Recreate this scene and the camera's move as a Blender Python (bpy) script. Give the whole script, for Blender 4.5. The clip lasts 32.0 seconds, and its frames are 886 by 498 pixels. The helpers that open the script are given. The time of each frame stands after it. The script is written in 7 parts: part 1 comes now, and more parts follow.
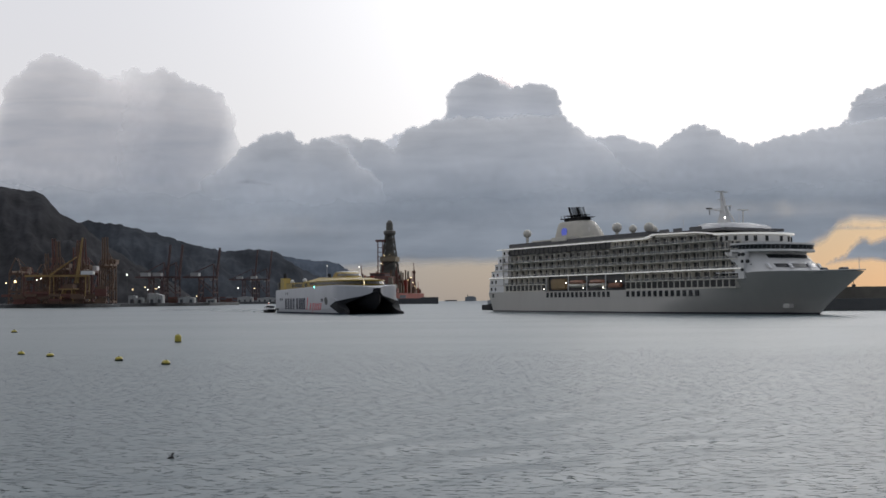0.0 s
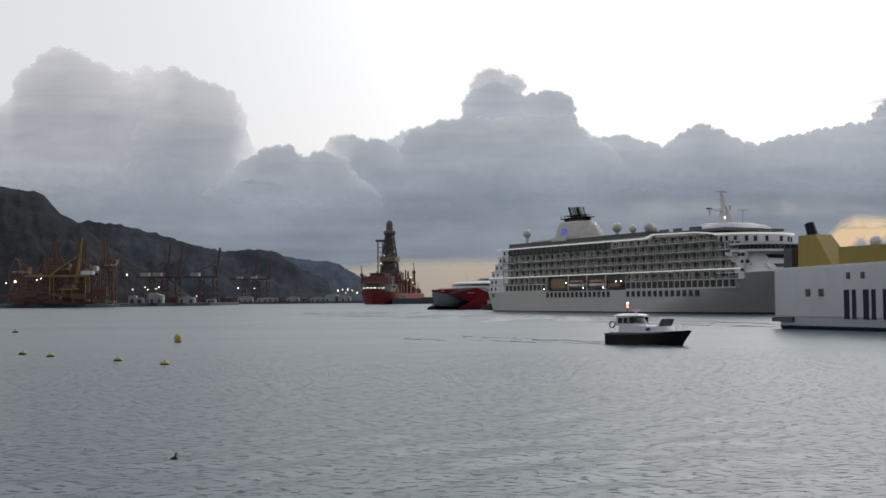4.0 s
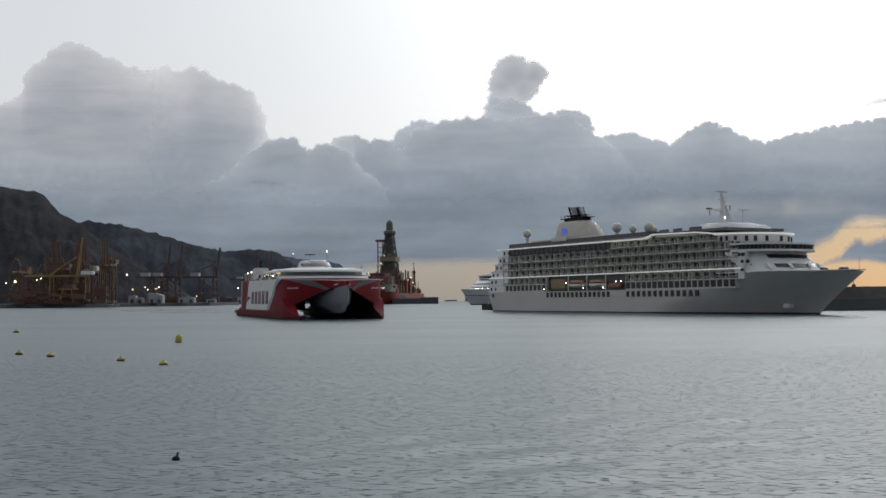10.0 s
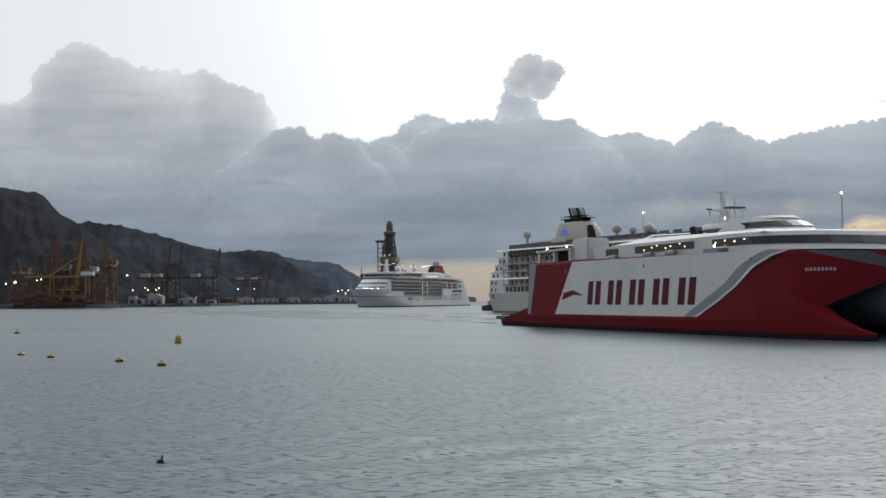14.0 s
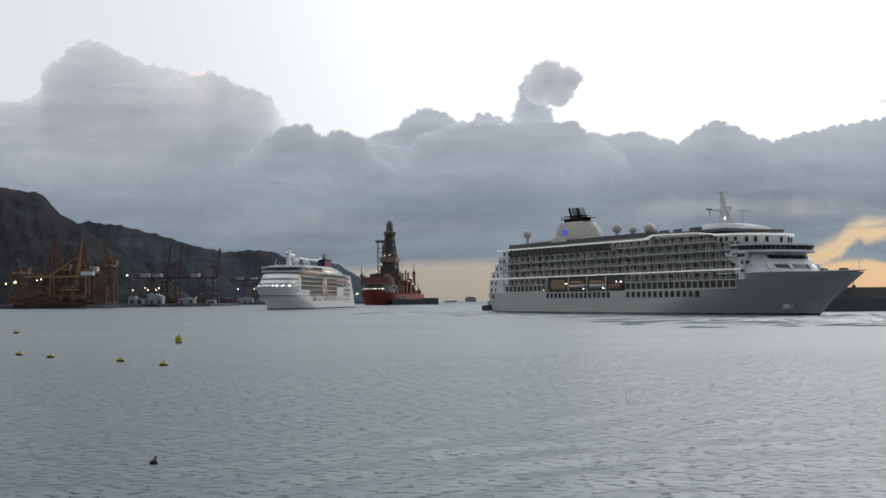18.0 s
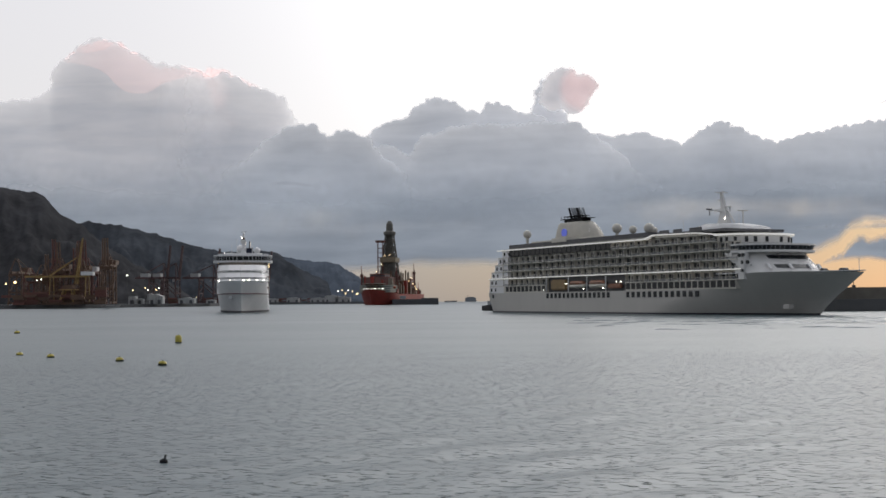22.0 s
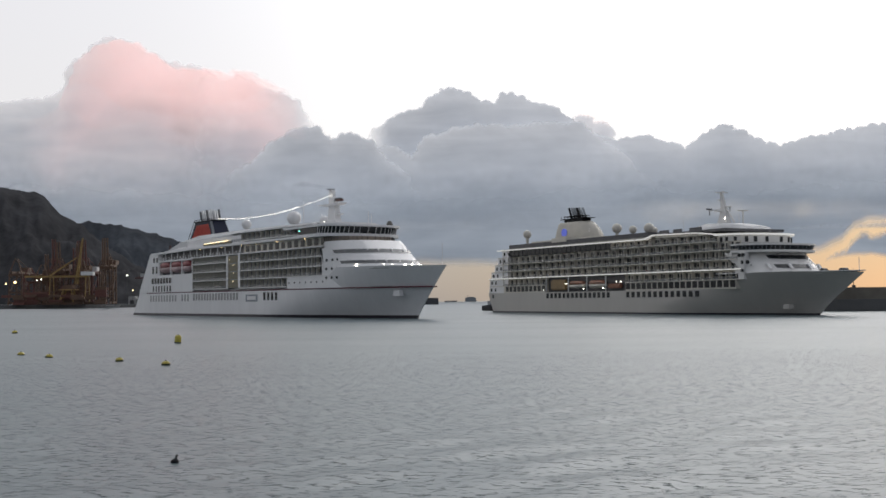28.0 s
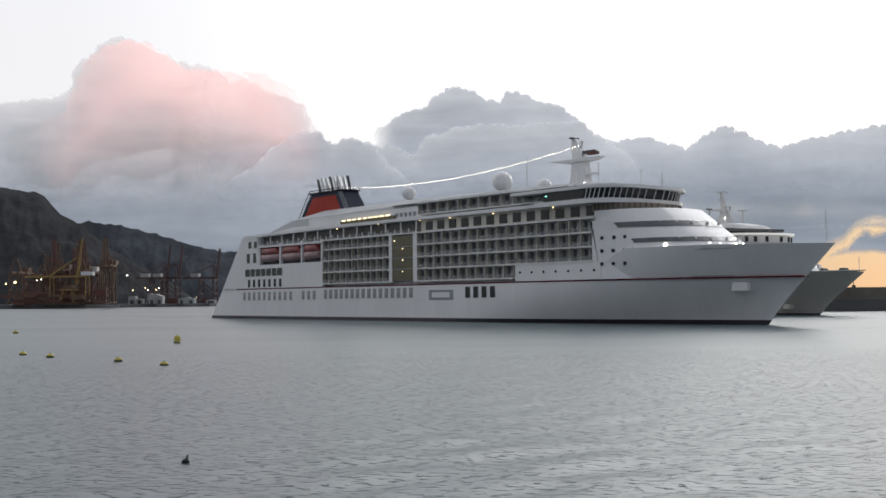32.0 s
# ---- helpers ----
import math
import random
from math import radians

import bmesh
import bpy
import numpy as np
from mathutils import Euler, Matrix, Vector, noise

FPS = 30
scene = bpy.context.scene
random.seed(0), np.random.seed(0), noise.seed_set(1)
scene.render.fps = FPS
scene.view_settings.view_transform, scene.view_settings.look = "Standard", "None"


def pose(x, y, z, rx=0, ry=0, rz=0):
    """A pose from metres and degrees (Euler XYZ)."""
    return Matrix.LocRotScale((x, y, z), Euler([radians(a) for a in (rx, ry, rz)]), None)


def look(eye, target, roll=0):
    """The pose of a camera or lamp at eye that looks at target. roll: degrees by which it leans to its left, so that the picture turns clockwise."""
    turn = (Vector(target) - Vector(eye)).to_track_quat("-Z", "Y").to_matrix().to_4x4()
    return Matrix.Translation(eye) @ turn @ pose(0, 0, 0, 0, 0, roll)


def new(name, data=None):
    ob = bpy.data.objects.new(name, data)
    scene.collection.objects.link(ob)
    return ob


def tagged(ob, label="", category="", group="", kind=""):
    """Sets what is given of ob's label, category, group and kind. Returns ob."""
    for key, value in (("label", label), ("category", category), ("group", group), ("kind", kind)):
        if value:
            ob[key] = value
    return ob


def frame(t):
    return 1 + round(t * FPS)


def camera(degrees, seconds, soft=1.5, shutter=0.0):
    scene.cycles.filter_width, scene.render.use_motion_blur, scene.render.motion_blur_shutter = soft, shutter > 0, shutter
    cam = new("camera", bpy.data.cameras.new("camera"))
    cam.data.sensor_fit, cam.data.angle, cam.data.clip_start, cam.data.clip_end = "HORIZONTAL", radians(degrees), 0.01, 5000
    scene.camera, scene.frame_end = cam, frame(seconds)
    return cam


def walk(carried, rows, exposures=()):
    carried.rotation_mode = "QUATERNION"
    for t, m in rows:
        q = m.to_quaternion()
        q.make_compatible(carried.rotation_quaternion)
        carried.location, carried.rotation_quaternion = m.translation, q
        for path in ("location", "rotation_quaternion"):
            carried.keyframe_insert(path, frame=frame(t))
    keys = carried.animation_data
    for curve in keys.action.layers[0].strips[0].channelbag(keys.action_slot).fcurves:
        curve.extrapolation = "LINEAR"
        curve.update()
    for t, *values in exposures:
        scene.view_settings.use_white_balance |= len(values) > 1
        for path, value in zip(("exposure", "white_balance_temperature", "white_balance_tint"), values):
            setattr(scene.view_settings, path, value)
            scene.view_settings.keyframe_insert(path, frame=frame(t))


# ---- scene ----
# ---- camera: it stands still on the shore, 5 m above the water ----
cam = camera(44.2, 32.0, soft=1.6)
LEVEL = Vector((0, 0, 5.32))
view = lambda tilt: look(LEVEL, LEVEL + Vector((0, math.cos(radians(tilt)), math.sin(radians(tilt)))), -0.459)
# the stand settles a hair's breadth once
walk(cam, [(0, view(2.665)), (13.6, view(2.665)), (13.9, view(2.703)), (32, view(2.703))], [(0, -0.12, 6480, 11), (3, -0.06, 6480, 10), (6, -0.12, 6450, 9), (9, -0.2, 6400, 8), (13, 0.05, 6350, 6), (18, -0.04, 6330, 7), (21, 0.01, 6600, 11), (25, -0.01, 6600, 11), (32, 0.17, 6560, 10)])

# ---- dawn sky: pale overhead and ahead, dimmer behind the camera, yellow low on the right ----
SUN_AZ = radians(30)
world = bpy.data.worlds.new("dawn_sky")
scene.world = world
world.use_nodes = True
wn, wl = world.node_tree.nodes, world.node_tree.links
wn.clear()


def wramp(source, stops):
    r = wn.new("ShaderNodeValToRGB")
    while len(r.color_ramp.elements) < len(stops):
        r.color_ramp.elements.new(0.5)
    for e, (p, c) in zip(r.color_ramp.elements, stops):
        e.position, e.color = p, (*c, 1)
    wl.new(source, r.inputs[0])
    return r.outputs[0]


geo = wn.new("ShaderNodeTexCoord")
sep = wn.new("ShaderNodeSeparateXYZ")
wl.new(geo.outputs["Generated"], sep.inputs[0])
# height above the horizon, 0 to 1
up = wn.new("ShaderNodeMapRange")
up.inputs["From Min"].default_value, up.inputs["From Max"].default_value = 0.0, 0.5
wl.new(sep.outputs["Z"], up.inputs["Value"])
clear = wramp(up.outputs[0], [(0.0, (0.30, 0.305, 0.31)), (0.08, (0.37, 0.368, 0.366)), (0.25, (0.77, 0.768, 0.785)), (0.54, (0.765, 0.77, 0.81)), (0.75, (0.95, 0.96, 0.99)), (1.0, (1.1, 1.12, 1.17))])
# yellow dawn glow low down toward the sun
toward = wn.new("ShaderNodeVectorMath")
toward.operation = "DOT_PRODUCT"
toward.inputs[1].default_value = (math.sin(SUN_AZ), math.cos(SUN_AZ), 0.2)
wl.new(geo.outputs["Generated"], toward.inputs[0])
glow = wn.new("ShaderNodeMapRange")
glow.inputs["From Min"].default_value, glow.inputs["From Max"].default_value = 0.52, 0.99
wl.new(toward.outputs["Value"], glow.inputs["Value"])
glow3 = wn.new("ShaderNodeMath")
glow3.operation = "POWER"
glow3.inputs[1].default_value = 3.5
wl.new(glow.outputs[0], glow3.inputs[0])
low = wramp(up.outputs[0], [(0.0, (0.42, 0.37, 0.285)), (0.12, (0.485, 0.435, 0.345)), (0.28, (1.45, 1.43, 1.42)), (0.54, (1.7, 1.7, 1.7)), (0.72, (3.9, 3.9, 3.9)), (1.0, (4.3, 4.32, 4.38))])
warm = wn.new("ShaderNodeMix")
warm.data_type = "RGBA"
wl.new(glow3.outputs[0], warm.inputs["Factor"])
wl.new(clear, warm.inputs[6])
wl.new(low, warm.inputs[7])
# the west, behind the camera, is still blue and dim
back = wn.new("ShaderNodeMapRange")
back.interpolation_type = "SMOOTHSTEP"
back.inputs["From Min"].default_value, back.inputs["From Max"].default_value = -0.55, 0.75
wl.new(sep.outputs["Y"], back.inputs["Value"])
west = wn.new("ShaderNodeMix")
west.data_type = "RGBA"
west.inputs[6].default_value = (0.36, 0.39, 0.45, 1)
wl.new(back.outputs[0], west.inputs["Factor"])
wl.new(warm.outputs[2], west.inputs[7])
sky = wn.new("ShaderNodeTexSky")
sky.sky_type, sky.sun_disc = "NISHITA", False
sky.sun_elevation, sky.sun_rotation = radians(3), SUN_AZ
dim = wn.new("ShaderNodeMix")
dim.data_type, dim.blend_type = "RGBA", "ADD"
dim.inputs["Factor"].default_value = 0.01
wl.new(west.outputs[2], dim.inputs[6])
wl.new(sky.outputs[0], dim.inputs[7])
shine = wn.new("ShaderNodeBackground")
shine.inputs["Strength"].default_value = 1.0
wl.new(dim.outputs[2], shine.inputs["Color"])
wl.new(shine.outputs[0], wn.new("ShaderNodeOutputWorld").inputs[0])

sun = new("sun", bpy.data.lights.new("sun", "SUN"))
sun.data.energy, sun.data.angle, sun.data.color = 0.25, radians(12), (1.0, 0.85, 0.68)
sun.matrix_world = look((0, 0, 0), (-math.sin(SUN_AZ), -math.cos(SUN_AZ), -0.12))


# ---- materials ----
def material(name, color, rough=0.5, metal=0.0, vary=0.12, scale=0.35, streak=False, bump=0.0, glow=None, power=0.0, spec=0.5, blend=1.0):
    """Paint, metal or ground with stains at two scales; streak: stains run down."""
    m = bpy.data.materials.new(name)
    m.use_nodes = True
    n, l = m.node_tree.nodes, m.node_tree.links
    b = n["Principled BSDF"]
    b.inputs["Base Color"].default_value = (*color, 1)
    b.inputs["Roughness"].default_value, b.inputs["Metallic"].default_value = rough, metal
    b.inputs["Specular IOR Level"].default_value = spec
    if glow:
        b.inputs["Emission Color"].default_value, b.inputs["Emission Strength"].default_value = (*glow, 1), power
    if vary:
        tc, mp = n.new("ShaderNodeTexCoord"), n.new("ShaderNodeMapping")
        mp.inputs["Scale"].default_value = (scale, scale, scale * (0.15 if streak else 1))
        a, f = n.new("ShaderNodeTexNoise"), n.new("ShaderNodeTexNoise")
        a.inputs["Scale"].default_value, a.inputs["Detail"].default_value = 1.0, 5
        f.inputs["Scale"].default_value, f.inputs["Detail"].default_value = 7.0, 4
        mx, rg, mc = n.new("ShaderNodeMath"), n.new("ShaderNodeMapRange"), n.new("ShaderNodeMix")
        mx.operation = "MULTIPLY_ADD"
        mx.inputs[1].default_value = 0.45
        rg.inputs["From Min"].default_value, rg.inputs["From Max"].default_value = 0.45, 1.0
        mc.data_type = "RGBA"
        mc.inputs[6].default_value = (*color, 1)
        mc.inputs[7].default_value = (*[c * (1 - vary * 2.4) + 0.02 * vary for c in color], 1)
        l.new(tc.outputs["Object"], mp.inputs[0])
        l.new(mp.outputs[0], a.inputs["Vector"])
        l.new(mp.outputs[0], f.inputs["Vector"])
        l.new(f.outputs[0], mx.inputs[0])
        l.new(a.outputs[0], mx.inputs[2])
        l.new(mx.outputs[0], rg.inputs[0])
        l.new(rg.outputs[0], mc.inputs["Factor"])
        l.new(mc.outputs[2], b.inputs["Base Color"])
        if bump:
            bp = n.new("ShaderNodeBump")
            bp.inputs["Strength"].default_value, bp.inputs["Distance"].default_value = bump, 0.3
            l.new(mx.outputs[0], bp.inputs["Height"])
            l.new(bp.outputs[0], b.inputs["Normal"])
    return m


WHITE = material("white_ship_paint", (0.71, 0.70, 0.695), 0.45, vary=0.05, scale=0.12, streak=True)
CREAM = material("cream_ship_paint", (0.58, 0.545, 0.475), 0.5, vary=0.06, scale=0.12, streak=True)
HULLGREY = material("white_hull_paint", (0.48, 0.458, 0.42), 0.45, vary=0.05, scale=0.05, streak=True)
DECK = material("pale_deck", (0.42, 0.41, 0.38), 0.7, vary=0.15)
GLASS = material("dark_window_glass", (0.02, 0.022, 0.024), 0.12, vary=0.0, spec=0.3)
DOORGLASS = material("balcony_glass_door", (0.028, 0.029, 0.03), 0.2, vary=0.2, scale=0.5, spec=0.3)
GREYDOOR = material("grey_glass_door", (0.11, 0.115, 0.12), 0.25, vary=0.25, scale=0.4)
BROWNGLASS = material("brown_tinted_glass", (0.10, 0.085, 0.035), 0.2, vary=0.2, scale=0.4)
NAVY = material("navy_paint", (0.012, 0.016, 0.04), 0.5, vary=0.15, spec=0.2)
RED = material("red_paint", (0.68, 0.075, 0.05), 0.5, vary=0.10, spec=0.25)
BOOT = material("dark_boot_topping", (0.036, 0.027, 0.035), 0.5, vary=0.2)
OFFWHITE = material("off_white_ship_paint", (0.66, 0.645, 0.62), 0.5, vary=0.06, scale=0.12, streak=True)
PALEWALL = material("pale_balcony_wall", (0.46, 0.43, 0.37), 0.6, vary=0.08, scale=0.3)
# grey with balcony shade put in for cabin walls; hull windows share it
CABINBACK = material("cabin_shade_and_window_grey", (0.40, 0.395, 0.385), 0.35, vary=0.3, scale=0.5)
CLEARRAIL = bpy.data.materials.new("clear_balcony_glass")
CLEARRAIL.use_nodes = True
sheer, glazed = CLEARRAIL.node_tree.nodes.new("ShaderNodeBsdfTransparent"), CLEARRAIL.node_tree.nodes.new("ShaderNodeMixShader")
glazed.inputs[0].default_value = 0.22
CLEARRAIL.node_tree.nodes["Principled BSDF"].inputs["Base Color"].default_value, CLEARRAIL.node_tree.nodes["Principled BSDF"].inputs["Roughness"].default_value = (0.35, 0.36, 0.36, 1), 0.1
CLEARRAIL.node_tree.links.new(sheer.outputs[0], glazed.inputs[1])
CLEARRAIL.node_tree.links.new(CLEARRAIL.node_tree.nodes["Principled BSDF"].outputs[0], glazed.inputs[2])
CLEARRAIL.node_tree.links.new(glazed.outputs[0], CLEARRAIL.node_tree.nodes["Material Output"].inputs[0])
GREYROOF = material("weathered_white_roof", (0.43, 0.435, 0.44), 0.6, vary=0.12, scale=0.1)
BLACK = material("black_paint", (0.014, 0.014, 0.016), 0.6, vary=0.2, spec=0.15)
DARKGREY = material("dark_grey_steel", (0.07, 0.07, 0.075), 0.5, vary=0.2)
MIDGREY = material("grey_paint", (0.26, 0.28, 0.30), 0.5, vary=0.12)
ORANGE = material("lifeboat_orange", (0.42, 0.10, 0.05), 0.5, vary=0.12)
CHROME = material("bright_exhaust_steel", (0.55, 0.55, 0.55), 0.3, 0.8, vary=0.1)
FERRYRED = material("deep_red_hull_paint", (0.17, 0.006, 0.012), 0.6, vary=0.10, scale=0.1, streak=True, spec=0.12)
MAROON = material("maroon_lettering", (0.10, 0.008, 0.02), 0.55, vary=0.1, spec=0.15)
YELLOW = material("yellow_superstructure_paint", (0.35, 0.24, 0.03), 0.45, vary=0.12, scale=0.15, streak=True)
SIGNRED = material("bright_red_lettering", (0.65, 0.06, 0.07), 0.5, vary=0.05)
RUST = material("rusty_red_hull", (0.30, 0.040, 0.026), 0.6, vary=0.2, scale=0.06, streak=True)
FOAM = material("thin_wake_foam", (0.42, 0.44, 0.46), 0.7, vary=0.25, scale=0.6, bump=0.4)
PALEGREY = material("pale_grey_bow_paint", (0.22, 0.23, 0.25), 0.5, vary=0.12, scale=0.1, streak=True)
STEELBROWN = material("weathered_brown_steel", (0.15, 0.082, 0.048), 0.6, vary=0.2, scale=0.1)
DERRICK = material("grey_brown_derrick", (0.13, 0.12, 0.10), 0.6, vary=0.2, scale=0.1)
CRANERED = material("faded_red_crane_paint", (0.16, 0.055, 0.04), 0.6, vary=0.2, scale=0.1)
TUNNEL = material("dark_tunnel_grey", (0.055, 0.05, 0.05), 0.7, vary=0.2, spec=0.2)
# gallery wall colour with the shade under the deck already in it
SHADEWALL = material("brown_grey_painted_shade", (0.155, 0.14, 0.13), 0.6, vary=0.35, scale=0.4)
BOATPINK = material("faded_pink_boat_hull", (0.40, 0.27, 0.27), 0.5, vary=0.2)
BOATRED = material("dull_red_boat_canopy", (0.25, 0.045, 0.045), 0.5, vary=0.15)
TAN = material("tan_grey_cladding", (0.25, 0.20, 0.15), 0.6, vary=0.2, scale=0.1)
DULLORANGE = material("weathered_orange_canopy", (0.30, 0.13, 0.075), 0.5, vary=0.15)
UMBERGLASS = material("umber_tinted_glass", (0.05, 0.035, 0.014), 0.2, vary=0.2, scale=0.4)
CRANEYEL = material("ochre_crane_paint", (0.38, 0.24, 0.08), 0.6, vary=0.2, scale=0.1)
CONCRETE = material("quay_concrete", (0.12, 0.12, 0.12), 0.8, vary=0.2, scale=0.05, bump=0.3)
CRANEDIM = material("dim_red_brown_steel", (0.10, 0.052, 0.05), 0.7, vary=0.2, scale=0.1)
ARMOUR = material("breakwater_concrete", (0.17, 0.155, 0.13), 0.85, vary=0.2, scale=0.05, bump=0.4)
SHED = material("pale_shed_cladding", (0.42, 0.42, 0.41), 0.6, vary=0.15, scale=0.05)
BUOYYEL = material("yellow_buoy_plastic", (0.50, 0.41, 0.05), 0.4, vary=0.15, scale=2)
BUOYDARK = material("weedy_dark_band", (0.035, 0.04, 0.015), 0.8, vary=0.3, scale=3)
LAMPW = material("white_deck_lamp", (0.8, 0.8, 0.8), 0.4, vary=0, glow=(1.0, 0.94, 0.82), power=7)
STRIPW = material("lit_white_deck_edge", (0.78, 0.78, 0.76), 0.4, vary=0, glow=(1.0, 0.97, 0.90), power=0.30)
STRIPY = material("warm_lit_strip", (0.8, 0.7, 0.5), 0.4, vary=0, glow=(1.0, 0.80, 0.45), power=2.5)
LAMPY = material("sodium_lamp", (0.8, 0.6, 0.3), 0.4, vary=0, glow=(1.0, 0.72, 0.36), power=4)
LAMPG = material("green_navigation_lamp", (0.1, 0.6, 0.4), 0.4, vary=0, glow=(0.2, 1.0, 0.8), power=5)
LAMPR = material("red_navigation_lamp", (0.7, 0.1, 0.1), 0.4, vary=0, glow=(1.0, 0.2, 0.15), power=5)
LAMPB = material("blue_lit_emblem", (0.12, 0.15, 0.6), 0.4, vary=0, glow=(0.2, 0.26, 1.0), power=0.22)


def painted(m, pts, color):
    """Paints a convex field, given by its corners (x, z) in turn, over a material in the object's own space."""
    n, l = m.node_tree.nodes, m.node_tree.links
    b = n["Principled BSDF"]
    tc, fac = n.new("ShaderNodeTexCoord"), None
    cx, cz = sum(p[0] for p in pts) / len(pts), sum(p[1] for p in pts) / len(pts)
    for (xa, za), (xb, zb) in zip(pts, pts[1:] + pts[:1]):
        nx, nz = za - zb, xb - xa
        if nx * (cx - xa) + nz * (cz - za) < 0:
            nx, nz = -nx, -nz
        dot, test = n.new("ShaderNodeVectorMath"), n.new("ShaderNodeMath")
        dot.operation, test.operation = "DOT_PRODUCT", "GREATER_THAN"
        dot.inputs[1].default_value = (nx, 0, nz)
        test.inputs[1].default_value = nx * xa + nz * za
        l.new(tc.outputs["Object"], dot.inputs[0])
        l.new(dot.outputs["Value"], test.inputs[0])
        if fac:
            both = n.new("ShaderNodeMath")
            both.operation = "MULTIPLY"
            l.new(fac, both.inputs[0])
            l.new(test.outputs[0], both.inputs[1])
            fac = both.outputs[0]
        else:
            fac = test.outputs[0]
    mix = n.new("ShaderNodeMix")
    mix.data_type = "RGBA"
    l.new(fac, mix.inputs["Factor"])
    l.new(b.inputs["Base Color"].links[0].from_socket, mix.inputs[6])
    mix.inputs[7].default_value = (*color, 1)
    l.new(mix.outputs[2], b.inputs["Base Color"])


# ---- mesh helpers ----
def quad_box(bm, x0, x1, y0, y1, z0, z1):
    v = [bm.verts.new((x, y, z)) for x in (x0, x1) for y in (y0, y1) for z in (z0, z1)]
    for a in ((0, 1, 3, 2), (4, 6, 7, 5), (0, 4, 5, 1), (2, 3, 7, 6), (0, 2, 6, 4), (1, 5, 7, 3)):
        bm.faces.new([v[i] for i in a])
    return bm


def box(x0, x1, y0, y1, z0, z1, bevel=0.0):
    bm = quad_box(bmesh.new(), x0, x1, y0, y1, z0, z1)
    if bevel:
        bmesh.ops.bevel(bm, geom=bm.edges[:], offset=bevel, segments=2, affect="EDGES")
    return bm


def prism(points, lo, hi, axis="y", bm=None):
    """A flat outline, extruded along an axis: y takes points (x, z), z takes (x, y), x takes (y, z)."""
    bm = bm or bmesh.new()
    place = {"y": lambda p, h: (p[0], h, p[1]), "z": lambda p, h: (p[0], p[1], h), "x": lambda p, h: (h, p[0], p[1])}[axis]
    a = [bm.verts.new(place(p, lo)) for p in points]
    b = [bm.verts.new(place(p, hi)) for p in points]
    bm.faces.new(a), bm.faces.new(b[::-1])
    for i in range(len(a)):
        j = (i + 1) % len(a)
        bm.faces.new((a[i], b[i], b[j], a[j]))
    bmesh.ops.recalc_face_normals(bm, faces=bm.faces[:])
    return bm


def tube(a, b, r, r2=None, n=8, bm=None):
    bm = bm or bmesh.new()
    a, b, r2 = Vector(a), Vector(b), r if r2 is None else r2
    q = (b - a).to_track_quat("Z", "Y")
    rings = [[bm.verts.new(c + q @ Vector((math.cos(2 * math.pi * k / n) * rr, math.sin(2 * math.pi * k / n) * rr, 0))) for k in range(n)] for c, rr in ((a, r), (b, r2))]
    for k in range(n):
        j = (k + 1) % n
        bm.faces.new((rings[0][k], rings[0][j], rings[1][j], rings[1][k]))
    bm.faces.new(rings[0][::-1]), bm.faces.new(rings[1])
    return bm


def ball(c, r, sub=2, bm=None, squash=1.0):
    bm = bm or bmesh.new()
    made = bmesh.ops.create_icosphere(bm, subdivisions=sub, radius=r)["verts"]
    for v in made:
        v.co = Vector(c) + Vector((v.co.x, v.co.y, v.co.z * squash))
    return bm


def loft(rings, bm=None, closed=True, caps=True):
    """Joins rings of equal length; closed rings get caps."""
    bm = bm or bmesh.new()
    rows = [[bm.verts.new(p) for p in ring] for ring in rings]
    n = len(rows[0])
    for a, b in zip(rows, rows[1:]):
        for k in range(n if closed else n - 1):
            j = (k + 1) % n
            bm.faces.new((a[k], a[j], b[j], b[k]))
    if caps and closed:
        bm.faces.new(rows[0][::-1]), bm.faces.new(rows[-1])
    bmesh.ops.recalc_face_normals(bm, faces=bm.faces[:])
    return bm


def mesh_of(name, bm, mat, smooth=0):
    me = bpy.data.meshes.new(name)
    bm.to_mesh(me)
    bm.free()
    me.materials.append(mat)
    if smooth:
        me.shade_smooth()
        me.set_sharp_from_angle(angle=radians(smooth))
    return me


def part(name, bm, mat, parent, label="", smooth=0):
    """Links a bmesh as one mesh object under a thing or a part."""
    ob = new(name, mesh_of(name, bm, mat, smooth))
    ob.parent = parent
    return tagged(ob, label)


def again(name, me, parent, x, y, z, turn=0, size=(1, 1, 1)):
    """One more object on a shared mesh."""
    ob = new(name, me)
    ob.parent = parent
    ob.location, ob.rotation_euler, ob.scale = (x, y, z), (0, 0, turn), size
    return ob


def thing(name, label, category, group="", kind=""):
    return tagged(new(name), label, category, group, kind)


def tier(x0, x1, hw, z0, z1, nose=0.0, rake=0.0, n=12, aft=0.0):
    """A deck-house storey: straight sides and an elliptic nose of that length; rake: how far the front leans back on the way up; aft: the same for its rear."""
    def ring(z, front, rear):
        pts = [(rear, -hw, z)]
        for k in range(n + 1):
            a = -math.pi / 2 + math.pi * k / n
            pts.append((front - nose + nose * math.cos(a), hw * math.copysign(abs(math.sin(a)) ** 0.75, math.sin(a)), z) if nose else (front, hw * (2 * k / n - 1), z))
        pts.append((rear, hw, z))
        return pts
    return loft([ring(z0, x1, x0), ring(z1, x1 - rake, x0 + aft)])


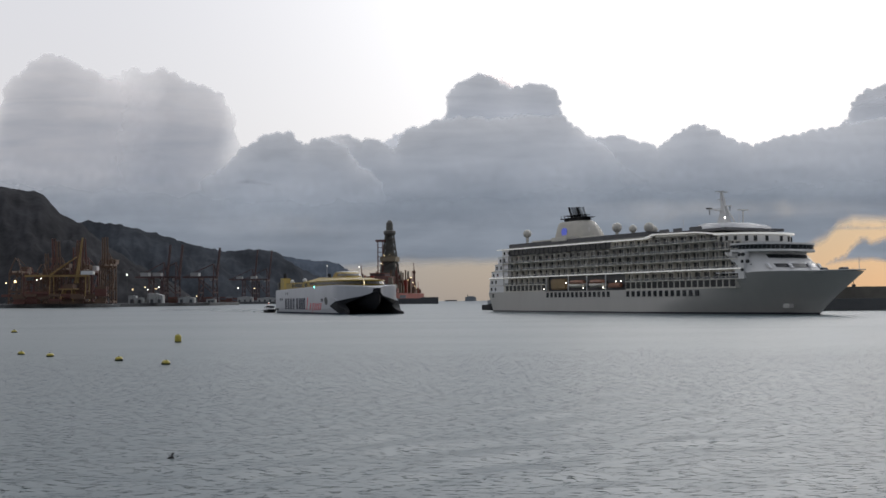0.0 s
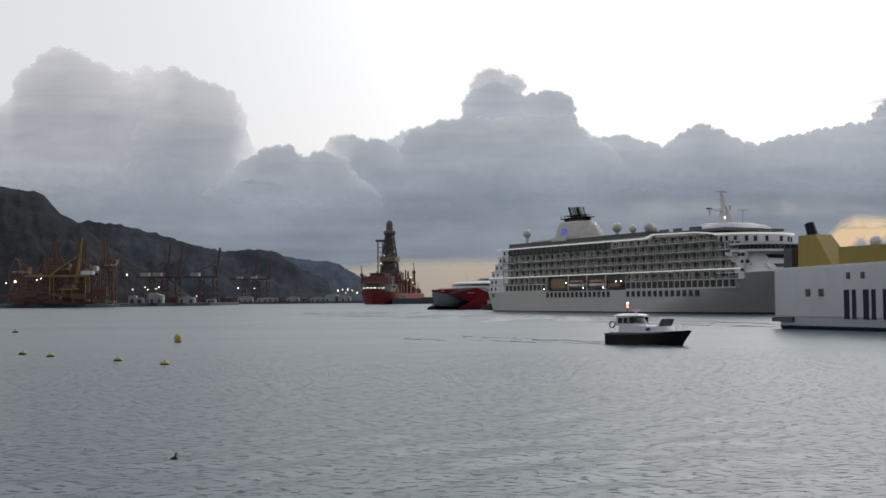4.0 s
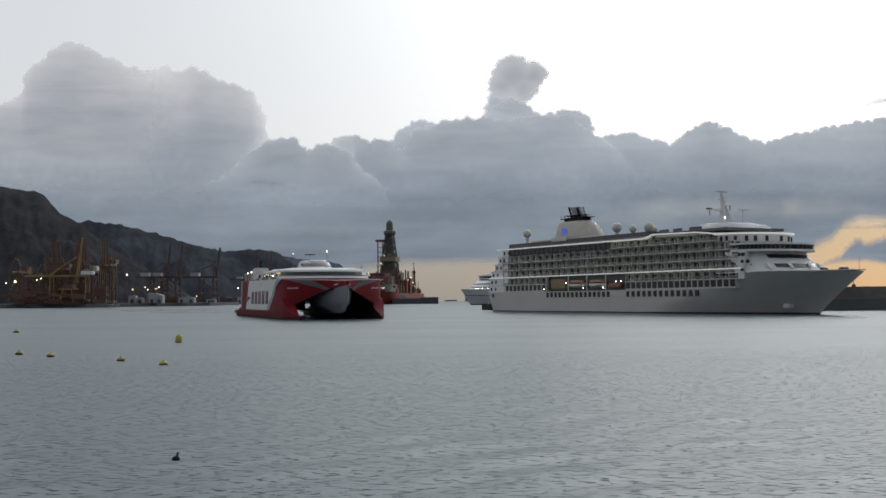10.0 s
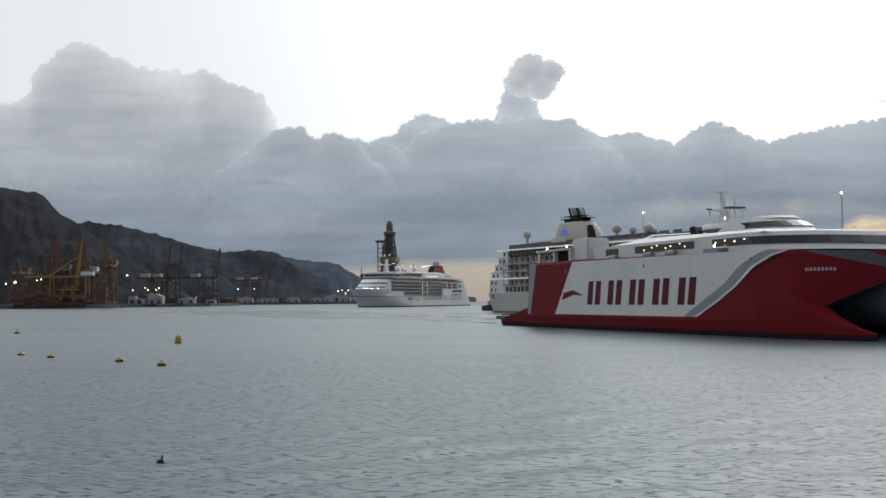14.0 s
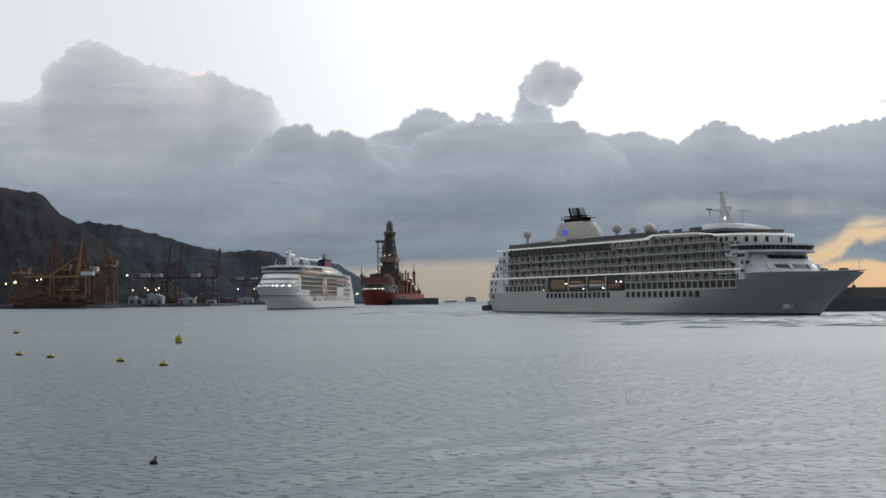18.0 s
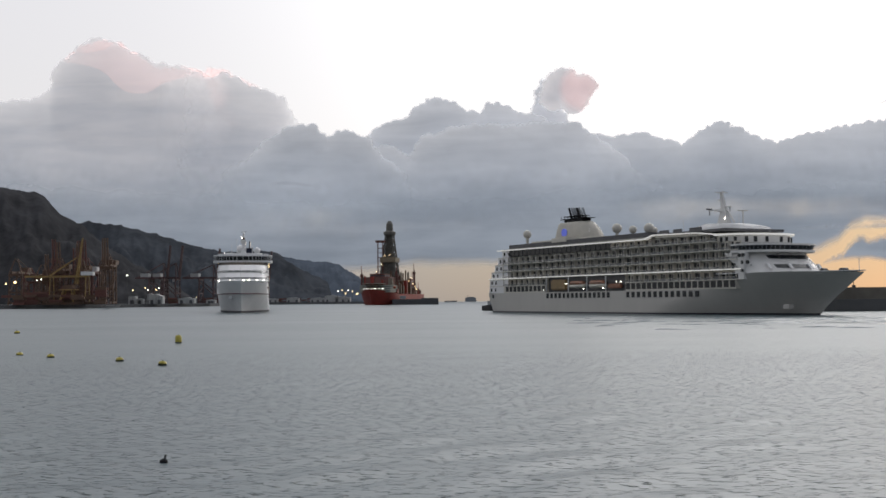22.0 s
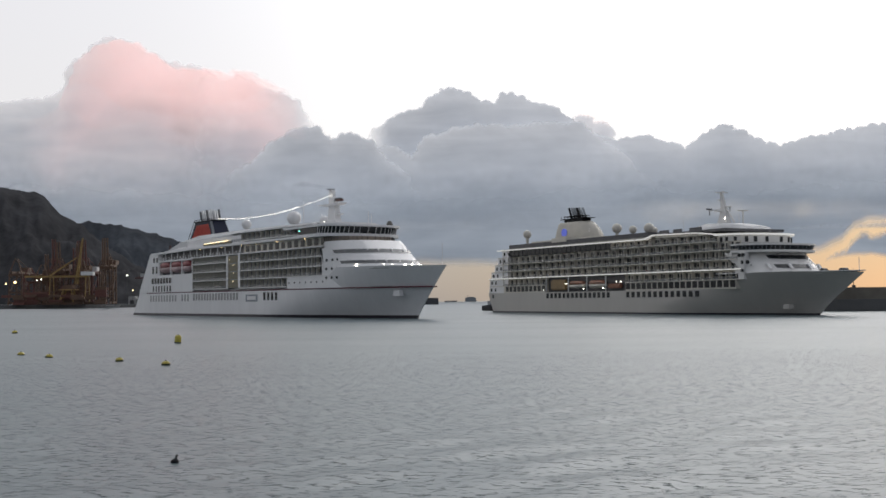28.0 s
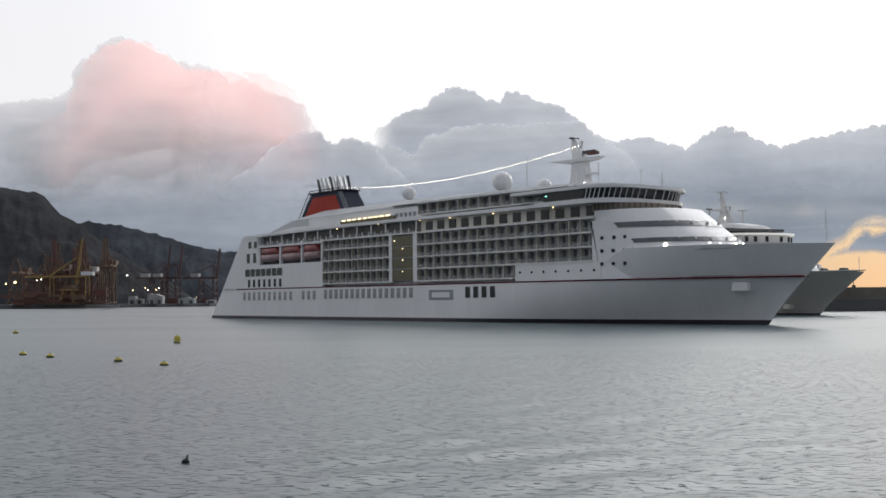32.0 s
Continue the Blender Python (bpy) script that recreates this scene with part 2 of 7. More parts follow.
def hull(x_stern, x_stem, breadth, levels, nu=44, flare=0.72):
    """Skin of a ship between levels z: x_stern(z), x_stem(z) give its ends, breadth(u, z) its half width at u from stern to stem."""
    rings = []
    for i in range(nu + 1):
        u = i / nu
        u = 1 - (1 - u) ** 1.35
        side = []
        for lv in levels:
            z = lv(u) if callable(lv) else lv
            x = x_stern(z) + u * (x_stem(z) - x_stern(z))
            side.append((x, breadth(u, z), z))
        rings.append([(x, -y, z) for x, y, z in side] + [(x, y, z) for x, y, z in side[::-1]])
    return loft(rings)


def lamp_row(parent, name, mat, pts, r=0.35, label=""):
    me = mesh_of(name, ball((0, 0, 0), r, 1), mat)
    for p in pts:
        tagged(again(name, me, parent, *p), label)


def balconies(ship, x0, x1, z0, rows, pitch, count, y, depth, wall, sign, rail_mat, slab=0.35, door_mat=None, wide=0.54, back=None, post_mat=None):
    """Rows of cabin balconies in a ship's side: slabs, dividers, glass doors and balustrades. y: the side's plane; sign: -1 starboard."""
    w = (x1 - x0) / count
    div = mesh_of("divider", box(-0.06, 0.06, 0, -sign * depth, 0, pitch - slab), post_mat or wall)
    door = mesh_of("balcony_door", box(-w * wide / 2, w * wide / 2, 0, 0.08, 0.05, pitch - slab - 0.35), door_mat or DOORGLASS)
    post = mesh_of("balcony_post", box(-0.11, 0.11, -0.06, 0.06, 0, pitch - slab), post_mat or wall)
    for r in range(rows):
        z = z0 + r * pitch
        part("balcony_slab", box(x0, x1, *sorted((sign * (y + 0.12), sign * (y - depth))), z - slab, z), wall, ship)
        part("balustrade", box(x0, x1, *sorted((sign * y, sign * (y - 0.06))), z + 0.004, z + pitch * 0.30), rail_mat, ship)
        part("cabin_wall", box(x0, x1, *sorted((sign * (y - depth), sign * (y - depth - 0.3))), z - slab, z + pitch - slab), back or wall, ship)
        for c in range(count):
            again("divider", div, ship, x0 + c * w, sign * (y - 0.08), z)
            for side in (-1, 1):
                again("balcony_door", door, ship, x0 + (c + 0.5 + side * (0.23 + 0.02 * ((c * 7 + r * 3) % 3 - 1))) * w, sign * (y - depth + 0.1), z)
            again("balcony_post", post, ship, x0 + c * w, sign * (y - 0.05), z)
        again("divider", div, ship, x1, sign * (y - 0.08), z)


def terraces(ship, x0, x1, z0, rows, pitch, count, y, depth, sign, seed):
    """Shallow cabin terraces: pale walls with uneven groups of narrow dark doors behind glass rails."""
    rng = random.Random(seed)
    w = (x1 - x0) / count
    high = pitch - 0.32
    doors = [mesh_of("terrace_door", box(-a / 2, a / 2, 0, 0.08, 0.02, high - 0.30 - 0.1 * k), DOORGLASS) for k, a in enumerate((0.9, 1.35, 2.0))]
    div = mesh_of("divider", box(-0.07, 0.07, 0, -sign * depth, 0, high), PALEWALL)
    for r in range(rows):
        z = z0 + r * pitch
        part("balcony_slab", box(x0, x1, *sorted((sign * (y + 0.12), sign * (y - depth))), z - 0.26, z), CREAM, ship)
        part("balustrade", box(x0, x1, *sorted((sign * y, sign * (y - 0.05))), z + 0.004, z + 0.80), CLEARRAIL, ship)
        part("hand_rail", box(x0, x1, *sorted((sign * (y + 0.02), sign * (y - 0.07))), z + 0.80, z + 0.86), CREAM, ship)
        part("cabin_wall", box(x0, x1, *sorted((sign * (y - depth), sign * (y - depth - 0.3))), z - 0.32, z + high), PALEWALL, ship)
        for c in range(count):
            again("divider", div, ship, x0 + c * w, sign * (y - 0.08), z)
            a = rng.choice((0, 1))
            again("terrace_door", doors[a], ship, x0 + (c + rng.uniform(0.18, 0.30)) * w, sign * (y - depth + 0.06), z)
            again("terrace_door", doors[rng.choice((1, 2, 2))], ship, x0 + (c + rng.uniform(0.62, 0.74)) * w, sign * (y - depth + 0.06), z)


def row_of(ship, name, mat, x0, x1, count, z, y, sign, w, h, deep=0.12, round_=False):
    """Equal windows along a side, slightly proud of the plating."""
    bm = tube((0, -deep, 0), (0, deep, 0), w / 2, n=12) if round_ else box(-w / 2, w / 2, -deep, deep, -h / 2, h / 2)
    me = mesh_of(name, bm, mat)
    for k in range(count):
        again(name, me, ship, x0 + (x1 - x0) * (k / max(count - 1, 1)), sign * y, z)


# ---- the harbour water: one sheet to the horizon, rippled near the shore ----
def water_material():
    m = bpy.data.materials.new("harbour_water")
    m.use_nodes = True
    n, l = m.node_tree.nodes, m.node_tree.links
    b = n["Principled BSDF"]
    b.inputs["Base Color"].default_value = (0.070, 0.100, 0.110, 1)
    b.inputs["Roughness"].default_value = 0.10
    b.inputs["IOR"].default_value = 1.33
    tc = n.new("ShaderNodeTexCoord")
    last = None
    for scale, detail, dist, strength, stretch in (((0.10, 0.15, 1), 4, 0.16, 0.5, 0), ((0.7, 1.5, 1), 3, 0.04, 0.6, 1), ((1.9, 5.2, 1), 2, 0.26, 1.0, 3), ((4.5, 7.0, 1), 3, 0.008, 0.5, 2)):
        mp, tx, bp = n.new("ShaderNodeMapping"), n.new("ShaderNodeTexNoise"), n.new("ShaderNodeBump")
        mp.inputs["Scale"].default_value = scale
        mp.inputs["Rotation"].default_value = (0, 0, 0.12 * stretch)
        tx.inputs["Scale"].default_value, tx.inputs["Detail"].default_value = 1.0, detail
        bp.inputs["Strength"].default_value, bp.inputs["Distance"].default_value = strength, dist
        l.new(tc.outputs["Object"], mp.inputs[0])
        l.new(mp.outputs[0], tx.inputs["Vector"])
        if stretch == 3:
            # scattered wavelets with steep faces
            crest = n.new("ShaderNodeMapRange")
            crest.interpolation_type = "SMOOTHSTEP"
            crest.inputs["From Min"].default_value, crest.inputs["From Max"].default_value = 0.565, 0.70
            l.new(tx.outputs[0], crest.inputs[0])
            # the breeze ruffles the water off the shore most
            sp, off = n.new("ShaderNodeSeparateXYZ"), n.new("ShaderNodeMapRange")
            l.new(tc.outputs["Object"], sp.inputs[0])
            l.new(sp.outputs["Y"], off.inputs["Value"])
            for key, value in (("From Min", 28.0), ("From Max", 120.0), ("To Min", 1.0), ("To Max", 0.04)):
                off.inputs[key].default_value = value
            ruffle = n.new("ShaderNodeMath")
            ruffle.operation = "MULTIPLY"
            l.new(crest.outputs[0], ruffle.inputs[0])
            l.new(off.outputs[0], ruffle.inputs[1])
            l.new(ruffle.outputs[0], bp.inputs["Height"])
        else:
            l.new(tx.outputs[0], bp.inputs["Height"])
        if last:
            l.new(last, bp.inputs["Normal"])
        last = bp.outputs[0]
    l.new(last, b.inputs["Normal"])
    # calm slicks and ruffled patches
    mp, tx, rg = n.new("ShaderNodeMapping"), n.new("ShaderNodeTexNoise"), n.new("ShaderNodeMapRange")
    mp.inputs["Scale"].default_value = (0.008, 0.03, 1)
    tx.inputs["Scale"].default_value, tx.inputs["Detail"].default_value = 1.0, 4
    rg.inputs["To Min"].default_value, rg.inputs["To Max"].default_value = 0.26, 0.38
    l.new(tc.outputs["Object"], mp.inputs[0])
    l.new(mp.outputs[0], tx.inputs["Vector"])
    l.new(tx.outputs[0], rg.inputs[0])
    l.new(rg.outputs[0], b.inputs["Roughness"])
    return m


def build_water():
    front = np.radians(np.linspace(-30, 30, 231))
    rest = np.radians(np.linspace(30, 330, 61)[1:-1])
    az = np.concatenate([front, rest])
    r = np.concatenate([[0.02, 0.7], np.geomspace(2.0, 9000.0, 430)])
    a, rr = np.meshgrid(az, r)
    x, y = np.sin(a) * rr, np.cos(a) * rr
    rng = np.random.default_rng(5)
    z = np.zeros_like(x)
    for k in range(26):
        wave = rng.uniform(1.2, 4.5)
        way = rng.normal(math.pi * 0.62, 0.55)
        z += 0.0022 * wave ** 0.7 * np.sin((x * math.cos(way) + y * math.sin(way)) * 2 * math.pi / wave + rng.uniform(0, 6.28))
    z *= 1.25 * np.clip(1.25 - rr / 220, 0, 1) * np.clip((29.9 - np.abs(np.degrees(np.arctan2(x, y)))) / 4, 0, 1)
    co = np.stack([x, y, z], -1).reshape(-1, 3)
    na, nr = len(az), len(r)
    i = (np.arange(nr - 1)[:, None] * na + np.arange(na)[None, :])
    j = (np.arange(nr - 1)[:, None] * na + (np.arange(na)[None, :] + 1) % na)
    quads = np.stack([i, i + na, j + na, j], -1).reshape(-1, 4)
    me = bpy.data.meshes.new("water")
    me.from_pydata(co.tolist(), [], quads.tolist())
    me.shade_smooth()
    me.materials.append(water_material())
    return tagged(new("water", me), "calm grey harbour water with small ripples", "water", kind="structure")


water = build_water()


# ---- clouds: relief banks of billows far behind everything, drifting to the right ----
def cloud_material(name, lit, shade, glow, opacity=1.0, pink=None, rim_tint=(1.22, 1.19, 1.18)):
    m = bpy.data.materials.new(name)
    m.use_nodes = True
    n, l = m.node_tree.nodes, m.node_tree.links
    n.clear()
    out, mix, clear = n.new("ShaderNodeOutputMaterial"), n.new("ShaderNodeMixShader"), n.new("ShaderNodeBsdfTransparent")
    add, dif, em = n.new("ShaderNodeAddShader"), n.new("ShaderNodeBsdfDiffuse"), n.new("ShaderNodeEmission")
    tc, mp, tx, rg, col = n.new("ShaderNodeTexCoord"), n.new("ShaderNodeMapping"), n.new("ShaderNodeTexNoise"), n.new("ShaderNodeMapRange"), n.new("ShaderNodeMix")
    mp.inputs["Scale"].default_value = (0.0013, 0.0013, 0.0042)
    tx.inputs["Scale"].default_value, tx.inputs["Detail"].default_value, tx.inputs["Roughness"].default_value = 1.0, 7, 0.55
    rg.inputs["From Min"].default_value, rg.inputs["From Max"].default_value = 0.34, 0.66
    col.data_type = "RGBA"
    col.inputs[6].default_value, col.inputs[7].default_value = (*shade, 1), (*lit, 1)
    l.new(tc.outputs["Object"], mp.inputs[0])
    l.new(mp.outputs[0], tx.inputs["Vector"])
    # long flat streaks laid over the soft patches
    mp3, tx3, sum3 = n.new("ShaderNodeMapping"), n.new("ShaderNodeTexNoise"), n.new("ShaderNodeMath")
    mp3.inputs["Scale"].default_value = (0.0018, 0.0018, 0.016)
    tx3.inputs["Scale"].default_value, tx3.inputs["Detail"].default_value, tx3.inputs["Distortion"].default_value = 1.0, 5, 0.6
    sum3.operation = "MULTIPLY_ADD"
    sum3.inputs[1].default_value, sum3.inputs[2].default_value = 0.45, -0.22
    l.new(tc.outputs["Object"], mp3.inputs[0])
    l.new(mp3.outputs[0], tx3.inputs["Vector"])
    l.new(tx3.outputs[0], sum3.inputs[0])
    both3 = n.new("ShaderNodeMath")
    l.new(tx.outputs[0], both3.inputs[0])
    l.new(sum3.outputs[0], both3.inputs[1])
    l.new(both3.outputs[0], rg.inputs[0])
    l.new(rg.outputs[0], col.inputs["Factor"])
    l.new(col.outputs[2], dif.inputs["Color"])
    # scattered light is put into the glow: dim bases, bright crowns and rims
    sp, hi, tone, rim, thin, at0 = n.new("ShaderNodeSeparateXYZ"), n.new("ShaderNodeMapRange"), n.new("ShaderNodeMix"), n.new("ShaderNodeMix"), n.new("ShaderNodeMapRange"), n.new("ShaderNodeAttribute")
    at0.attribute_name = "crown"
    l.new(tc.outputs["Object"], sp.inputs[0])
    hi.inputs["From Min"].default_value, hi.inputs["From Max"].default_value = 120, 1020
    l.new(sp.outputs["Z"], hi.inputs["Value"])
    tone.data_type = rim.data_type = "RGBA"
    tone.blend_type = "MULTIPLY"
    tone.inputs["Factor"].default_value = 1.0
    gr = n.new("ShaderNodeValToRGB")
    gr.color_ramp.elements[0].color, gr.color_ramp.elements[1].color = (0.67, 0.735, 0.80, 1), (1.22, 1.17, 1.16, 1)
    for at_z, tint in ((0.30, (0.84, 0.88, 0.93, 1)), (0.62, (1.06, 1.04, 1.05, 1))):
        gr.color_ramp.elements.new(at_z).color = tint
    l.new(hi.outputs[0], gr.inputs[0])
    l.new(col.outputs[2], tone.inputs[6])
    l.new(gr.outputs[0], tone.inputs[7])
    thin.inputs["From Min"].default_value, thin.inputs["From Max"].default_value = 0.0, 1.0
    thin.inputs["To Max"].default_value = 0.55
    l.new(at0.outputs["Fac"], thin.inputs["Value"])
    l.new(thin.outputs[0], rim.inputs["Factor"])
    l.new(tone.outputs[2], rim.inputs[6])
    rim.inputs[7].default_value = (*(pink or rim_tint), 1)
    l.new(rim.outputs[2], em.inputs["Color"])
    em.inputs["Strength"].default_value = glow
    l.new(dif.outputs[0], add.inputs[0])
    l.new(em.outputs[0], add.inputs[1])
    # wispy edge: the density stored on the mesh, frayed by fine noise
    at, fine, mp2 = n.new("ShaderNodeAttribute"), n.new("ShaderNodeTexNoise"), n.new("ShaderNodeMapping")
    at.attribute_name = "thickness"
    mp2.inputs["Scale"].default_value = (0.012, 0.012, 0.012)
    fine.inputs["Scale"].default_value, fine.inputs["Detail"].default_value = 1.0, 3.5
    l.new(tc.outputs["Object"], mp2.inputs[0])
    l.new(mp2.outputs[0], fine.inputs["Vector"])
    fray, edge = n.new("ShaderNodeMath"), n.new("ShaderNodeMapRange")
    fray.operation = "MULTIPLY_ADD"
    fray.inputs[1].default_value = 0.42
    l.new(fine.outputs[0], fray.inputs[0])
    l.new(at.outputs["Fac"], fray.inputs[2])
    edge.interpolation_type = "SMOOTHSTEP"
    edge.inputs["From Min"].default_value, edge.inputs["From Max"].default_value = 0.15, (1.25 if not pink else 2.0)
    edge.inputs["To Max"].default_value = opacity
    l.new(fray.outputs[0], edge.inputs[0])
    l.new(edge.outputs[0], mix.inputs[0])
    l.new(clear.outputs[0], mix.inputs[1])
    l.new(add.outputs[0], mix.inputs[2])
    l.new(mix.outputs[0], out.inputs[0])
    return m


FAR = 4300.0
K = FAR / 1930.8


def cloud(name, label, top, bottom, mat, seed, depth=FAR, soft=5.0, under=26.0, cell=2.6, size=1.0, relief=0.4, left=45.0, right=45.0, veil=0.0, tilt=0.0, spots=(), puffs=(), filled=True):
    """A bank of cloud, heaped from puffs that carry smaller puffs. top, bottom: outline heights over the sideways place, in view units (1931 to a slope of one).
    spots: ellipses that limit it; tilt: leans the crown toward the viewer; puffs: round masses (u, v, radius) that stand in for the top outline."""
    k = depth / 1930.8
    rng = np.random.default_rng(seed)
    tu, tv = np.array(top, float).T
    bu, bv = np.array(bottom, float).T
    u0, u1, v0, v1 = tu[0] - 30, tu[-1] + 30, bv.min() - 40, tv.max() + 45
    u, v = np.meshgrid(np.arange(u0, u1, cell), np.arange(v0, v1, cell))
    nv, nu = u.shape
    line = np.interp(u[0], tu, tv)
    s = np.broadcast_to(line, u.shape) - v
    if puffs:
        s = np.full(u.shape, -99.0)
        for cu, cv, r in puffs:
            s = np.maximum(s, r - np.hypot(u - cu, v - cv))
    rise = lambda a: 48 * size * (1 - np.exp(-np.clip(a, 0, None) / (70 * size)))
    inner = s - (14 * size if not puffs else 3)
    dens, height = inner.copy(), rise(inner)

    def add(cu, cv, r, lift, skin=True):
        i0, i1 = np.searchsorted(u[0], (cu - r - 20, cu + r + 20))
        j0, j1 = np.searchsorted(v[:, 0], (cv - r - 20, cv + r + 20))
        if i0 >= i1 or j0 >= j1:
            return
        d = np.hypot(u[j0:j1, i0:i1] - cu, v[j0:j1, i0:i1] - cv)
        if skin:
            dens[j0:j1, i0:i1] = np.maximum(dens[j0:j1, i0:i1], r - d)
        dome = lift + 0.75 * np.sqrt(np.clip(r * r - d * d, 0, None))
        height[j0:j1, i0:i1] = np.where(d < r, np.maximum(height[j0:j1, i0:i1], dome), height[j0:j1, i0:i1])

    def heap(cu, cv, r, way, lift, level):
        add(cu, cv, r, lift)
        if level == 0 or r < 4:
            return
        for _ in range(7):
            a = way + rng.normal(0, 0.95)
            q = r * rng.uniform(0.30, 0.58)
            f = r - q * rng.uniform(0.25, 0.75)
            heap(cu + f * math.cos(a), cv + f * math.sin(a), q, a, lift + 0.35 * r * rng.uniform(0.2, 1.0), level - 1)
    if puffs:
        for cu, cv, r in puffs:
            for a in (0.3, 1.0, 1.6, 2.3, 3.0):
                q = r * rng.uniform(0.4, 0.6)
                heap(cu + (r - q) * math.cos(a), cv + (r - q) * math.sin(a), q, a, 10 * size, 2)
    else:
        for (ua, va), (ub, vb) in zip(top, top[1:]):
            far = math.hypot(ub - ua, vb - va)
            nx, ny = -(vb - va) / far, (ub - ua) / far
            for f in np.arange(rng.uniform(0, 0.5), far, 17 * size):
                r = 33 * size * rng.uniform(0.5, 1.35)
                pu, pv = ua + (ub - ua) * f / far, va + (vb - va) * f / far
                if min((pu - tu[0]) / left, (tu[-1] - pu) / right) < 0.55:
                    continue
                heap(pu - nx * r * 1.08, pv - ny * r * 1.08, r, math.atan2(ny, nx), 6 * size, 1)
        for _ in range(filled * int((u1 - u0) * (tv.max() - v0) / (900 * size * size))):
            cu, cv, r = rng.uniform(u0, u1), rng.uniform(v0, tv.max()), size * rng.uniform(18, 62)
            deep = float(np.interp(cu, tu, tv)) - cv
            if deep > r:
                add(cu, cv, r, float(rise(deep)) - r * 0.56, False)
    base = (v - np.interp(u, bu, bv)) / under
    side = np.minimum((u - tu[0]) / left, (tu[-1] - u) / right)
    dens = np.minimum(np.minimum(dens / soft, base), side)
    if spots:
        m = np.full(u.shape, -2.0)
        for cu, cv, ru, rv in spots:
            m = np.maximum(m, 4.5 * (1 - np.hypot((u - cu) / ru, (v - cv) / rv)))
        dens = np.minimum(dens, m)
    if veil:
        w = int(110 / cell)
        broad = np.convolve(np.pad(line, w, mode="edge"), np.ones(2 * w + 1) / (2 * w + 1), "valid")
        dens = np.minimum(dens, 2.7 * np.exp(-np.clip(np.minimum(broad, line) - v, 0, None) / veil) - 0.25)
    dens = np.clip(dens, -1.5, 2.0)
    crown = np.exp(-np.clip(s, 0, None) / (70 * size)) * np.clip((v - 185) / 80, 0, 1)
    sharp = height.copy()
    for it in range(50):
        if it == 3:
            sharp = height.copy()
        height[1:-1, 1:-1] = (height[1:-1, 1:-1] * 2 + height[:-2, 1:-1] + height[2:, 1:-1] + height[1:-1, :-2] + height[1:-1, 2:]) / 6
    mixed = 0.16 + 0.84 * np.exp(-np.clip(s - 12, 0, None) / (75 * size))
    height = (sharp * mixed + height * (1 - mixed)) * relief + (v - v0) * tilt
    if tilt:
        height += 26 * np.sin(u / 83 + 1.0) * np.cos(v / 58) + 12 * np.sin(u / 31) * np.sin(v / 27 + 0.5)
    Y = -height * k
    X = u * (depth + Y) / 1930.8
    Z = 5.32 + v * (depth + Y) / 1930.8 - 0.00801 * X
    idx = np.arange(nu * nv).reshape(nv, nu)
    keep = (dens[:-1, :-1] > -0.6) | (dens[1:, 1:] > -0.6)
    q = np.stack([idx[:-1, :-1], idx[:-1, 1:], idx[1:, 1:], idx[1:, :-1]], -1)[keep]
    used, inv = np.unique(q, return_inverse=True)
    co = np.stack([X.ravel(), Y.ravel(), Z.ravel()], -1)[used]
    me = bpy.data.meshes.new(name)
    me.from_pydata(co.tolist(), [], inv.reshape(-1, 4).tolist())
    att = me.attributes.new("thickness", "FLOAT", "POINT")
    att.data.foreach_set("value", dens.ravel()[used].astype(np.float32))
    att = me.attributes.new("crown", "FLOAT", "POINT")
    att.data.foreach_set("value", crown.ravel()[used].astype(np.float32))
    me.shade_smooth()
    me.materials.append(mat)
    ob = tagged(new(name, me), label, "cloud", kind="structure")
    ob.location = (0, depth, 0)
    return ob


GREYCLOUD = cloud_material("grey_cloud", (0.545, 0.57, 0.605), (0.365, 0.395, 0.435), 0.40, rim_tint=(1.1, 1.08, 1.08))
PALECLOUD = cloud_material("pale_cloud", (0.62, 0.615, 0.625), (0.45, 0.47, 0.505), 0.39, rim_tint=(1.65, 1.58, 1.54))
# added veils of this material paint the pink sunrise light
PINKCLOUD = cloud_material("painted_pink_sunlight", (1.0, 0.66, 0.63), (0.9, 0.60, 0.58), 0.62, opacity=0.135, pink=(1.25, 0.74, 0.68))

def outline(*pts):
    """Cloud outline points from places right of the left edge and below the top of the view, in view units."""
    return [(x - 784, 531 - y) for x, y in pts]


foot = lambda pts, h: [(pts[0][0], h), (pts[-1][0], h)]
BASE = outline((-600, 262), (0, 268), (300, 280), (450, 296), (620, 300), (800, 288), (1000, 275), (1200, 275), (1400, 272), (1568, 255), (2000, 255))
cloud_base = cloud("cloud_base", "long flat layer of grey cloud over the horizon", BASE,
                   [(-1400, 30), (-560, 30), (-150, 44), (-60, 56), (100, 56), (300, 60), (560, 70), (650, 80), (690, 98), (712, 122), (740, 133), (800, 131), (1300, 132)], GREYCLOUD, 3, depth=FAR - 230, soft=110.0, under=24.0, relief=0.25, filled=False)
LEFT = outline((330, 350), (400, 300), (430, 278), (460, 250), (500, 224), (530, 218), (555, 224), (575, 238), (605, 228), (640, 240), (660, 262), (700, 300), (760, 350))
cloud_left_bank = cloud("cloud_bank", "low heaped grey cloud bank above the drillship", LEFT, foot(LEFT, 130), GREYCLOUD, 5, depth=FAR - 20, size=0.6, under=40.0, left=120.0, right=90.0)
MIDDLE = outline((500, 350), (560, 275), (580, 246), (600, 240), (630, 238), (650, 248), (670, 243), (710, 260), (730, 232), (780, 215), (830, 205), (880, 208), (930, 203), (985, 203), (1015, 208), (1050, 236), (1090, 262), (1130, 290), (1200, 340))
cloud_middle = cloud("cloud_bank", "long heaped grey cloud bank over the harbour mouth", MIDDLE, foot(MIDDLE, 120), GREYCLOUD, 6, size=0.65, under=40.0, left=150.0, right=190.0)
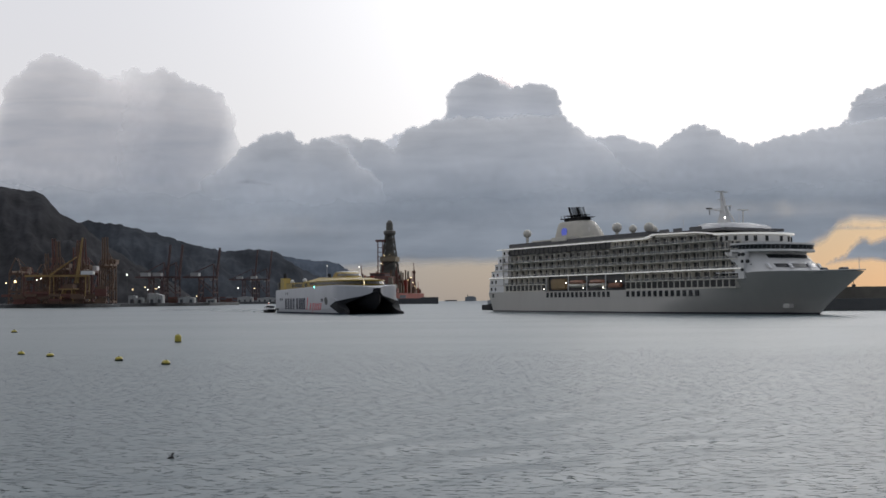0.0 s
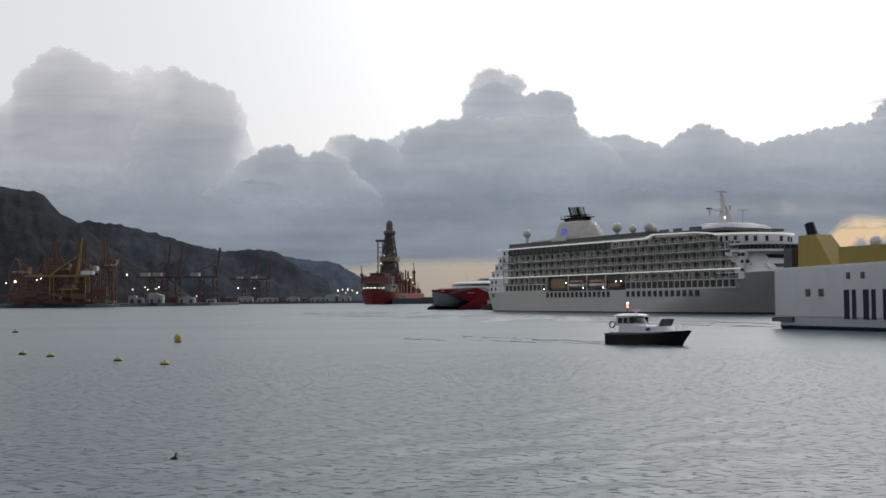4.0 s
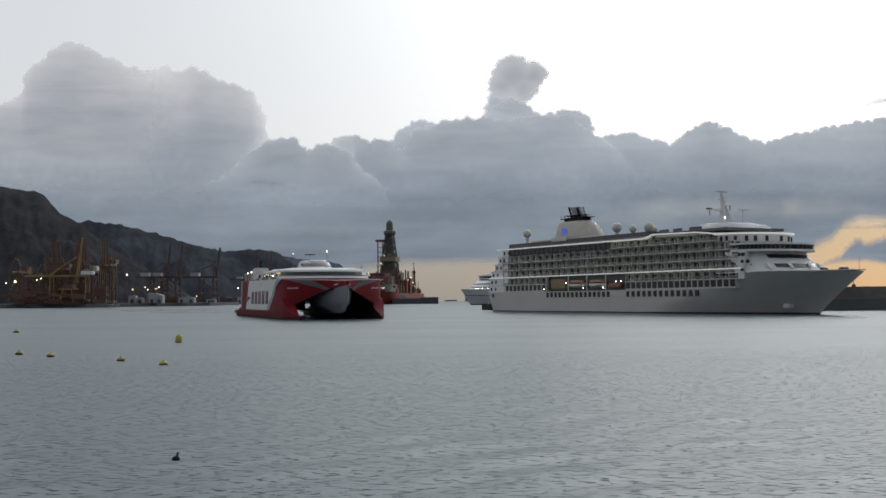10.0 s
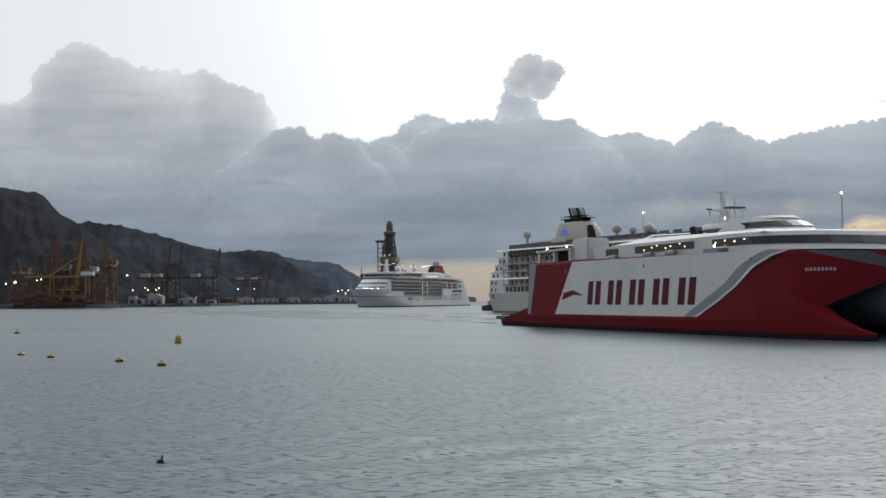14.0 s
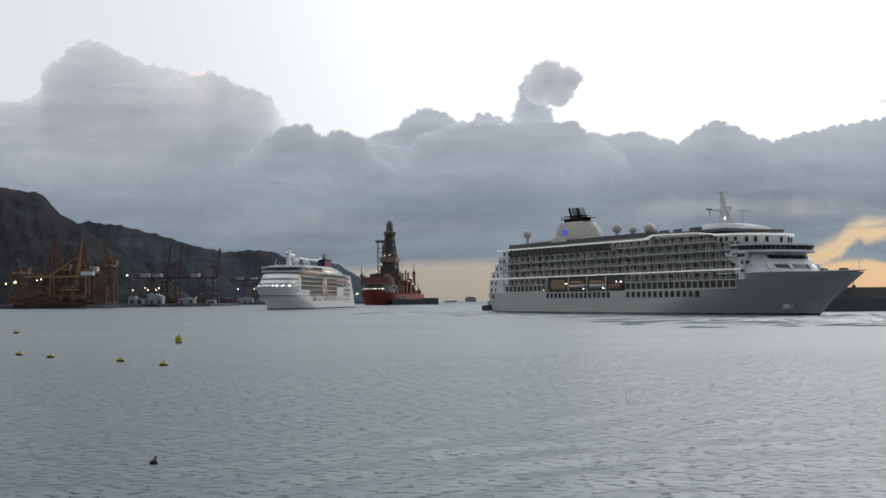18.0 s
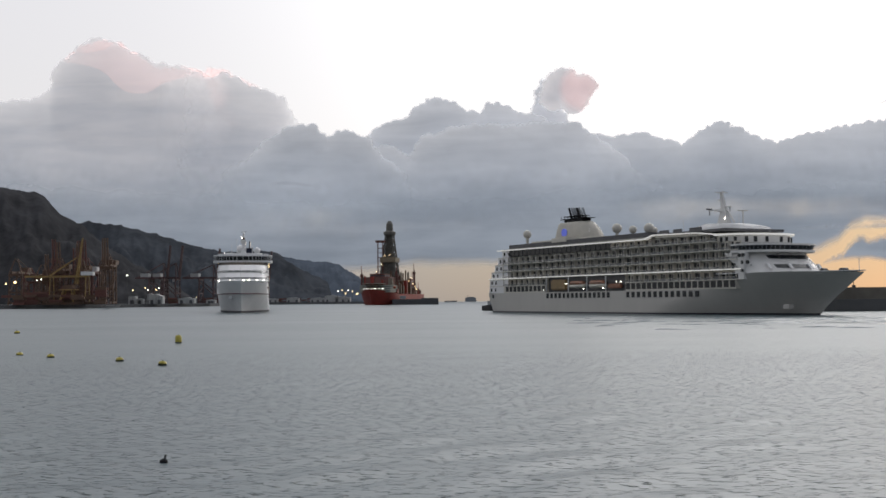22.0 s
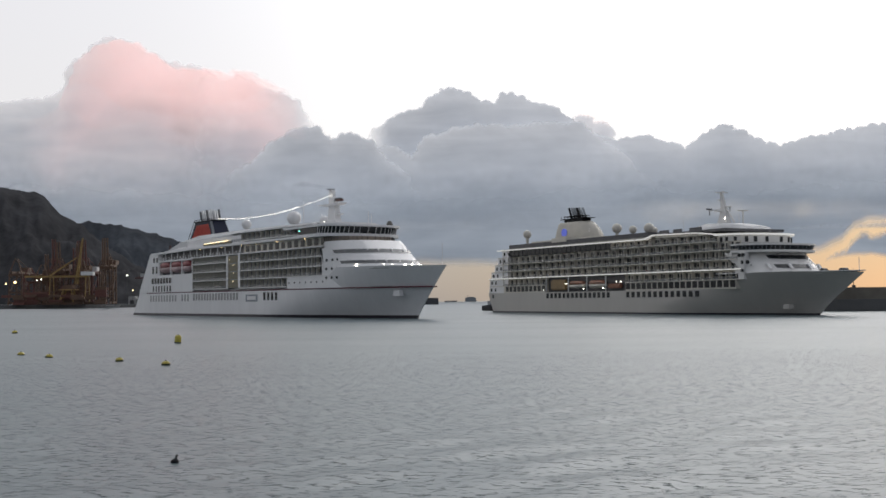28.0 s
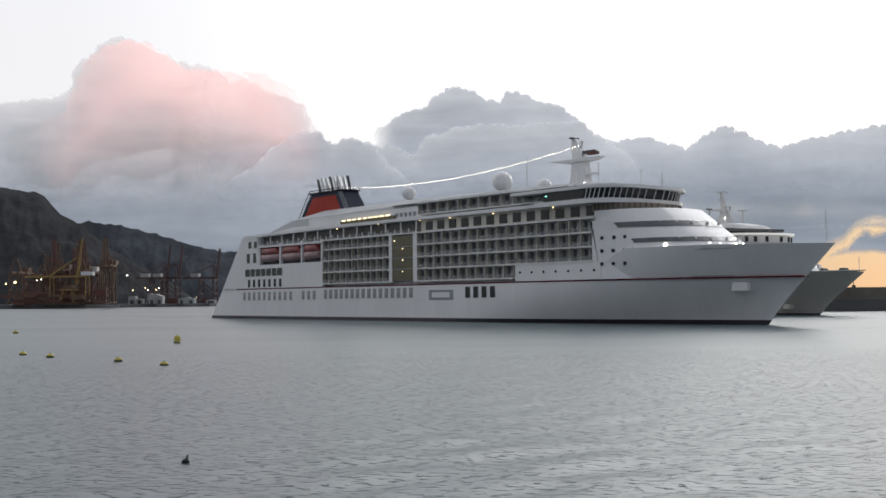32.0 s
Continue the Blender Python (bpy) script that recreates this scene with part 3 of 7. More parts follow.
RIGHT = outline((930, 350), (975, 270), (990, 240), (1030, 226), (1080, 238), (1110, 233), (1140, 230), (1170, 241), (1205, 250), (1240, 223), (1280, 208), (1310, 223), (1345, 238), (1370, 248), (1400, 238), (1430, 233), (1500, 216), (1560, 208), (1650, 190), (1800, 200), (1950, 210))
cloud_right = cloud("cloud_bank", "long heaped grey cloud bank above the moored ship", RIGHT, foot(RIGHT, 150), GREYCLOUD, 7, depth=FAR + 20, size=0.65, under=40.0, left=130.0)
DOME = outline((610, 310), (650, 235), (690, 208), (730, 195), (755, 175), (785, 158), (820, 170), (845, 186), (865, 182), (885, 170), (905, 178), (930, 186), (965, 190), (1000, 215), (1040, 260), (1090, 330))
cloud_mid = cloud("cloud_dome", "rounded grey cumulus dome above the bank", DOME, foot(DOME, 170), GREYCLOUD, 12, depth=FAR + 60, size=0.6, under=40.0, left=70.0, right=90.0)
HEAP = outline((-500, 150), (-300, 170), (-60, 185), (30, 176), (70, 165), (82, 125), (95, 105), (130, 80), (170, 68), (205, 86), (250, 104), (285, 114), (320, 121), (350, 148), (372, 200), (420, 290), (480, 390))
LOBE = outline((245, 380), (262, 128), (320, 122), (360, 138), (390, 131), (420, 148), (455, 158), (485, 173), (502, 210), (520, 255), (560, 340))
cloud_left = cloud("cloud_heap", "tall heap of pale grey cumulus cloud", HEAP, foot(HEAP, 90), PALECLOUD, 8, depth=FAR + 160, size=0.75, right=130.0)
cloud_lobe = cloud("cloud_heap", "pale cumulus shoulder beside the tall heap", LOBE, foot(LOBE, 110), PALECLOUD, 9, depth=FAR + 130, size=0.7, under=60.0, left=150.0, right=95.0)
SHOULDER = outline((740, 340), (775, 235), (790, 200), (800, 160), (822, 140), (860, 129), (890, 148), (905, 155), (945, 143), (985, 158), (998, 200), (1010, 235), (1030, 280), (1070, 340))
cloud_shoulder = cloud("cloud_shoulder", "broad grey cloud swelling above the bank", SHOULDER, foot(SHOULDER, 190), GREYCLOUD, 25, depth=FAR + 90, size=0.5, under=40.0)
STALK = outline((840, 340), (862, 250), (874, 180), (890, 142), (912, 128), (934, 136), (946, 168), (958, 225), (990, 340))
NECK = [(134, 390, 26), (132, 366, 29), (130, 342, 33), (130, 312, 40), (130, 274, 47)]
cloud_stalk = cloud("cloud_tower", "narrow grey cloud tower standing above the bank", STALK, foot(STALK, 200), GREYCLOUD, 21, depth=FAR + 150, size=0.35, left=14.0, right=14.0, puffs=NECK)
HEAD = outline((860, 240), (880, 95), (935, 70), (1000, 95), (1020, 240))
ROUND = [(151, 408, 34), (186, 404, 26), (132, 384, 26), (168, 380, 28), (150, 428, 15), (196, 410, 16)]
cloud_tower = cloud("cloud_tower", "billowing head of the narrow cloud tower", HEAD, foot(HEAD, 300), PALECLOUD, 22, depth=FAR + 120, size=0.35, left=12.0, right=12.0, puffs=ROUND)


def sunlit(first, count):
    """Thin veils that paint pink sunlight over a crown, one behind the other."""
    veils = [first]
    for _ in range(count - 1):
        ob = tagged(new(first.name.split(".")[0], first.data), "thin veil painting pink sunrise light on a cloud crown", "cloud", kind="structure")
        ob.location = first.location
        veils.append(ob)
    return veils


GLOWING = outline((0, 218), (55, 200), (90, 178), (102, 135), (114, 108), (147, 80), (195, 67), (233, 78), (268, 106), (302, 126), (370, 126), (410, 138), (440, 130), (474, 147), (505, 165), (530, 195), (545, 270), (570, 340))
pink_heap = sunlit(cloud("pink_light_veil", "thin veil painting pink sunrise light on a cloud crown", GLOWING, foot(GLOWING, 110), PINKCLOUD, 8, depth=FAR + 150, size=0.75, tilt=0.62, soft=4.0, veil=120.0, left=140.0, right=80.0, relief=0.3, spots=((-490, 375, 330, 300),)), 5)
pink_tower = sunlit(cloud("pink_light_wisp_veil", "thin veil painting pink sunrise light on a cloud wisp", HEAD, foot(HEAD, 300), PINKCLOUD, 22, depth=FAR + 120, size=0.35, tilt=0.3, soft=5.0, left=12.0, right=12.0, spots=((185, 405, 50, 50),), puffs=ROUND), 3)
LOWER = outline((1446, 464), (1466, 451), (1482, 447), (1495, 428), (1508, 415), (1520, 411), (1534, 417), (1552, 411), (1575, 404), (1640, 398), (1760, 400))
cloud_low = cloud("low_cloud", "small dark grey cloud low over the breakwater", LOWER, outline((1440, 468), (1480, 461), (1530, 458), (1570, 464), (1760, 470)), GREYCLOUD, 30, depth=FAR - 330, size=0.3, left=14.0, soft=10.0, under=12.0, relief=0.3)
STREAK = outline((1385, 416), (1420, 404), (1470, 398), (1520, 402), (1560, 394), (1620, 390), (1700, 396))
cloud_streak = cloud("low_cloud", "thin streak of cloud across the dawn glow", STREAK, outline((1385, 410), (1470, 409), (1560, 408), (1700, 410)), PALECLOUD, 31, depth=FAR - 340, size=0.22, soft=10.0, under=9.0, relief=0.4)


SCUD = outline((452, 322), (466, 316), (482, 315), (500, 319), (524, 321), (540, 326))
cloud_scud = cloud("low_cloud", "small dark scrap of cloud before the bank", SCUD, outline((452, 326), (490, 327), (540, 330)), cloud_material("dark_scud", (0.30, 0.315, 0.36), (0.25, 0.265, 0.31), 0.36, opacity=0.6), 33, depth=FAR - 340, size=0.16, soft=7.0, under=7.0, relief=0.3)
EDGE = outline((1462, 250), (1490, 222), (1508, 205), (1520, 172), (1545, 156), (1570, 147), (1640, 140), (1760, 170))
cloud_edge = cloud("cloud_bank", "grey cloud shoulder drifting out over the breakwater", EDGE, foot(EDGE, 270), GREYCLOUD, 41, depth=FAR + 50, size=0.5, under=30.0)
cloud_wisp = cloud("cloud_wisp", "thin torn wisp of cloud above the bank", [(715, 345), (745, 360), (790, 374), (850, 380), (930, 372)], [(715, 340), (790, 350), (930, 352)], GREYCLOUD, 44, depth=FAR + 30, size=0.22, soft=16.0, under=14.0)


# ---- mountains beyond the port ----
def mountain(name, label, crest, near, far, mat, seed):
    """A ridge with gullies: crest heights over the sideways place at its distance, sloping down toward the viewer."""
    cx, cz = np.array(crest, float).T
    nx, ny = 260, 34
    xs = np.linspace(cx[0], cx[-1], nx)
    hs = np.interp(xs, cx, cz)
    verts, faces = [], []
    for j in range(ny):
        f = j / (ny - 1)
        for i, x in enumerate(xs):
            y = near + (far - near) * f
            prof = f ** 0.8
            gully = noise.fractal(Vector((x / 130.0, f * 1.7, seed)), 0.9, 2.1, 5) * 55 * math.sin(math.pi * min(f, 0.97)) * min(1.0, hs[i] / 120)
            rough = noise.fractal(Vector((x / 45.0, f * 6.0, seed + 9)), 0.9, 2.1, 4) * 7 * min(1.0, hs[i] / 60)
            crag = noise.fractal(Vector((x / 26.0, 3.0, seed + 4)), 0.8, 2.2, 4) * 5.5 * f ** 6 * min(1.0, hs[i] / 60)
            verts.append((x * y / far, y, max(-2.0, hs[i] * prof + gully + crag + rough * (1 - 0.6 * f)) if j else -2.0))
    for j in range(ny - 1):
        for i in range(nx - 1):
            a = j * nx + i
            faces.append((a, a + 1, a + nx + 1, a + nx))
    me = bpy.data.meshes.new(name)
    me.from_pydata(verts, [], faces)
    me.shade_smooth()
    me.materials.append(mat)
    return tagged(new(name, me), label, "mountain", kind="structure")


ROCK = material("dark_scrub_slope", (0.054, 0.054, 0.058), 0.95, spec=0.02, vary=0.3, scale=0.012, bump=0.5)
# the two farther slopes have blue-grey haze mixed into their colour
ROCKMID = material("hazed_scrub_slope", (0.074, 0.082, 0.094), 0.95, spec=0.02, vary=0.25, scale=0.01, bump=0.4)
ROCKFAR = material("blue_hazed_slope", (0.14, 0.165, 0.20), 0.95, spec=0.02, vary=0.15, scale=0.008, bump=0.3)


def skyline(far, pts):
    """Crest points from view units (right of the axis, above the level) at a distance."""
    return [(u * far / 1930.8, 5.3 + (v - 0.008 * u) * far / 1930.8) for u, v in pts]


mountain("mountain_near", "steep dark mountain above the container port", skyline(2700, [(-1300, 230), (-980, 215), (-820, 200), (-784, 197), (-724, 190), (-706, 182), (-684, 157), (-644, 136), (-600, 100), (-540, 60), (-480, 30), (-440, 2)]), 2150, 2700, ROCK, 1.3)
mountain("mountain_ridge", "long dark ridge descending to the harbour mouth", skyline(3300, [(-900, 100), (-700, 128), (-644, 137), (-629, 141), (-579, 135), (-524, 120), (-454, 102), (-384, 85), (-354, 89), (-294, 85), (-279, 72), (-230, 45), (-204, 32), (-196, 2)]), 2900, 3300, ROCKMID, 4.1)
mountain("mountain_far", "distant headland running down to the sea, haze put in its colour", skyline(3900, [(-420, 60), (-284, 77), (-254, 72), (-209, 69), (-184, 62), (-144, 37), (-120, 18), (-108, 2)]), 3600, 3900, ROCKFAR, 7.7)


# ---- quays, moles and the container port ----
def slab(name, label, pts, z, mat, category="quay"):
    bm = prism(pts, -2.0, z, "z")
    ob = new(name, mesh_of(name, bm, mat))
    return tagged(ob, label, category, kind="structure")


slab("quay", "dark concrete container quay at the water", [(-900, 1080), (-455, 1130), (-310, 1450), (-318, 1700), (-900, 1750)], 4.2, CONCRETE)
slab("far_quay", "far low quay below the ridge", [(-700, 2180), (-110, 2080), (-100, 2180), (-700, 2300)], 4.5, CONCRETE)
slab("mole", "dark breakwater quay behind the moored ship", [(118, 420), (420, 372), (430, 400), (124, 446)], 4.6, CONCRETE, "breakwater")
slab("mole_parapet", "weathered concrete parapet wall on the breakwater", [(124, 432), (426, 392), (430, 400), (126, 442)], 9.2, ARMOUR, "wall")


def gantry_crane(name, label, x, y, legs, boom_up, mat, w=18.0, d=22.0, turn=0.0, boom=55.0, back=20.0, house=None, bulk=1.0):
    """A ship-to-shore crane: portal legs, girders, machine house, apex frame and boom. Local x runs along the quay, -y to the water."""
    c = thing(name, label, "crane", "cranes of the container port")
    c.location, c.rotation_euler = (x, y, 4.2), (0, 0, turn)
    for sx in (-w / 2, w / 2):
        for sy in (-d / 2, d / 2):
            part("leg", tube((sx, sy, 0), (sx * 0.92, sy * 0.92, legs), 0.9 * bulk, 0.75 * bulk, 6), mat, c)
        part("side_brace", tube((sx, -d / 2, legs * 0.35), (sx * 0.93, d / 2, legs * 0.92), 0.5 * bulk, n=6), mat, c)
        part("sill_beam", box(sx - 0.8, sx + 0.8, -d / 2, d / 2, 1.0, 3.0), mat, c)
    for sy in (-d / 2, d / 2):
        part("portal_beam", box(-w / 2, w / 2, sy - 0.8, sy + 0.8, legs * 0.38, legs * 0.38 + 2.0), mat, c)
        part("portal_beam", box(-w / 2, w / 2, sy - 0.8, sy + 0.8, legs - 1.5, legs + 1.0), mat, c)
    for sy in (-d / 2, d / 2):
        for lo, hi in ((0.06, 0.38), (0.42, 0.70), (0.70, 0.98)):
            for sg in (-1, 1):
                part("portal_brace", tube((sg * w * 0.49, sy * (1 - 0.08 * lo), legs * lo), (-sg * w * 0.47, sy * (1 - 0.08 * hi), legs * hi), 0.32 * bulk, n=5), mat, c)
    apex = legs + min(24, boom * 0.5)
    for sx in (-3.5, 3.5):
        part("girder", box(sx - 0.7, sx + 0.7, -d / 2 - 2, d / 2 + back, legs + 1, legs + 3.4), mat, c)
        part("apex_leg", tube((sx * 2, -d / 2, legs + 1), (sx * 0.4, -d / 2 + 3, apex), 0.7 * bulk, 0.5 * bulk, 6), mat, c)
        part("back_stay", tube((sx * 0.4, -d / 2 + 3, apex), (sx, d / 2 + back - 3, legs + 3), 0.3 * bulk, n=5), mat, c)
        if boom_up:
            a = radians(boom_up)
            part("boom", tube((sx * 0.5, -d / 2 - 2, legs + 2), (sx * 0.4, -d / 2 - 2 - boom * math.cos(a), legs + 2 + boom * math.sin(a)), 1.0 * bulk, 0.8 * bulk, 6), mat, c)
    if boom_up:
        for k in range(1, 8):
            f = boom * k / 8
            part("boom_tie", box(-1.9, 1.9, -d / 2 - 2 - f * math.cos(a) - 0.3, -d / 2 - 2 - f * math.cos(a) + 0.3, legs + 1.7 + f * math.sin(a), legs + 2.3 + f * math.sin(a)), mat, c)
    part("machine_house", box(-4.5, 4.5, d / 2 + 2, d / 2 + 14, legs + 3.5, legs + 8.5, 0.3), house or SHED, c, "boxy machine house")
    part("cabin", box(-1.6, 1.6, -d / 2 + 4, -d / 2 + 8, legs - 3, legs + 0.8, 0.2), house or SHED, c)
    return c


for x, y, h, b, back in ((-336, 1560, 34, 42, 26), (-402, 1540, 34, 46, 22), (-386, 1545, 34, 46, 22), (-403, 2260, 44, 62, 30), (-371, 2245, 44, 60, 30)):
    gantry_crane("gantry_crane", "dim red-brown ship-to-shore crane with raised boom", x, y, h, 84, CRANEDIM, boom=b, back=back, turn=radians(82), bulk=1.3)
for x, y, up in ((-398, 1225, 83), (-412, 1250, 82), (-428, 1215, 84), (-446, 1245, 0), (-480, 1235, 0)):
    gantry_crane("gantry_crane", "large rust-brown ship-to-shore crane in the dim port", x, y, 34, up, CRANERED if up else STEELBROWN, boom=36, w=15, house=STEELBROWN if x != -398 else WHITE, bulk=1.15)


for x, y, up, h in ((-366, 1195, 86, 40), (-380, 1232, 86, 42), (-455, 1205, 0, 26), (-432, 1180, 0, 28), (-418, 1195, 86, 36), (-392, 1185, 80, 34), (-405, 1210, 85, 30), (-440, 1222, 84, 24)):
    gantry_crane("gantry_crane", "tall rust-brown crane in the crowded port", x, y, h, up, (STEELBROWN, CRANERED)[x % 2], boom=30, w=12, d=14, back=8, house=STEELBROWN, bulk=1.05)


def floating_crane():
    """Ochre harbour crane with a leaning lattice jib."""
    c = thing("harbour_crane", "ochre lattice harbour crane with a leaning jib", "crane", "cranes of the container port")
    c.location = (-401, 1168, 4.2)
    for sx in (-8, 8):
        for sy in (-8, 8):
            part("portal_leg", tube((sx, sy, 0), (sx * 0.5, sy * 0.5, 16), 0.9, 0.7, 6), CRANEYEL, c)
        part("portal_brace", tube((sx, -8, 0), (sx * 0.5, 4, 16), 0.4, n=5), CRANEYEL, c)
        part("portal_brace", tube((sx, 8, 0), (sx * 0.5, -4, 16), 0.4, n=5), CRANEYEL, c)
    part("portal_deck", box(-9, 9, -6, 6, 15.2, 16.2), CRANEYEL, c)
    part("house", box(-5, 6, -4, 4, 16.2, 21, 0.3), STEELBROWN, c)
    for sy in (-2.5, 2.5):
        part("mast_leg", tube((7, sy * 0.6, 22), (14.2, sy * 0.2, 70), 0.55, 0.35, 6), CRANEYEL, c)
        part("jib_chord", tube((9.5, sy * 0.6, 22), (15, sy * 0.2, 71), 0.55, 0.35, 6), CRANEYEL, c)
        part("tail_tie", tube((-20, sy, 31), (8.5, sy * 0.3, 50), 0.5, n=6), CRANEYEL, c)
        part("tail_girder", box(-46, 22, sy - 0.6, sy + 0.6, 29, 31), CRANEYEL, c)
    for k in range(8):
        f = k / 8
        part("lattice_bar", tube((7 + 7.2 * f, -1.5 + f, 22 + 48 * f), (9.5 + 5.5 * (f + 0.1), 1.5 - f, 22 + 49 * (f + 0.1)), 0.22, n=5), CRANEYEL, c)
    part("counterweight", box(-44, -38, -4, 4, 25, 29, 0.3), DARKGREY, c)
    part("trolley_cabin", box(14, 27, -4, 4, 31, 35, 0.3), WHITE, c, "white box on the girder")
    for x in (-44, -30, -18, 20):
        for sy in (-5, 5):
            part("trestle_leg", tube((x, sy * 1.5, 0), (x, sy, 29), 0.6, 0.5, 6), CRANEYEL if x > -20 else STEELBROWN, c)
        part("trestle_beam", box(x - 0.4, x + 0.4, -6.5, 6.5, 13, 14.2), STEELBROWN, c)


floating_crane()


def shed(name, label, x, y, w, d, h, mat=SHED, roof=2.0):
    s = thing(name, label, "building", "sheds of the port")
    s.location = (x, y, 4.2)
    part("wall", box(-w / 2, w / 2, -d / 2, d / 2, 0, h), mat, s)
    part("roof", prism([(-w / 2 - 0.6, h), (0, h + roof), (w / 2 + 0.6, h)], -d / 2 - 0.5, d / 2 + 0.5, "y"), mat, s)
    me = mesh_of("door", box(-1.8, 1.8, -0.1, 0.1, 0, min(4.5, h * 0.7)), DARKGREY)
    for k in range(max(2, int(w / 9))):
        again("door", me, s, -w / 2 + 4 + k * (w - 8) / max(1, int(w / 9) - 1 or 1), -d / 2, 0)
    return s


for x, y, w, d, h, roof in ((-378, 1330, 9, 9, 9, 0.4), (-369, 1330, 8, 8, 6, 0.5), (-353, 1345, 17, 12, 9, 3), (-326, 1390, 20, 12, 6, 1.5), (-306, 1440, 12, 8, 4, 1.0), (-430, 1300, 12, 8, 5, 1.0), (-520, 1170, 26, 12, 7, 1.5), (-362, 1350, 6, 6, 12, 0.3)):
    shed("port_shed", "pale port building on the quay", x, y, w, d, h, roof=roof)
for x, w, h in ((-395, 30, 9), (-350, 40, 7), (-300, 24, 8), (-250, 30, 7), (-222, 26, 12), (-200, 30, 9)):
    shed("far_shed", "small building on the far quay", x, 2180, w, 14, h)


def container_stack(x, y, cols, rows, seed):
    rng = random.Random(seed)
    s = thing("container_stack", "dim stack of shipping containers on the quay", "containers", "container stacks")
    s.location = (x, y, 4.2)
    for m in (CRANERED, STEELBROWN, CRANERED, MIDGREY) if seed > 2 else (CRANERED, STEELBROWN, STEELBROWN):
        me = mesh_of("container", box(-6.1, 6.1, -1.2, 1.2, 0, 2.55, 0.05), m)
        for c in range(cols):
            for r in range(rows):
                if rng.random() < 0.26:
                    again("container", me, s, c * 12.5, rng.choice((0, 2.6, 5.2)), r * 2.6)


for i, (x, y, c, r) in enumerate(((-462, 1152, 9, 4), (-444, 1142, 6, 5), (-405, 1172, 4, 7), (-560, 1150, 7, 4), (-600, 1130, 6, 5), (-372, 1500, 3, 3), (-480, 1250, 5, 4), (-480, 2190, 9, 4), (-330, 2190, 9, 3))):
    container_stack(x, y, c, r, i)


def light_pole(x, y, h, mat=LAMPY, r=1.1, base=4.2):
    p = thing("port_lamp", "lit lamp on a tall port mast", "lamp", "lamps of the port")
    p.location = (x, y, base)
    part("pole", tube((0, 0, 0), (0, 0, h), 0.25, 0.15, 6), DARKGREY, p)
    part("lamp_head", ball((0, -0.6, h), r, 1), mat, p, "glowing lamp head")


for u, v, d, m, r in ((-752, 32, 1160, LAMPY, 2.2), (-768, 29, 1165, LAMPY, 1.4), (-714, 35, 1180, LAMPW, 0.9), (-706, 37, 1180, LAMPW, 0.9), (-556, 44, 1350, LAMPW, 1.2), (-546, 18, 1320, LAMPY, 1.3), (-524, 22, 1340, LAMPY, 1.1), (-519, 18, 1340, LAMPW, 1.1), (-505, 19, 1340, LAMPY, 1.1), (-500, 22, 1340, LAMPW, 1.1),
                      (-434, 6, 1400, LAMPY, 1.0), (-362, 20, 2170, LAMPW, 1.5), (-333, 20, 2170, LAMPY, 1.7), (-186, 16, 2150, LAMPW, 1.6), (-178, 18, 2150, LAMPY, 1.5), (-168, 18, 2150, LAMPW, 1.6), (-160, 16, 2150, LAMPY, 1.5), (-172, 12, 2140, LAMPY, 1.5), (-152, 12, 2140, LAMPY, 2.4)):
    light_pole(u * d / 1930.8, d - 8, max(2.0, 5.3 + (v - 0.008 * u) * d / 1930.8 - 4.2), m, r * 0.62)


# ---- yellow mooring buoys and a small float ----
def buoy(x, y, r, tall=False):
    b = thing("buoy", "yellow plastic mooring buoy on the water" if not tall else "large yellow marker buoy with a ring on top", "buoy", "yellow buoys")
    b.location = (x, y, 0)
    def turned(rows):
        return loft([[(math.cos(a) * r * q, math.sin(a) * r * q, z * r) for a in [2 * math.pi * k / 16 for k in range(16)]] for q, z in rows])
    if tall:
        part("float", turned(((0.6, -0.6), (0.95, -0.2), (1.0, 0.3), (1.0, 1.5), (0.9, 2.0), (0.6, 2.35))), BUOYYEL, b, smooth=60)
        part("waterline_band", turned(((0.98, -0.2), (1.03, 0.0), (1.03, 0.3))), DARKGREY, b, smooth=60)
    else:
        part("float", turned(((0.5, -0.5), (0.92, -0.2), (1.0, 0.25), (0.92, 0.7), (0.62, 1.0))), BUOYYEL, b, smooth=60)
        part("waterline_band", turned(((0.97, -0.2), (1.03, 0.0), (1.04, 0.30), (1.0, 0.42))), BUOYDARK, b, smooth=60)
    part("ring", tube((0, 0, r * 1.0), (0, 0, r * (1.25 if not tall else 2.6)), r * 0.16, n=8), DARKGREY, b)
    return b


buoys = [buoy(*p) for p in ((-35.02, 144.19, 0.44, True), (-23.71, 92.73, 0.36, False), (-29.51, 99.53, 0.36, False), (-38.76, 107.81, 0.36, False), (-43.66, 113.01, 0.36, False), (-77.22, 197.38, 0.5, False))]


def float_ball():
    f = thing("float", "small dark float bobbing on the water", "float")
    part("body", ball((0, 0, 0.02), 0.14, 2, squash=0.8), BLACK, f, smooth=60)
    part("neck", tube((0.03, 0, 0.06), (0.06, 0, 0.24), 0.05, 0.035), DARKGREY, f)
    part("pennant", prism([(0.05, 0.2), (0.13, 0.22), (0.05, 0.27)], -0.015, 0.015), DARKGREY, f)
    return f


float_thing = float_ball()


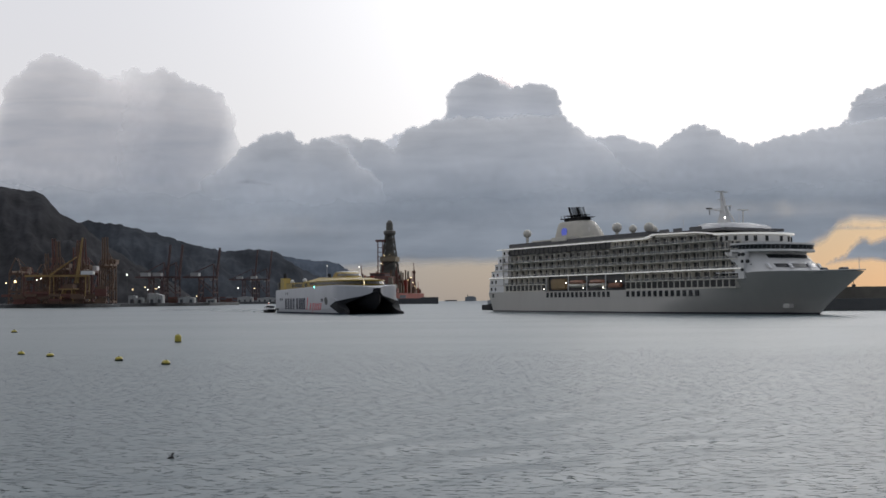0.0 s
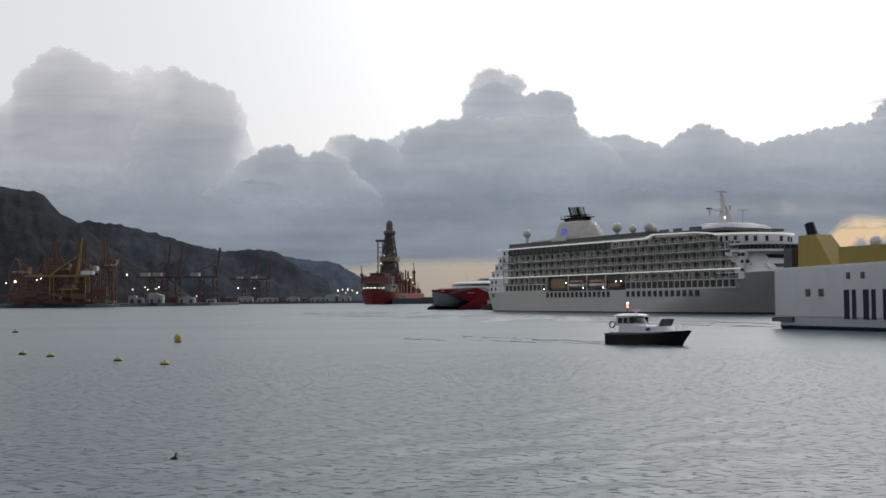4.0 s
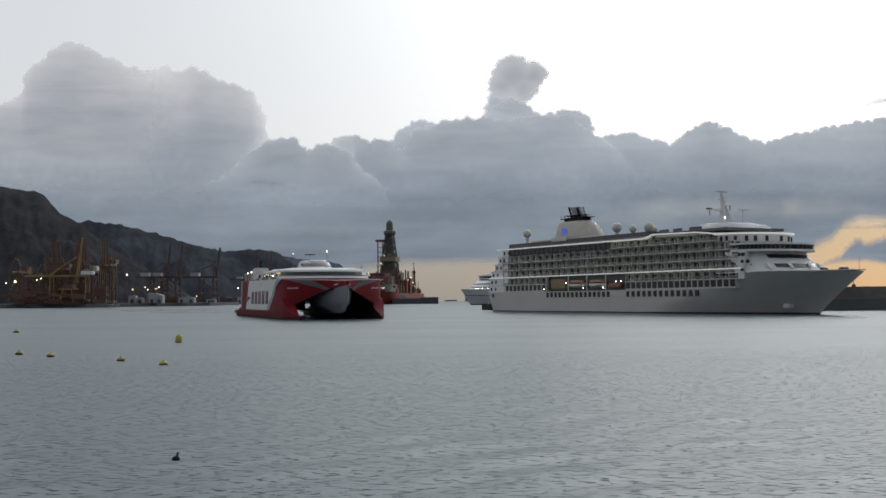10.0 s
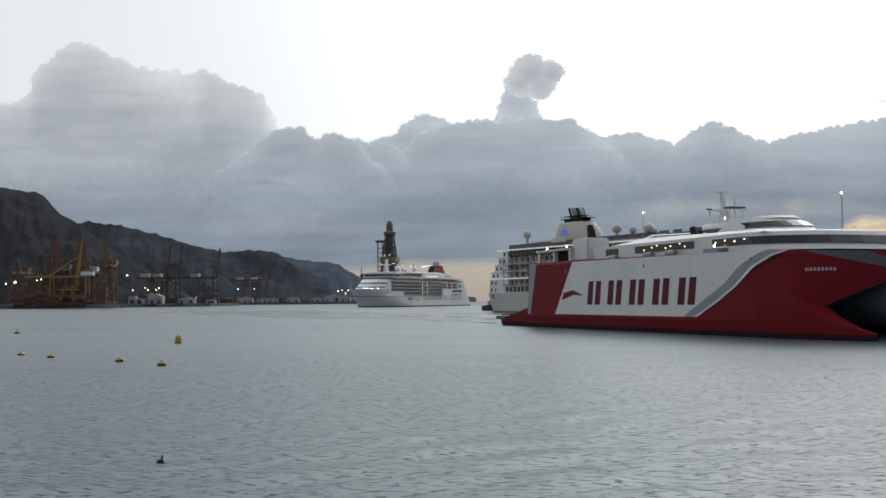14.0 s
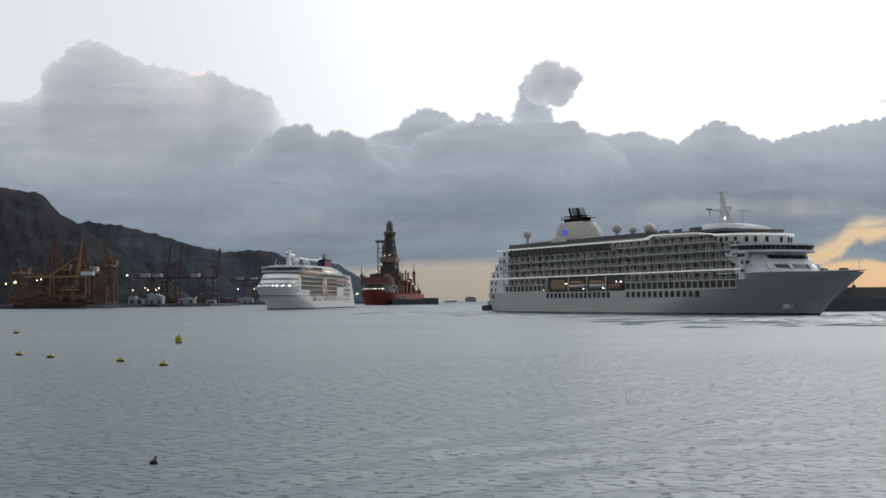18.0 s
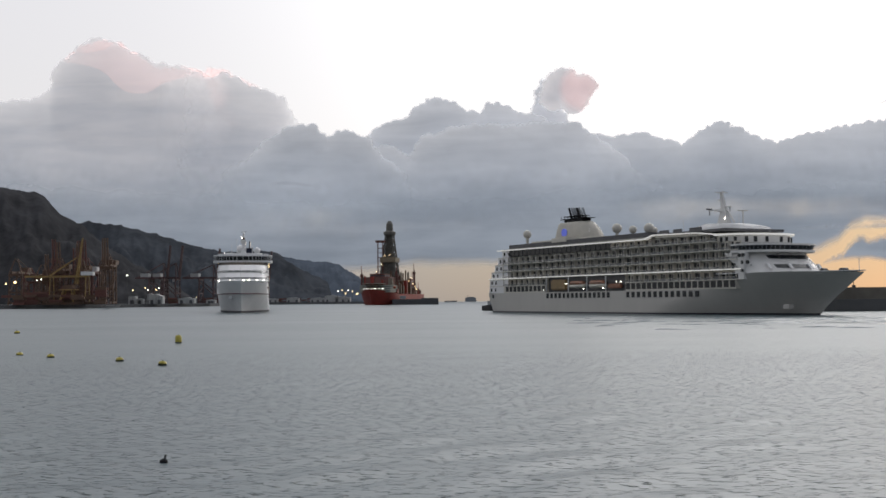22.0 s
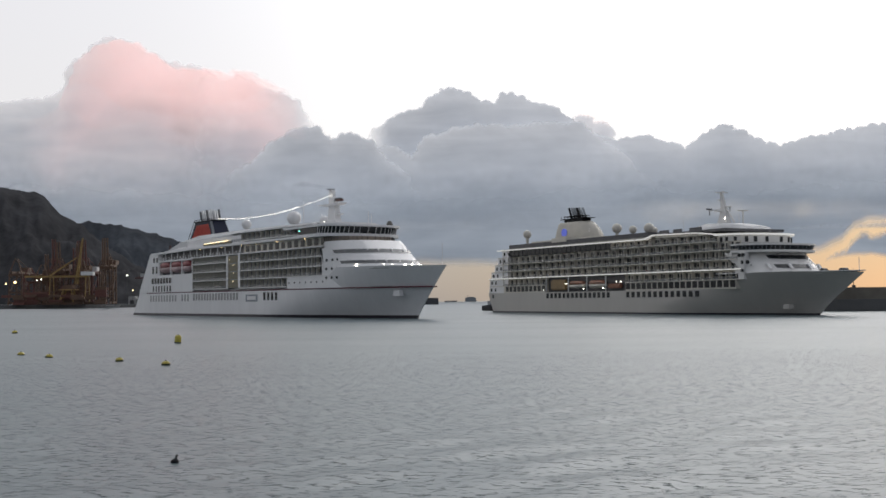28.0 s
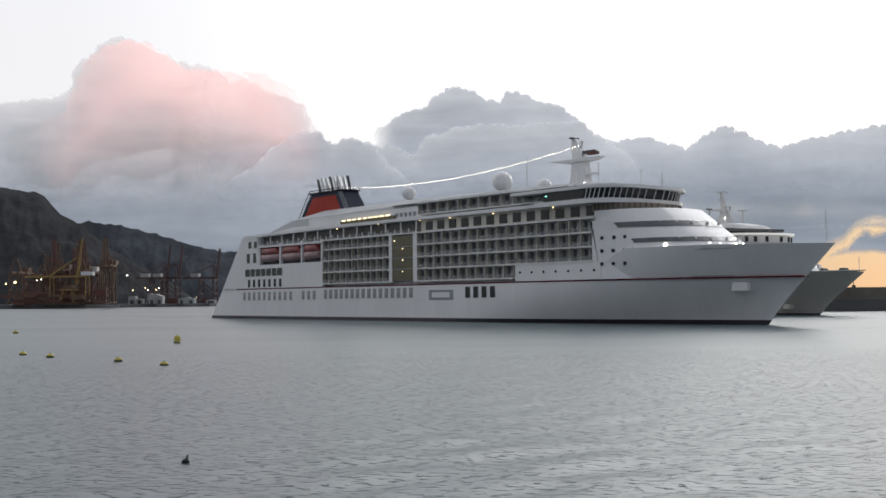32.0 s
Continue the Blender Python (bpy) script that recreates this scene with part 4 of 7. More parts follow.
# ---- drillship at anchor before the harbour mouth, with a dark barge beside it ----
def drillship():
    s = thing("drillship", "red-hulled drillship with a tall grey derrick", "ship")
    L, B = 200.0, 24.5
    bw = lambda u, z: B * (1.0 if u < 0.72 else max(0.03, 1 - ((u - 0.72) / 0.28) ** (2.2 + z * 0.05))) * (0.97 + 0.03 * min(1, z / 8))
    part("hull", hull(lambda z: 0, lambda z: L - 12 + z * 0.55, bw, [-2, 3, 8, 13, lambda u: 15 + 6 * max(0, (u - 0.75) / 0.25)]), RUST, s, smooth=40)
    part("deck_house", tier(135, 184, 22, 17, 27, 8, 3), material("pale_green_grey_cladding", (0.23, 0.24, 0.20), 0.6, vary=0.2, scale=0.1), s, "pale green-grey accommodation block")
    part("upper_house", tier(132, 174, 19, 27, 38, 6, 2), material("dull_red_house_paint", (0.20, 0.085, 0.065), 0.6, vary=0.25, scale=0.1), s, "dull red upper house")
    part("bridge_house", tier(138, 168, 11, 36, 42.5, 5, -0.5), CRANERED, s)
    part("bridge_glazing", tier(139, 168.3, 11.1, 39.0, 40.6, 5, -0.3), DARKGREY, s)
    for k in range(9):
        part("deck_cabin", box(122 + (k % 3) * 7, 128 + (k % 3) * 7, -15 + (k // 3) * 10, -7 + (k // 3) * 10, 16, 24 + 3.5 * ((k * 5) % 4), 0.3), (TAN, RUST, STEELBROWN)[k % 3], s)
    for k in range(3):
        part("window_band", tier(149, 183.6 - k * 0.85, 22.1, 18.5 + k * 2.9, 19.3 + k * 2.9, 8, 0.25), DARKGREY, s)
    part("helideck", tier(170, 200, 14, 28, 29.2, 14), TAN, s, "grey helicopter deck on struts")
    for y in (-9, 9):
        part("helideck_strut", tube((180, y * 0.8, 20), (190, y, 28.2), 0.6), DARKGREY, s)
        part("lifeboat", ball((160, y * 2.5, 24), 3.2, 2, squash=0.6), ORANGE, s)
    part("work_floor", box(82, 122, -16, 16, 16, 27), STEELBROWN, s)
    part("drill_floor", box(88, 116, -13, 13, 27.2, 33), DERRICK, s)
    # derrick: four corner legs, girts and diagonals that taper to the crown
    legs = lambda f: 11.5 * (1 - f) ** 0.85 + 4.2 * f
    H0, H1 = 33.0, 103.0
    levels = [k / 7 for k in range(8)]
    for sx in (-1, 1):
        for sy in (-1, 1):
            part("derrick_leg", tube((102 + sx * legs(0), sy * legs(0), H0), (102 + sx * legs(1), sy * legs(1), H1), 1.5, 1.1, 6), DERRICK, s)
    for a, b in zip(levels, levels[1:]):
        za, zb, ra, rb = H0 + (H1 - H0) * a, H0 + (H1 - H0) * b, legs(0) + (legs(1) - legs(0)) * a, legs(0) + (legs(1) - legs(0)) * b
        for sg in (-1, 1):
            part("derrick_girt", box(102 - rb, 102 + rb, sg * rb - 0.5, sg * rb + 0.5, zb - 0.6, zb + 0.6), DERRICK, s)
            part("derrick_girt", box(102 + sg * rb - 0.5, 102 + sg * rb + 0.5, -rb, rb, zb - 0.6, zb + 0.6), DERRICK, s)
            part("derrick_brace", tube((102 - ra, sg * ra, za), (102 + rb, sg * rb, zb), 0.6, n=5), DERRICK, s)
            part("derrick_brace", tube((102 + ra, sg * ra, za), (102 - rb, sg * rb, zb), 0.6, n=5), DERRICK, s)
            part("derrick_brace", tube((102 + sg * ra, -ra, za), (102 + sg * rb, rb, zb), 0.6, n=5), DERRICK, s)
        part("wind_wall", box(102 - rb * 0.82, 102 + rb * 0.82, -rb * 0.82, rb * 0.82, za, zb - 0.8), DERRICK, s)
    part("monkey_board", box(90, 114, -11.5, 11.5, 60, 67, 0.5), material("tan_cladding", (0.24, 0.19, 0.12), 0.6), s, "tan clad racking platform")
    part("crown_block", loft([[(102 + math.cos(a) * r, math.sin(a) * r, z) for a in [2 * math.pi * k / 12 for k in range(12)]] for r, z in ((6.5, 97), (8.8, 100), (8.8, 103.5), (5.2, 105), (4.8, 115), (2.0, 119))]), DERRICK, s)
    for sy in (-5, 5):
        part("tower_leg", tube((112, sy * 0.7 - 11, 28), (112, sy * 0.7 - 11, 90), 0.8, n=6), CRANERED, s)
    for k in range(8):
        part("tower_rung", box(111.4, 112.6, -14.5, -7.5, 34 + k * 6.5, 34.8 + k * 6.5), CRANERED, s)
    part("tower_head", box(109, 116, -17, -4, 88, 91), CRANERED, s)
    for x, y, h in ((140, 21, 24), (60, -20, 30), (165, -22, 24), (45, 21, 30)):
        part("crane_pedestal", tube((x, y, 16), (x, y, 16 + h), 2.2, 1.5), CRANERED, s)
        part("crane_cab", box(x - 2, x + 2, y - 2, y + 2, 14 + h, 18 + h, 0.3), CRANERED, s)
        part("crane_jib", tube((x, y, 18 + h), (x + 3, y, 30 + h), 0.8, 0.35, 6), CRANERED, s)
    for x, y, z in ((135, 8, 22), (70, -6, 22), (55, 4, 20), (128, -8, 24), (30, 0, 19)):
        part("deck_module", box(x - 8, x + 8, y - 7, y + 7, 16, z + 6, 0.3), STEELBROWN, s)
    rng = random.Random(4)
    # pipework, tanks and cabins piled up around the derrick
    for k in range(190):
        x, y = rng.uniform(8, 150), rng.uniform(-22, 22)
        w, d = rng.uniform(0.9, 4.0), rng.uniform(0.9, 3.6)
        h = (12 + 26 * max(0, 1 - abs(x - 95) / 85)) * rng.uniform(0.35, 1.15)
        part("deck_module", box(x - w, x + w, y - d, y + d, 15.5, 16 + h * 0.6, 0.2), rng.choice((STEELBROWN, CRANERED, RUST, CRANERED, TAN, STEELBROWN)), s)
        part("pipe_run", tube((x - 3.5, y, 16 + h * 0.6 + 0.35), (x + 3.5, y, 16 + h * 0.6 + 0.35), 0.4, n=6), rng.choice((TAN, CRANERED, RUST, DERRICK)), s)
        if k % 3 == 0:
            part("stair_tower", box(x - 0.9, x + 0.9, y - 0.9, y + 0.9, 16 + h * 0.55, 18 + h, 0.1), rng.choice((STEELBROWN, CRANERED, TAN)), s)
    for k in range(22):
        x, y = rng.uniform(10, 150), rng.choice((-21, 21, 8, -8))
        part("vent_mast", tube((x, y, 15), (x, y, rng.uniform(28, 50)), 0.6, 0.35, 6), rng.choice((DERRICK, RUST, TAN)), s)
    for k in range(60):
        x, y, z = rng.uniform(118, 178), rng.uniform(-21, 21), rng.uniform(19, 42)
        w, d, h = rng.uniform(0.6, 3.2), rng.uniform(0.6, 3.0), rng.uniform(0.8, 3.5)
        part("house_fitting", box(x - w, x + w, y - d, y + d, 27 if z > 30 else 18, z, 0.1), rng.choice((RUST, CRANERED, TAN, DERRICK, STEELBROWN, RUST)), s)
    lamp_row(s, "deck_lamp", LAMPW, [(187.5 - 0.1 * (k - 4) ** 2, -13 + k * 3.6 + (0, 0.9, -0.6)[k % 3], 22.0) for k in range(9)], 0.5)
    lamp_row(s, "derrick_lamp", LAMPY, [(112, -4, 62), (113, -9, 57), (110, -6, 69), (112, 3, 70), (118, -15, 46), (122, -21.5, 36), (126, -22.5, 24), (118, -10, 30), (60, 23, 30), (70, 23, 38), (50, 23, 26), (85, 23, 34), (40, 23, 22)], 0.6)
    return s


rig = drillship()
rig.matrix_world = pose(-53, 1652, 0, 0, 0, -103)


def barge():
    b = thing("barge", "long dark flat barge", "barge")
    part("hull", prism([(0, 0), (4, -2), (60, -2), (62, 0), (62, 9), (40, 9), (38, 7.5), (0, 7.5)], -12, 12), DARKGREY, b)
    part("bollard_house", box(10, 18, -6, 6, 8, 12, 0.3), MIDGREY, b)
    return b


b = barge()
b.matrix_world = pose(-69, 1480, 0, 0, 0, 2)


def distant_ship(x, y, size, label):
    s = thing("distant_ship", label, "ship", "ships on the horizon")
    s.location = (x, y, 0)
    part("hull", prism([(-0.5 * size, 0), (-0.47 * size, -2), (0.45 * size, -2), (0.5 * size, size * 0.11), (-0.5 * size, size * 0.09)], -6, 6), MIDGREY, s)
    part("deck_house", box(-0.46 * size, 0.44 * size, -5, 5, size * 0.09, size * 0.34, 0.4), MIDGREY, s)
    part("upper_house", box(-0.3 * size, 0.3 * size, -4, 4, size * 0.34, size * 0.40, 0.4), MIDGREY, s)
    part("funnel", box(-0.3 * size, -0.22 * size, -2, 2, size * 0.45, size * 0.52), DARKGREY, s)


distant_ship(100, 4000, 44, "pale ship on the hazy horizon")
low_boat = thing("distant_barge", "low dark vessel on the hazy horizon", "ship", "ships on the horizon")
low_boat.location = (26, 3800, 0)
part("hull", prism([(-20, -1), (20, -1), (22, 5), (-22, 4)], -5, 5), DARKGREY, low_boat)


# fittings on the breakwater
for x, y, w, h in ((150.5, 418, 2.4, 1.2), (146.0, 420, 3.2, 0.9)):
    blk = thing("bollard_block", "dark block on top of the breakwater wall", "block")
    blk.location = (x + 1.5, y + 16.5, 9.2)
    part("block", box(-w, w, -1, 1, 0, h, 0.1), DARKGREY, blk)
mole_post = thing("mole_post", "slim beacon post on the breakwater", "post")
mole_post.location = (162.0, 431, 9.2)
part("post", tube((0, 0, 0), (0, 0, 7.5), 0.14, 0.08, 8), DARKGREY, mole_post)
part("post_base", box(-0.6, 0.6, -0.6, 0.6, 0, 1.0, 0.1), DARKGREY, mole_post)


def workboat():
    s = thing("workboat", "small white workboat beside the quay", "boat")
    bw = lambda u, z: 3.2 * (0.9 if u < 0.5 else max(0.05, 0.9 - 0.9 * ((u - 0.5) / 0.5) ** 2.4))
    part("hull", hull(lambda z: 0, lambda z: 19 + 0.6 * max(0, z), bw, [-0.4, 0.8, lambda u: 2.2 + 1.2 * u * u], 20), SHED, s, smooth=40)
    part("cabin", tier(5, 13, 2.2, 2.3, 5.2, 1.5, 0.6), WHITE, s)
    part("cabin_glazing", tier(5.5, 12.9, 2.26, 3.7, 4.6, 1.5, 0.2), GLASS, s)
    part("mast", tube((8, 0, 5.2), (8, 0, 10.5), 0.14), WHITE, s)
    return s


boat = workboat()
boat.matrix_world = pose(-389, 1243, 0, 0, 0, 12)


# ---- ships: local x runs to the bow, y to port, z up from the waterline ----
def radome(ship, x, y, z, r, mat=WHITE):
    d = part("radome", ball((x, y, z), r, 3), mat, ship, "white radar dome", smooth=60)
    part("pedestal", tube((x, y, z - r - 1.6), (x, y, z - r * 0.6), r * 0.35, n=10), mat, d)


def davit_boat(ship, x, z, y, sign, length, hull_mat, top_mat, tall=1.0):
    """An enclosed lifeboat in the ship's side recess."""
    def ring(f, lo, hi, w):
        return [(x + f * length / 2, sign * y + w * math.cos(a), z + tall * ((lo + hi) / 2 + (hi - lo) / 2 * math.sin(a))) for a in [2 * math.pi * k / 10 for k in range(10)]]
    b = part("lifeboat", loft([ring(-1, 0.9, 1.5, 0.4), ring(-0.85, 0.1, 1.7, 1.3), ring(0, -0.1, 1.6, 1.7), ring(0.85, 0.2, 1.7, 1.2), ring(1, 1.0, 1.6, 0.2)]), hull_mat, ship, "white lifeboat hull", smooth=50)
    part("canopy", loft([ring(-0.9, 1.3, 1.7, 1.0), ring(-0.7, 1.2, 2.9, 1.4), ring(0.6, 1.2, 2.9, 1.5), ring(0.9, 1.3, 1.8, 0.9)]), top_mat, b, "rounded lifeboat canopy", smooth=50)


def residential_ship():
    s = thing("cruise_ship", "white residential cruise ship with balconied decks, moored", "ship", "cruise ships")
    B = 14.9
    bow = lambda z: 179 + 17.5 * (max(z, 0) / 12.8) ** 1.15

    def bw(u, z):
        aft = 0.86 + 0.14 * min(1, u / 0.06) ** 0.6
        e, w = 1.55 + 0.09 * max(z, 0), 0.63 + 0.012 * max(z, 0)
        fore = 1 if u < w else max(0.012, 1 - ((u - w) / (1 - w)) ** e)
        return B * aft * fore
    sheer = lambda u: 8.3 + 4.9 * min(1, max(0, (u - 0.80) / 0.035)) - 0.5 * max(0, (u - 0.9) / 0.1)
    part("boot_topping", hull(lambda z: 1.0, bow, lambda u, z: bw(u, z) + 0.02, [-1.5, 0.0, 0.55], 44), BOOT, s, "dark boot-topping", smooth=40)
    part("hull", hull(lambda z: 1.5 - 0.55 * min(z, 8.3), bow, bw, [0.55, 2.5, 4.5, 6.4, sheer], 60), HULLGREY, s, "pale hull plating", smooth=35)
    part("bulwark_rail", hull(lambda z: 150, lambda z: bow(13), lambda u, z: bw(0.78 + 0.22 * u, 13) * (1 if u < 0.999 else 1), [13.0, 13.25], 24), WHITE, s)
    part("fore_deck", tier(150, 190, 12, 12.2, 12.6, 26), DECK, s)
    # inner blocks behind the balconies
    part("deck_block", box(10, 160, -12.7, 14.4, 8.3, 20.0), CREAM, s)
    part("deck_block", box(10, 150, -12.7, 14.4, 20.0, 26.3), CREAM, s)
    part("promenade_wall", box(14, 47, -14.7, -12.75, 8.31, 11.0), CREAM, s)
    part("promenade_wall", box(101.5, 159, -14.7, -12.75, 8.31, 11.0), CREAM, s)
    row_of(s, "promenade_window", DOORGLASS, 17, 46, 10, 9.9, 14.7, -1, 2.2, 2.2)
    row_of(s, "promenade_window", DOORGLASS, 103, 157.5, 19, 9.9, 14.7, -1, 2.3, 2.2)
    row_of(s, "hull_window", GLASS, 49.5, 91, 15, 6.9, 14.9, -1, 1.7, 2.0)
    row_of(s, "hull_window", GLASS, 103, 140.5, 13, 6.9, 14.92, -1, 1.7, 2.0)
    row_of(s, "hull_window", GLASS, 4, 15, 5, 6.9, 14.3, -1, 1.2, 1.6)
    terraces(s, 14, 47.5, 11.35, 1, 3.05, 8, 14.9, 1.3, -1, 1)
    terraces(s, 101.5, 160.3, 11.35, 1, 3.05, 13, 14.9, 1.3, -1, 2)
    terraces(s, 13.5, 160.3, 14.6, 3, 3.05, 32, 14.9, 1.3, -1, 3)
    terraces(s, 93, 150, 23.75, 1, 2.6, 12, 14.9, 1.3, -1, 4)
    part("lit_deck_edge", box(1.5, 161.5, -15.16, -14.0, 14.28, 14.62), STRIPW, s, "white lit deck edge")
    part("upper_glass_band", box(15.5, 92.8, -14.2, -13.0, 23.8, 26.4), GLASS, s, "dark glazed upper deck")
    row_of(s, "mullion", DARKGREY, 16, 92, 24, 25.1, 14.25, -1, 0.22, 2.6)
    part("lit_deck_edge", prism([(9, 26.45), (113, 26.0), (118.5, 27.2), (140, 26.7), (150, 25.7), (150, 26.05), (140, 27.05), (118, 27.6), (112.5, 26.4), (9, 26.8)], -15.15, -13.5), STRIPW, s, "white lit deck edge")
    part("upper_side", prism([(118.5, 26.3), (149, 25.8), (149, 26.2), (118.5, 27.2)], -14.4, 14.0), CREAM, s)
    part("open_deck", box(13, 118, -14.9, 14.9, 26.62, 26.95), DECK, s)
    # lifeboat recess, its shade put in as a dark back sheet
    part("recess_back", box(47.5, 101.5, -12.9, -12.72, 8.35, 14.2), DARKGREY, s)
    part("tender", box(51, 62, -14.6, -13.0, 9.0, 13.2, 0.5), material("dull_ochre_tender", (0.26, 0.17, 0.07), 0.5), s, "ochre covered tender")
    for x in (70, 83.5):
        davit_boat(s, x, 9.6, 14.1, -1, 10.5, CREAM, DULLORANGE)
    part("rescue_boat", box(90, 98, -14.6, -13.2, 9.3, 11.0, 0.4), DULLORANGE, s)
    for x in (48, 64, 76.7, 89):
        part("davit", tube((x, -14.6, 8.4), (x + 0.6, -14.9, 14.0), 0.22, n=6), WHITE, s)
    lamp_row(s, "deck_lamp", LAMPW, [(46.5, -15.0, 9.3), (63, -15.0, 11.5), (75, -15.0, 9.3), (88, -15.0, 9.4), (96, -15.0, 11.6), (99, -15.0, 11.6)], 0.22)
    # stepped, rounded stern
    def stern_ring(x0, hw, nose, z):
        arc = [-math.pi / 2 + math.pi * i / 16 for i in range(17)]
        return [(x0 + nose - nose * math.cos(a), hw * math.copysign(abs(math.sin(a)) ** 0.5, math.sin(a)), z) for a in arc] + [(18.2, hw, z), (18.2, -hw, z)]
    for k in range(6):
        z, x0 = 8.3 + k * 3.05, (-3.0, -2.6, -1.0, 2.0, 5.0, 8.6)[k]
        part("stern_deck", loft([stern_ring(x0, 14.5, 4.5, z), stern_ring(x0 + 0.5, 14.5, 4.5, z + 2.9)]), WHITE, s, smooth=40)
        part("stern_ledge", loft([stern_ring(x0 + 0.2, 14.62, 4.5, z + 2.8), stern_ring(x0 + 0.2, 14.62, 4.5, z + 3.04)]), CREAM, s, smooth=40)
        row_of(s, "stern_window", GLASS, x0 + 6.0, x0 + 9.5, 2, z + 1.4, 14.46, -1, 1.3, 1.4)
    # front: gently curved house across the beam, bridge and stacked windows
    part("front_house", tier(158.5, 173.2, 14.7, 13.2, 16.4, 12, 3.6, n=24), OFFWHITE, s, smooth=40)
    part("front_house", tier(157.3, 169.4, 14.7, 16.4, 19.6, 12, 3.6, n=24), OFFWHITE, s, smooth=40)
    part("front_glazing", tier(164.5, 172.0, 13.4, 14.5, 15.7, 10.8, 1.34, n=24), GLASS, s, "slanted front windows")
    part("front_glazing", tier(161.5, 168.4, 13.4, 17.5, 18.7, 10.8, 1.34, n=24), GLASS, s, "slanted front windows")
    for y in (-10.5, -4, 4, 10.5):
        f = 1 - abs(y / 14.7) ** 2.67
        part("window_pier", prism([(160.9 + 11.2 * f ** 0.5, 14.3), (161.6 + 11.2 * f ** 0.5, 14.3), (160.1 + 11.2 * f ** 0.5, 15.9), (159.4 + 11.2 * f ** 0.5, 15.9)], y - 0.5, y + 0.5), WHITE, s)
    part("bridge_floor", tier(157.2, 169.7, 15.3, 19.6, 20.3, 12, n=24), OFFWHITE, s, smooth=40)
    part("bridge_glazing", tier(157.3, 168.9, 15.0, 20.3, 21.75, 11.6, -0.4, n=24), GLASS, s, "wrap-around bridge windows")
    for k in range(30):
        a = -1.52 + k * 0.1048
        y = math.copysign(abs(math.sin(a)) ** 0.75, math.sin(a))
        part("bridge_mullion", tube((157.3 + 11.7 * math.cos(a), 15.08 * y, 20.25), (157.6 + 11.75 * math.cos(a), 15.1 * y, 21.8), 0.07, n=5), MIDGREY, s)
    part("bridge_roof", tier(157.2, 170.0, 15.3, 21.75, 22.3, 12.2, n=24), OFFWHITE, s, smooth=40)
    part("top_house", tier(148.6, 160.4, 13.6, 22.3, 25.4, 11.5, n=24), OFFWHITE, s, smooth=40)
    for a in (-1.35, -1.18, -0.92, -0.62, -0.40, -0.12, 0.15, 0.45, 0.80, 1.15):
        y = 13.62 * math.copysign(abs(math.sin(a)) ** 0.75, math.sin(a))
        x = 148.9 + 11.5 * math.cos(a)
        part("top_window", box(x - 0.5, x + 0.16, y - 0.55, y + 0.55, 23.2, 24.9), DOORGLASS, s)
    part("top_rail", tier(148.9, 161.2, 14.5, 22.3, 23.0, 12, n=24), CLEARRAIL, s)
    part("top_roof", tier(149, 161.3, 14.9, 25.4, 25.95, 12, n=24), STRIPW, s, "white lit roof edge", smooth=40)
    row_of(s, "porthole", GLASS, 161.0, 162.6, 2, 18.7, 14.95, -1, 1.2, 1.2, 0.3, True)
    row_of(s, "porthole", GLASS, 162.2, 164.4, 2, 16.5, 14.75, -1, 1.2, 1.2, 0.3, True)
    row_of(s, "porthole", GLASS, 162.4, 165, 1, 13.9, 14.9, -1, 1.0, 1.0, 0.5, True)
    part("fore_plate", box(160.32, 163.0, -14.92, -12.7, 11.2, 19.6), OFFWHITE, s)
    # upper works
    part("sun_deck_screen", box(16, 113, -13.0, 13.0, 26.96, 28.8), DARKGREY, s, "dark glazed sun-deck screen")
    part("bar_roof", box(50, 61, -13.3, -5, 28.2, 29.9, 0.2), CREAM, s)
    part("funnel_base", box(24, 72, -7, 7, 29, 30.0, 0.4), CREAM, s)
    def casing(x0, x1, w, z):
        return [(x0, -w * 0.8, z), (x0 + 2.5, -w, z), (x1 - 5, -w, z), (x1 - 1.5, -w * 0.75, z), (x1, 0, z), (x1 - 1.5, w * 0.75, z), (x1 - 5, w, z), (x0 + 2.5, w, z), (x0, w * 0.8, z)]
    part("funnel", loft([casing(38, 65, 4.7, 29.0), casing(38.4, 64, 4.6, 31.5), casing(39, 62, 4.2, 34.0), casing(39.8, 59.5, 3.8, 36.2), casing(40.4, 58, 3.5, 36.9)]), PALEWALL, s, "pale funnel casing", smooth=50)
    part("emblem", tube((46.4, -4.75, 32.4), (46.4, -4.0, 32.5), 1.9, n=16), LAMPB, s, "blue lit emblem on the funnel")
    part("funnel_cap", box(43, 56, -2.6, 2.6, 36.9, 38.2, 0.4), BLACK, s, "black funnel cap")
    part("cap_platform", box(41, 58, -2.9, 2.9, 38.2, 38.45), BLACK, s)
    part("cap_platform", box(43, 55, -2.4, 2.4, 39.3, 39.5), BLACK, s)
    for x in (41.5, 44, 46.5, 49, 51.5, 54, 57):
        part("cap_rail_post", tube((x, -2.8, 38.4), (x, -2.8, 39.6), 0.12, n=5), BLACK, s)
    for k in range(5):
        for y in (-0.9, 0.9):
            part("exhaust_pipe", tube((47.2 + k * 1.9, y, 37.5), (44.6 + k * 1.9, y, 43.0 - 0.1 * k), 0.44, 0.42), BLACK if (k + (y > 0)) % 3 == 0 else MIDGREY, s)
    for x, y, z, r in ((18, -5, 33.6, 1.8), (82, -4, 32.3, 1.9), (92, -4, 31.2, 1.5), (103, -5, 31.0, 1.9), (97, 2, 30.8, 1.3)):
        radome(s, x, y, z, r, CREAM)
        part("dome_post", tube((x, y, 28), (x, y, z - 1), 0.5, n=6), CREAM, s)
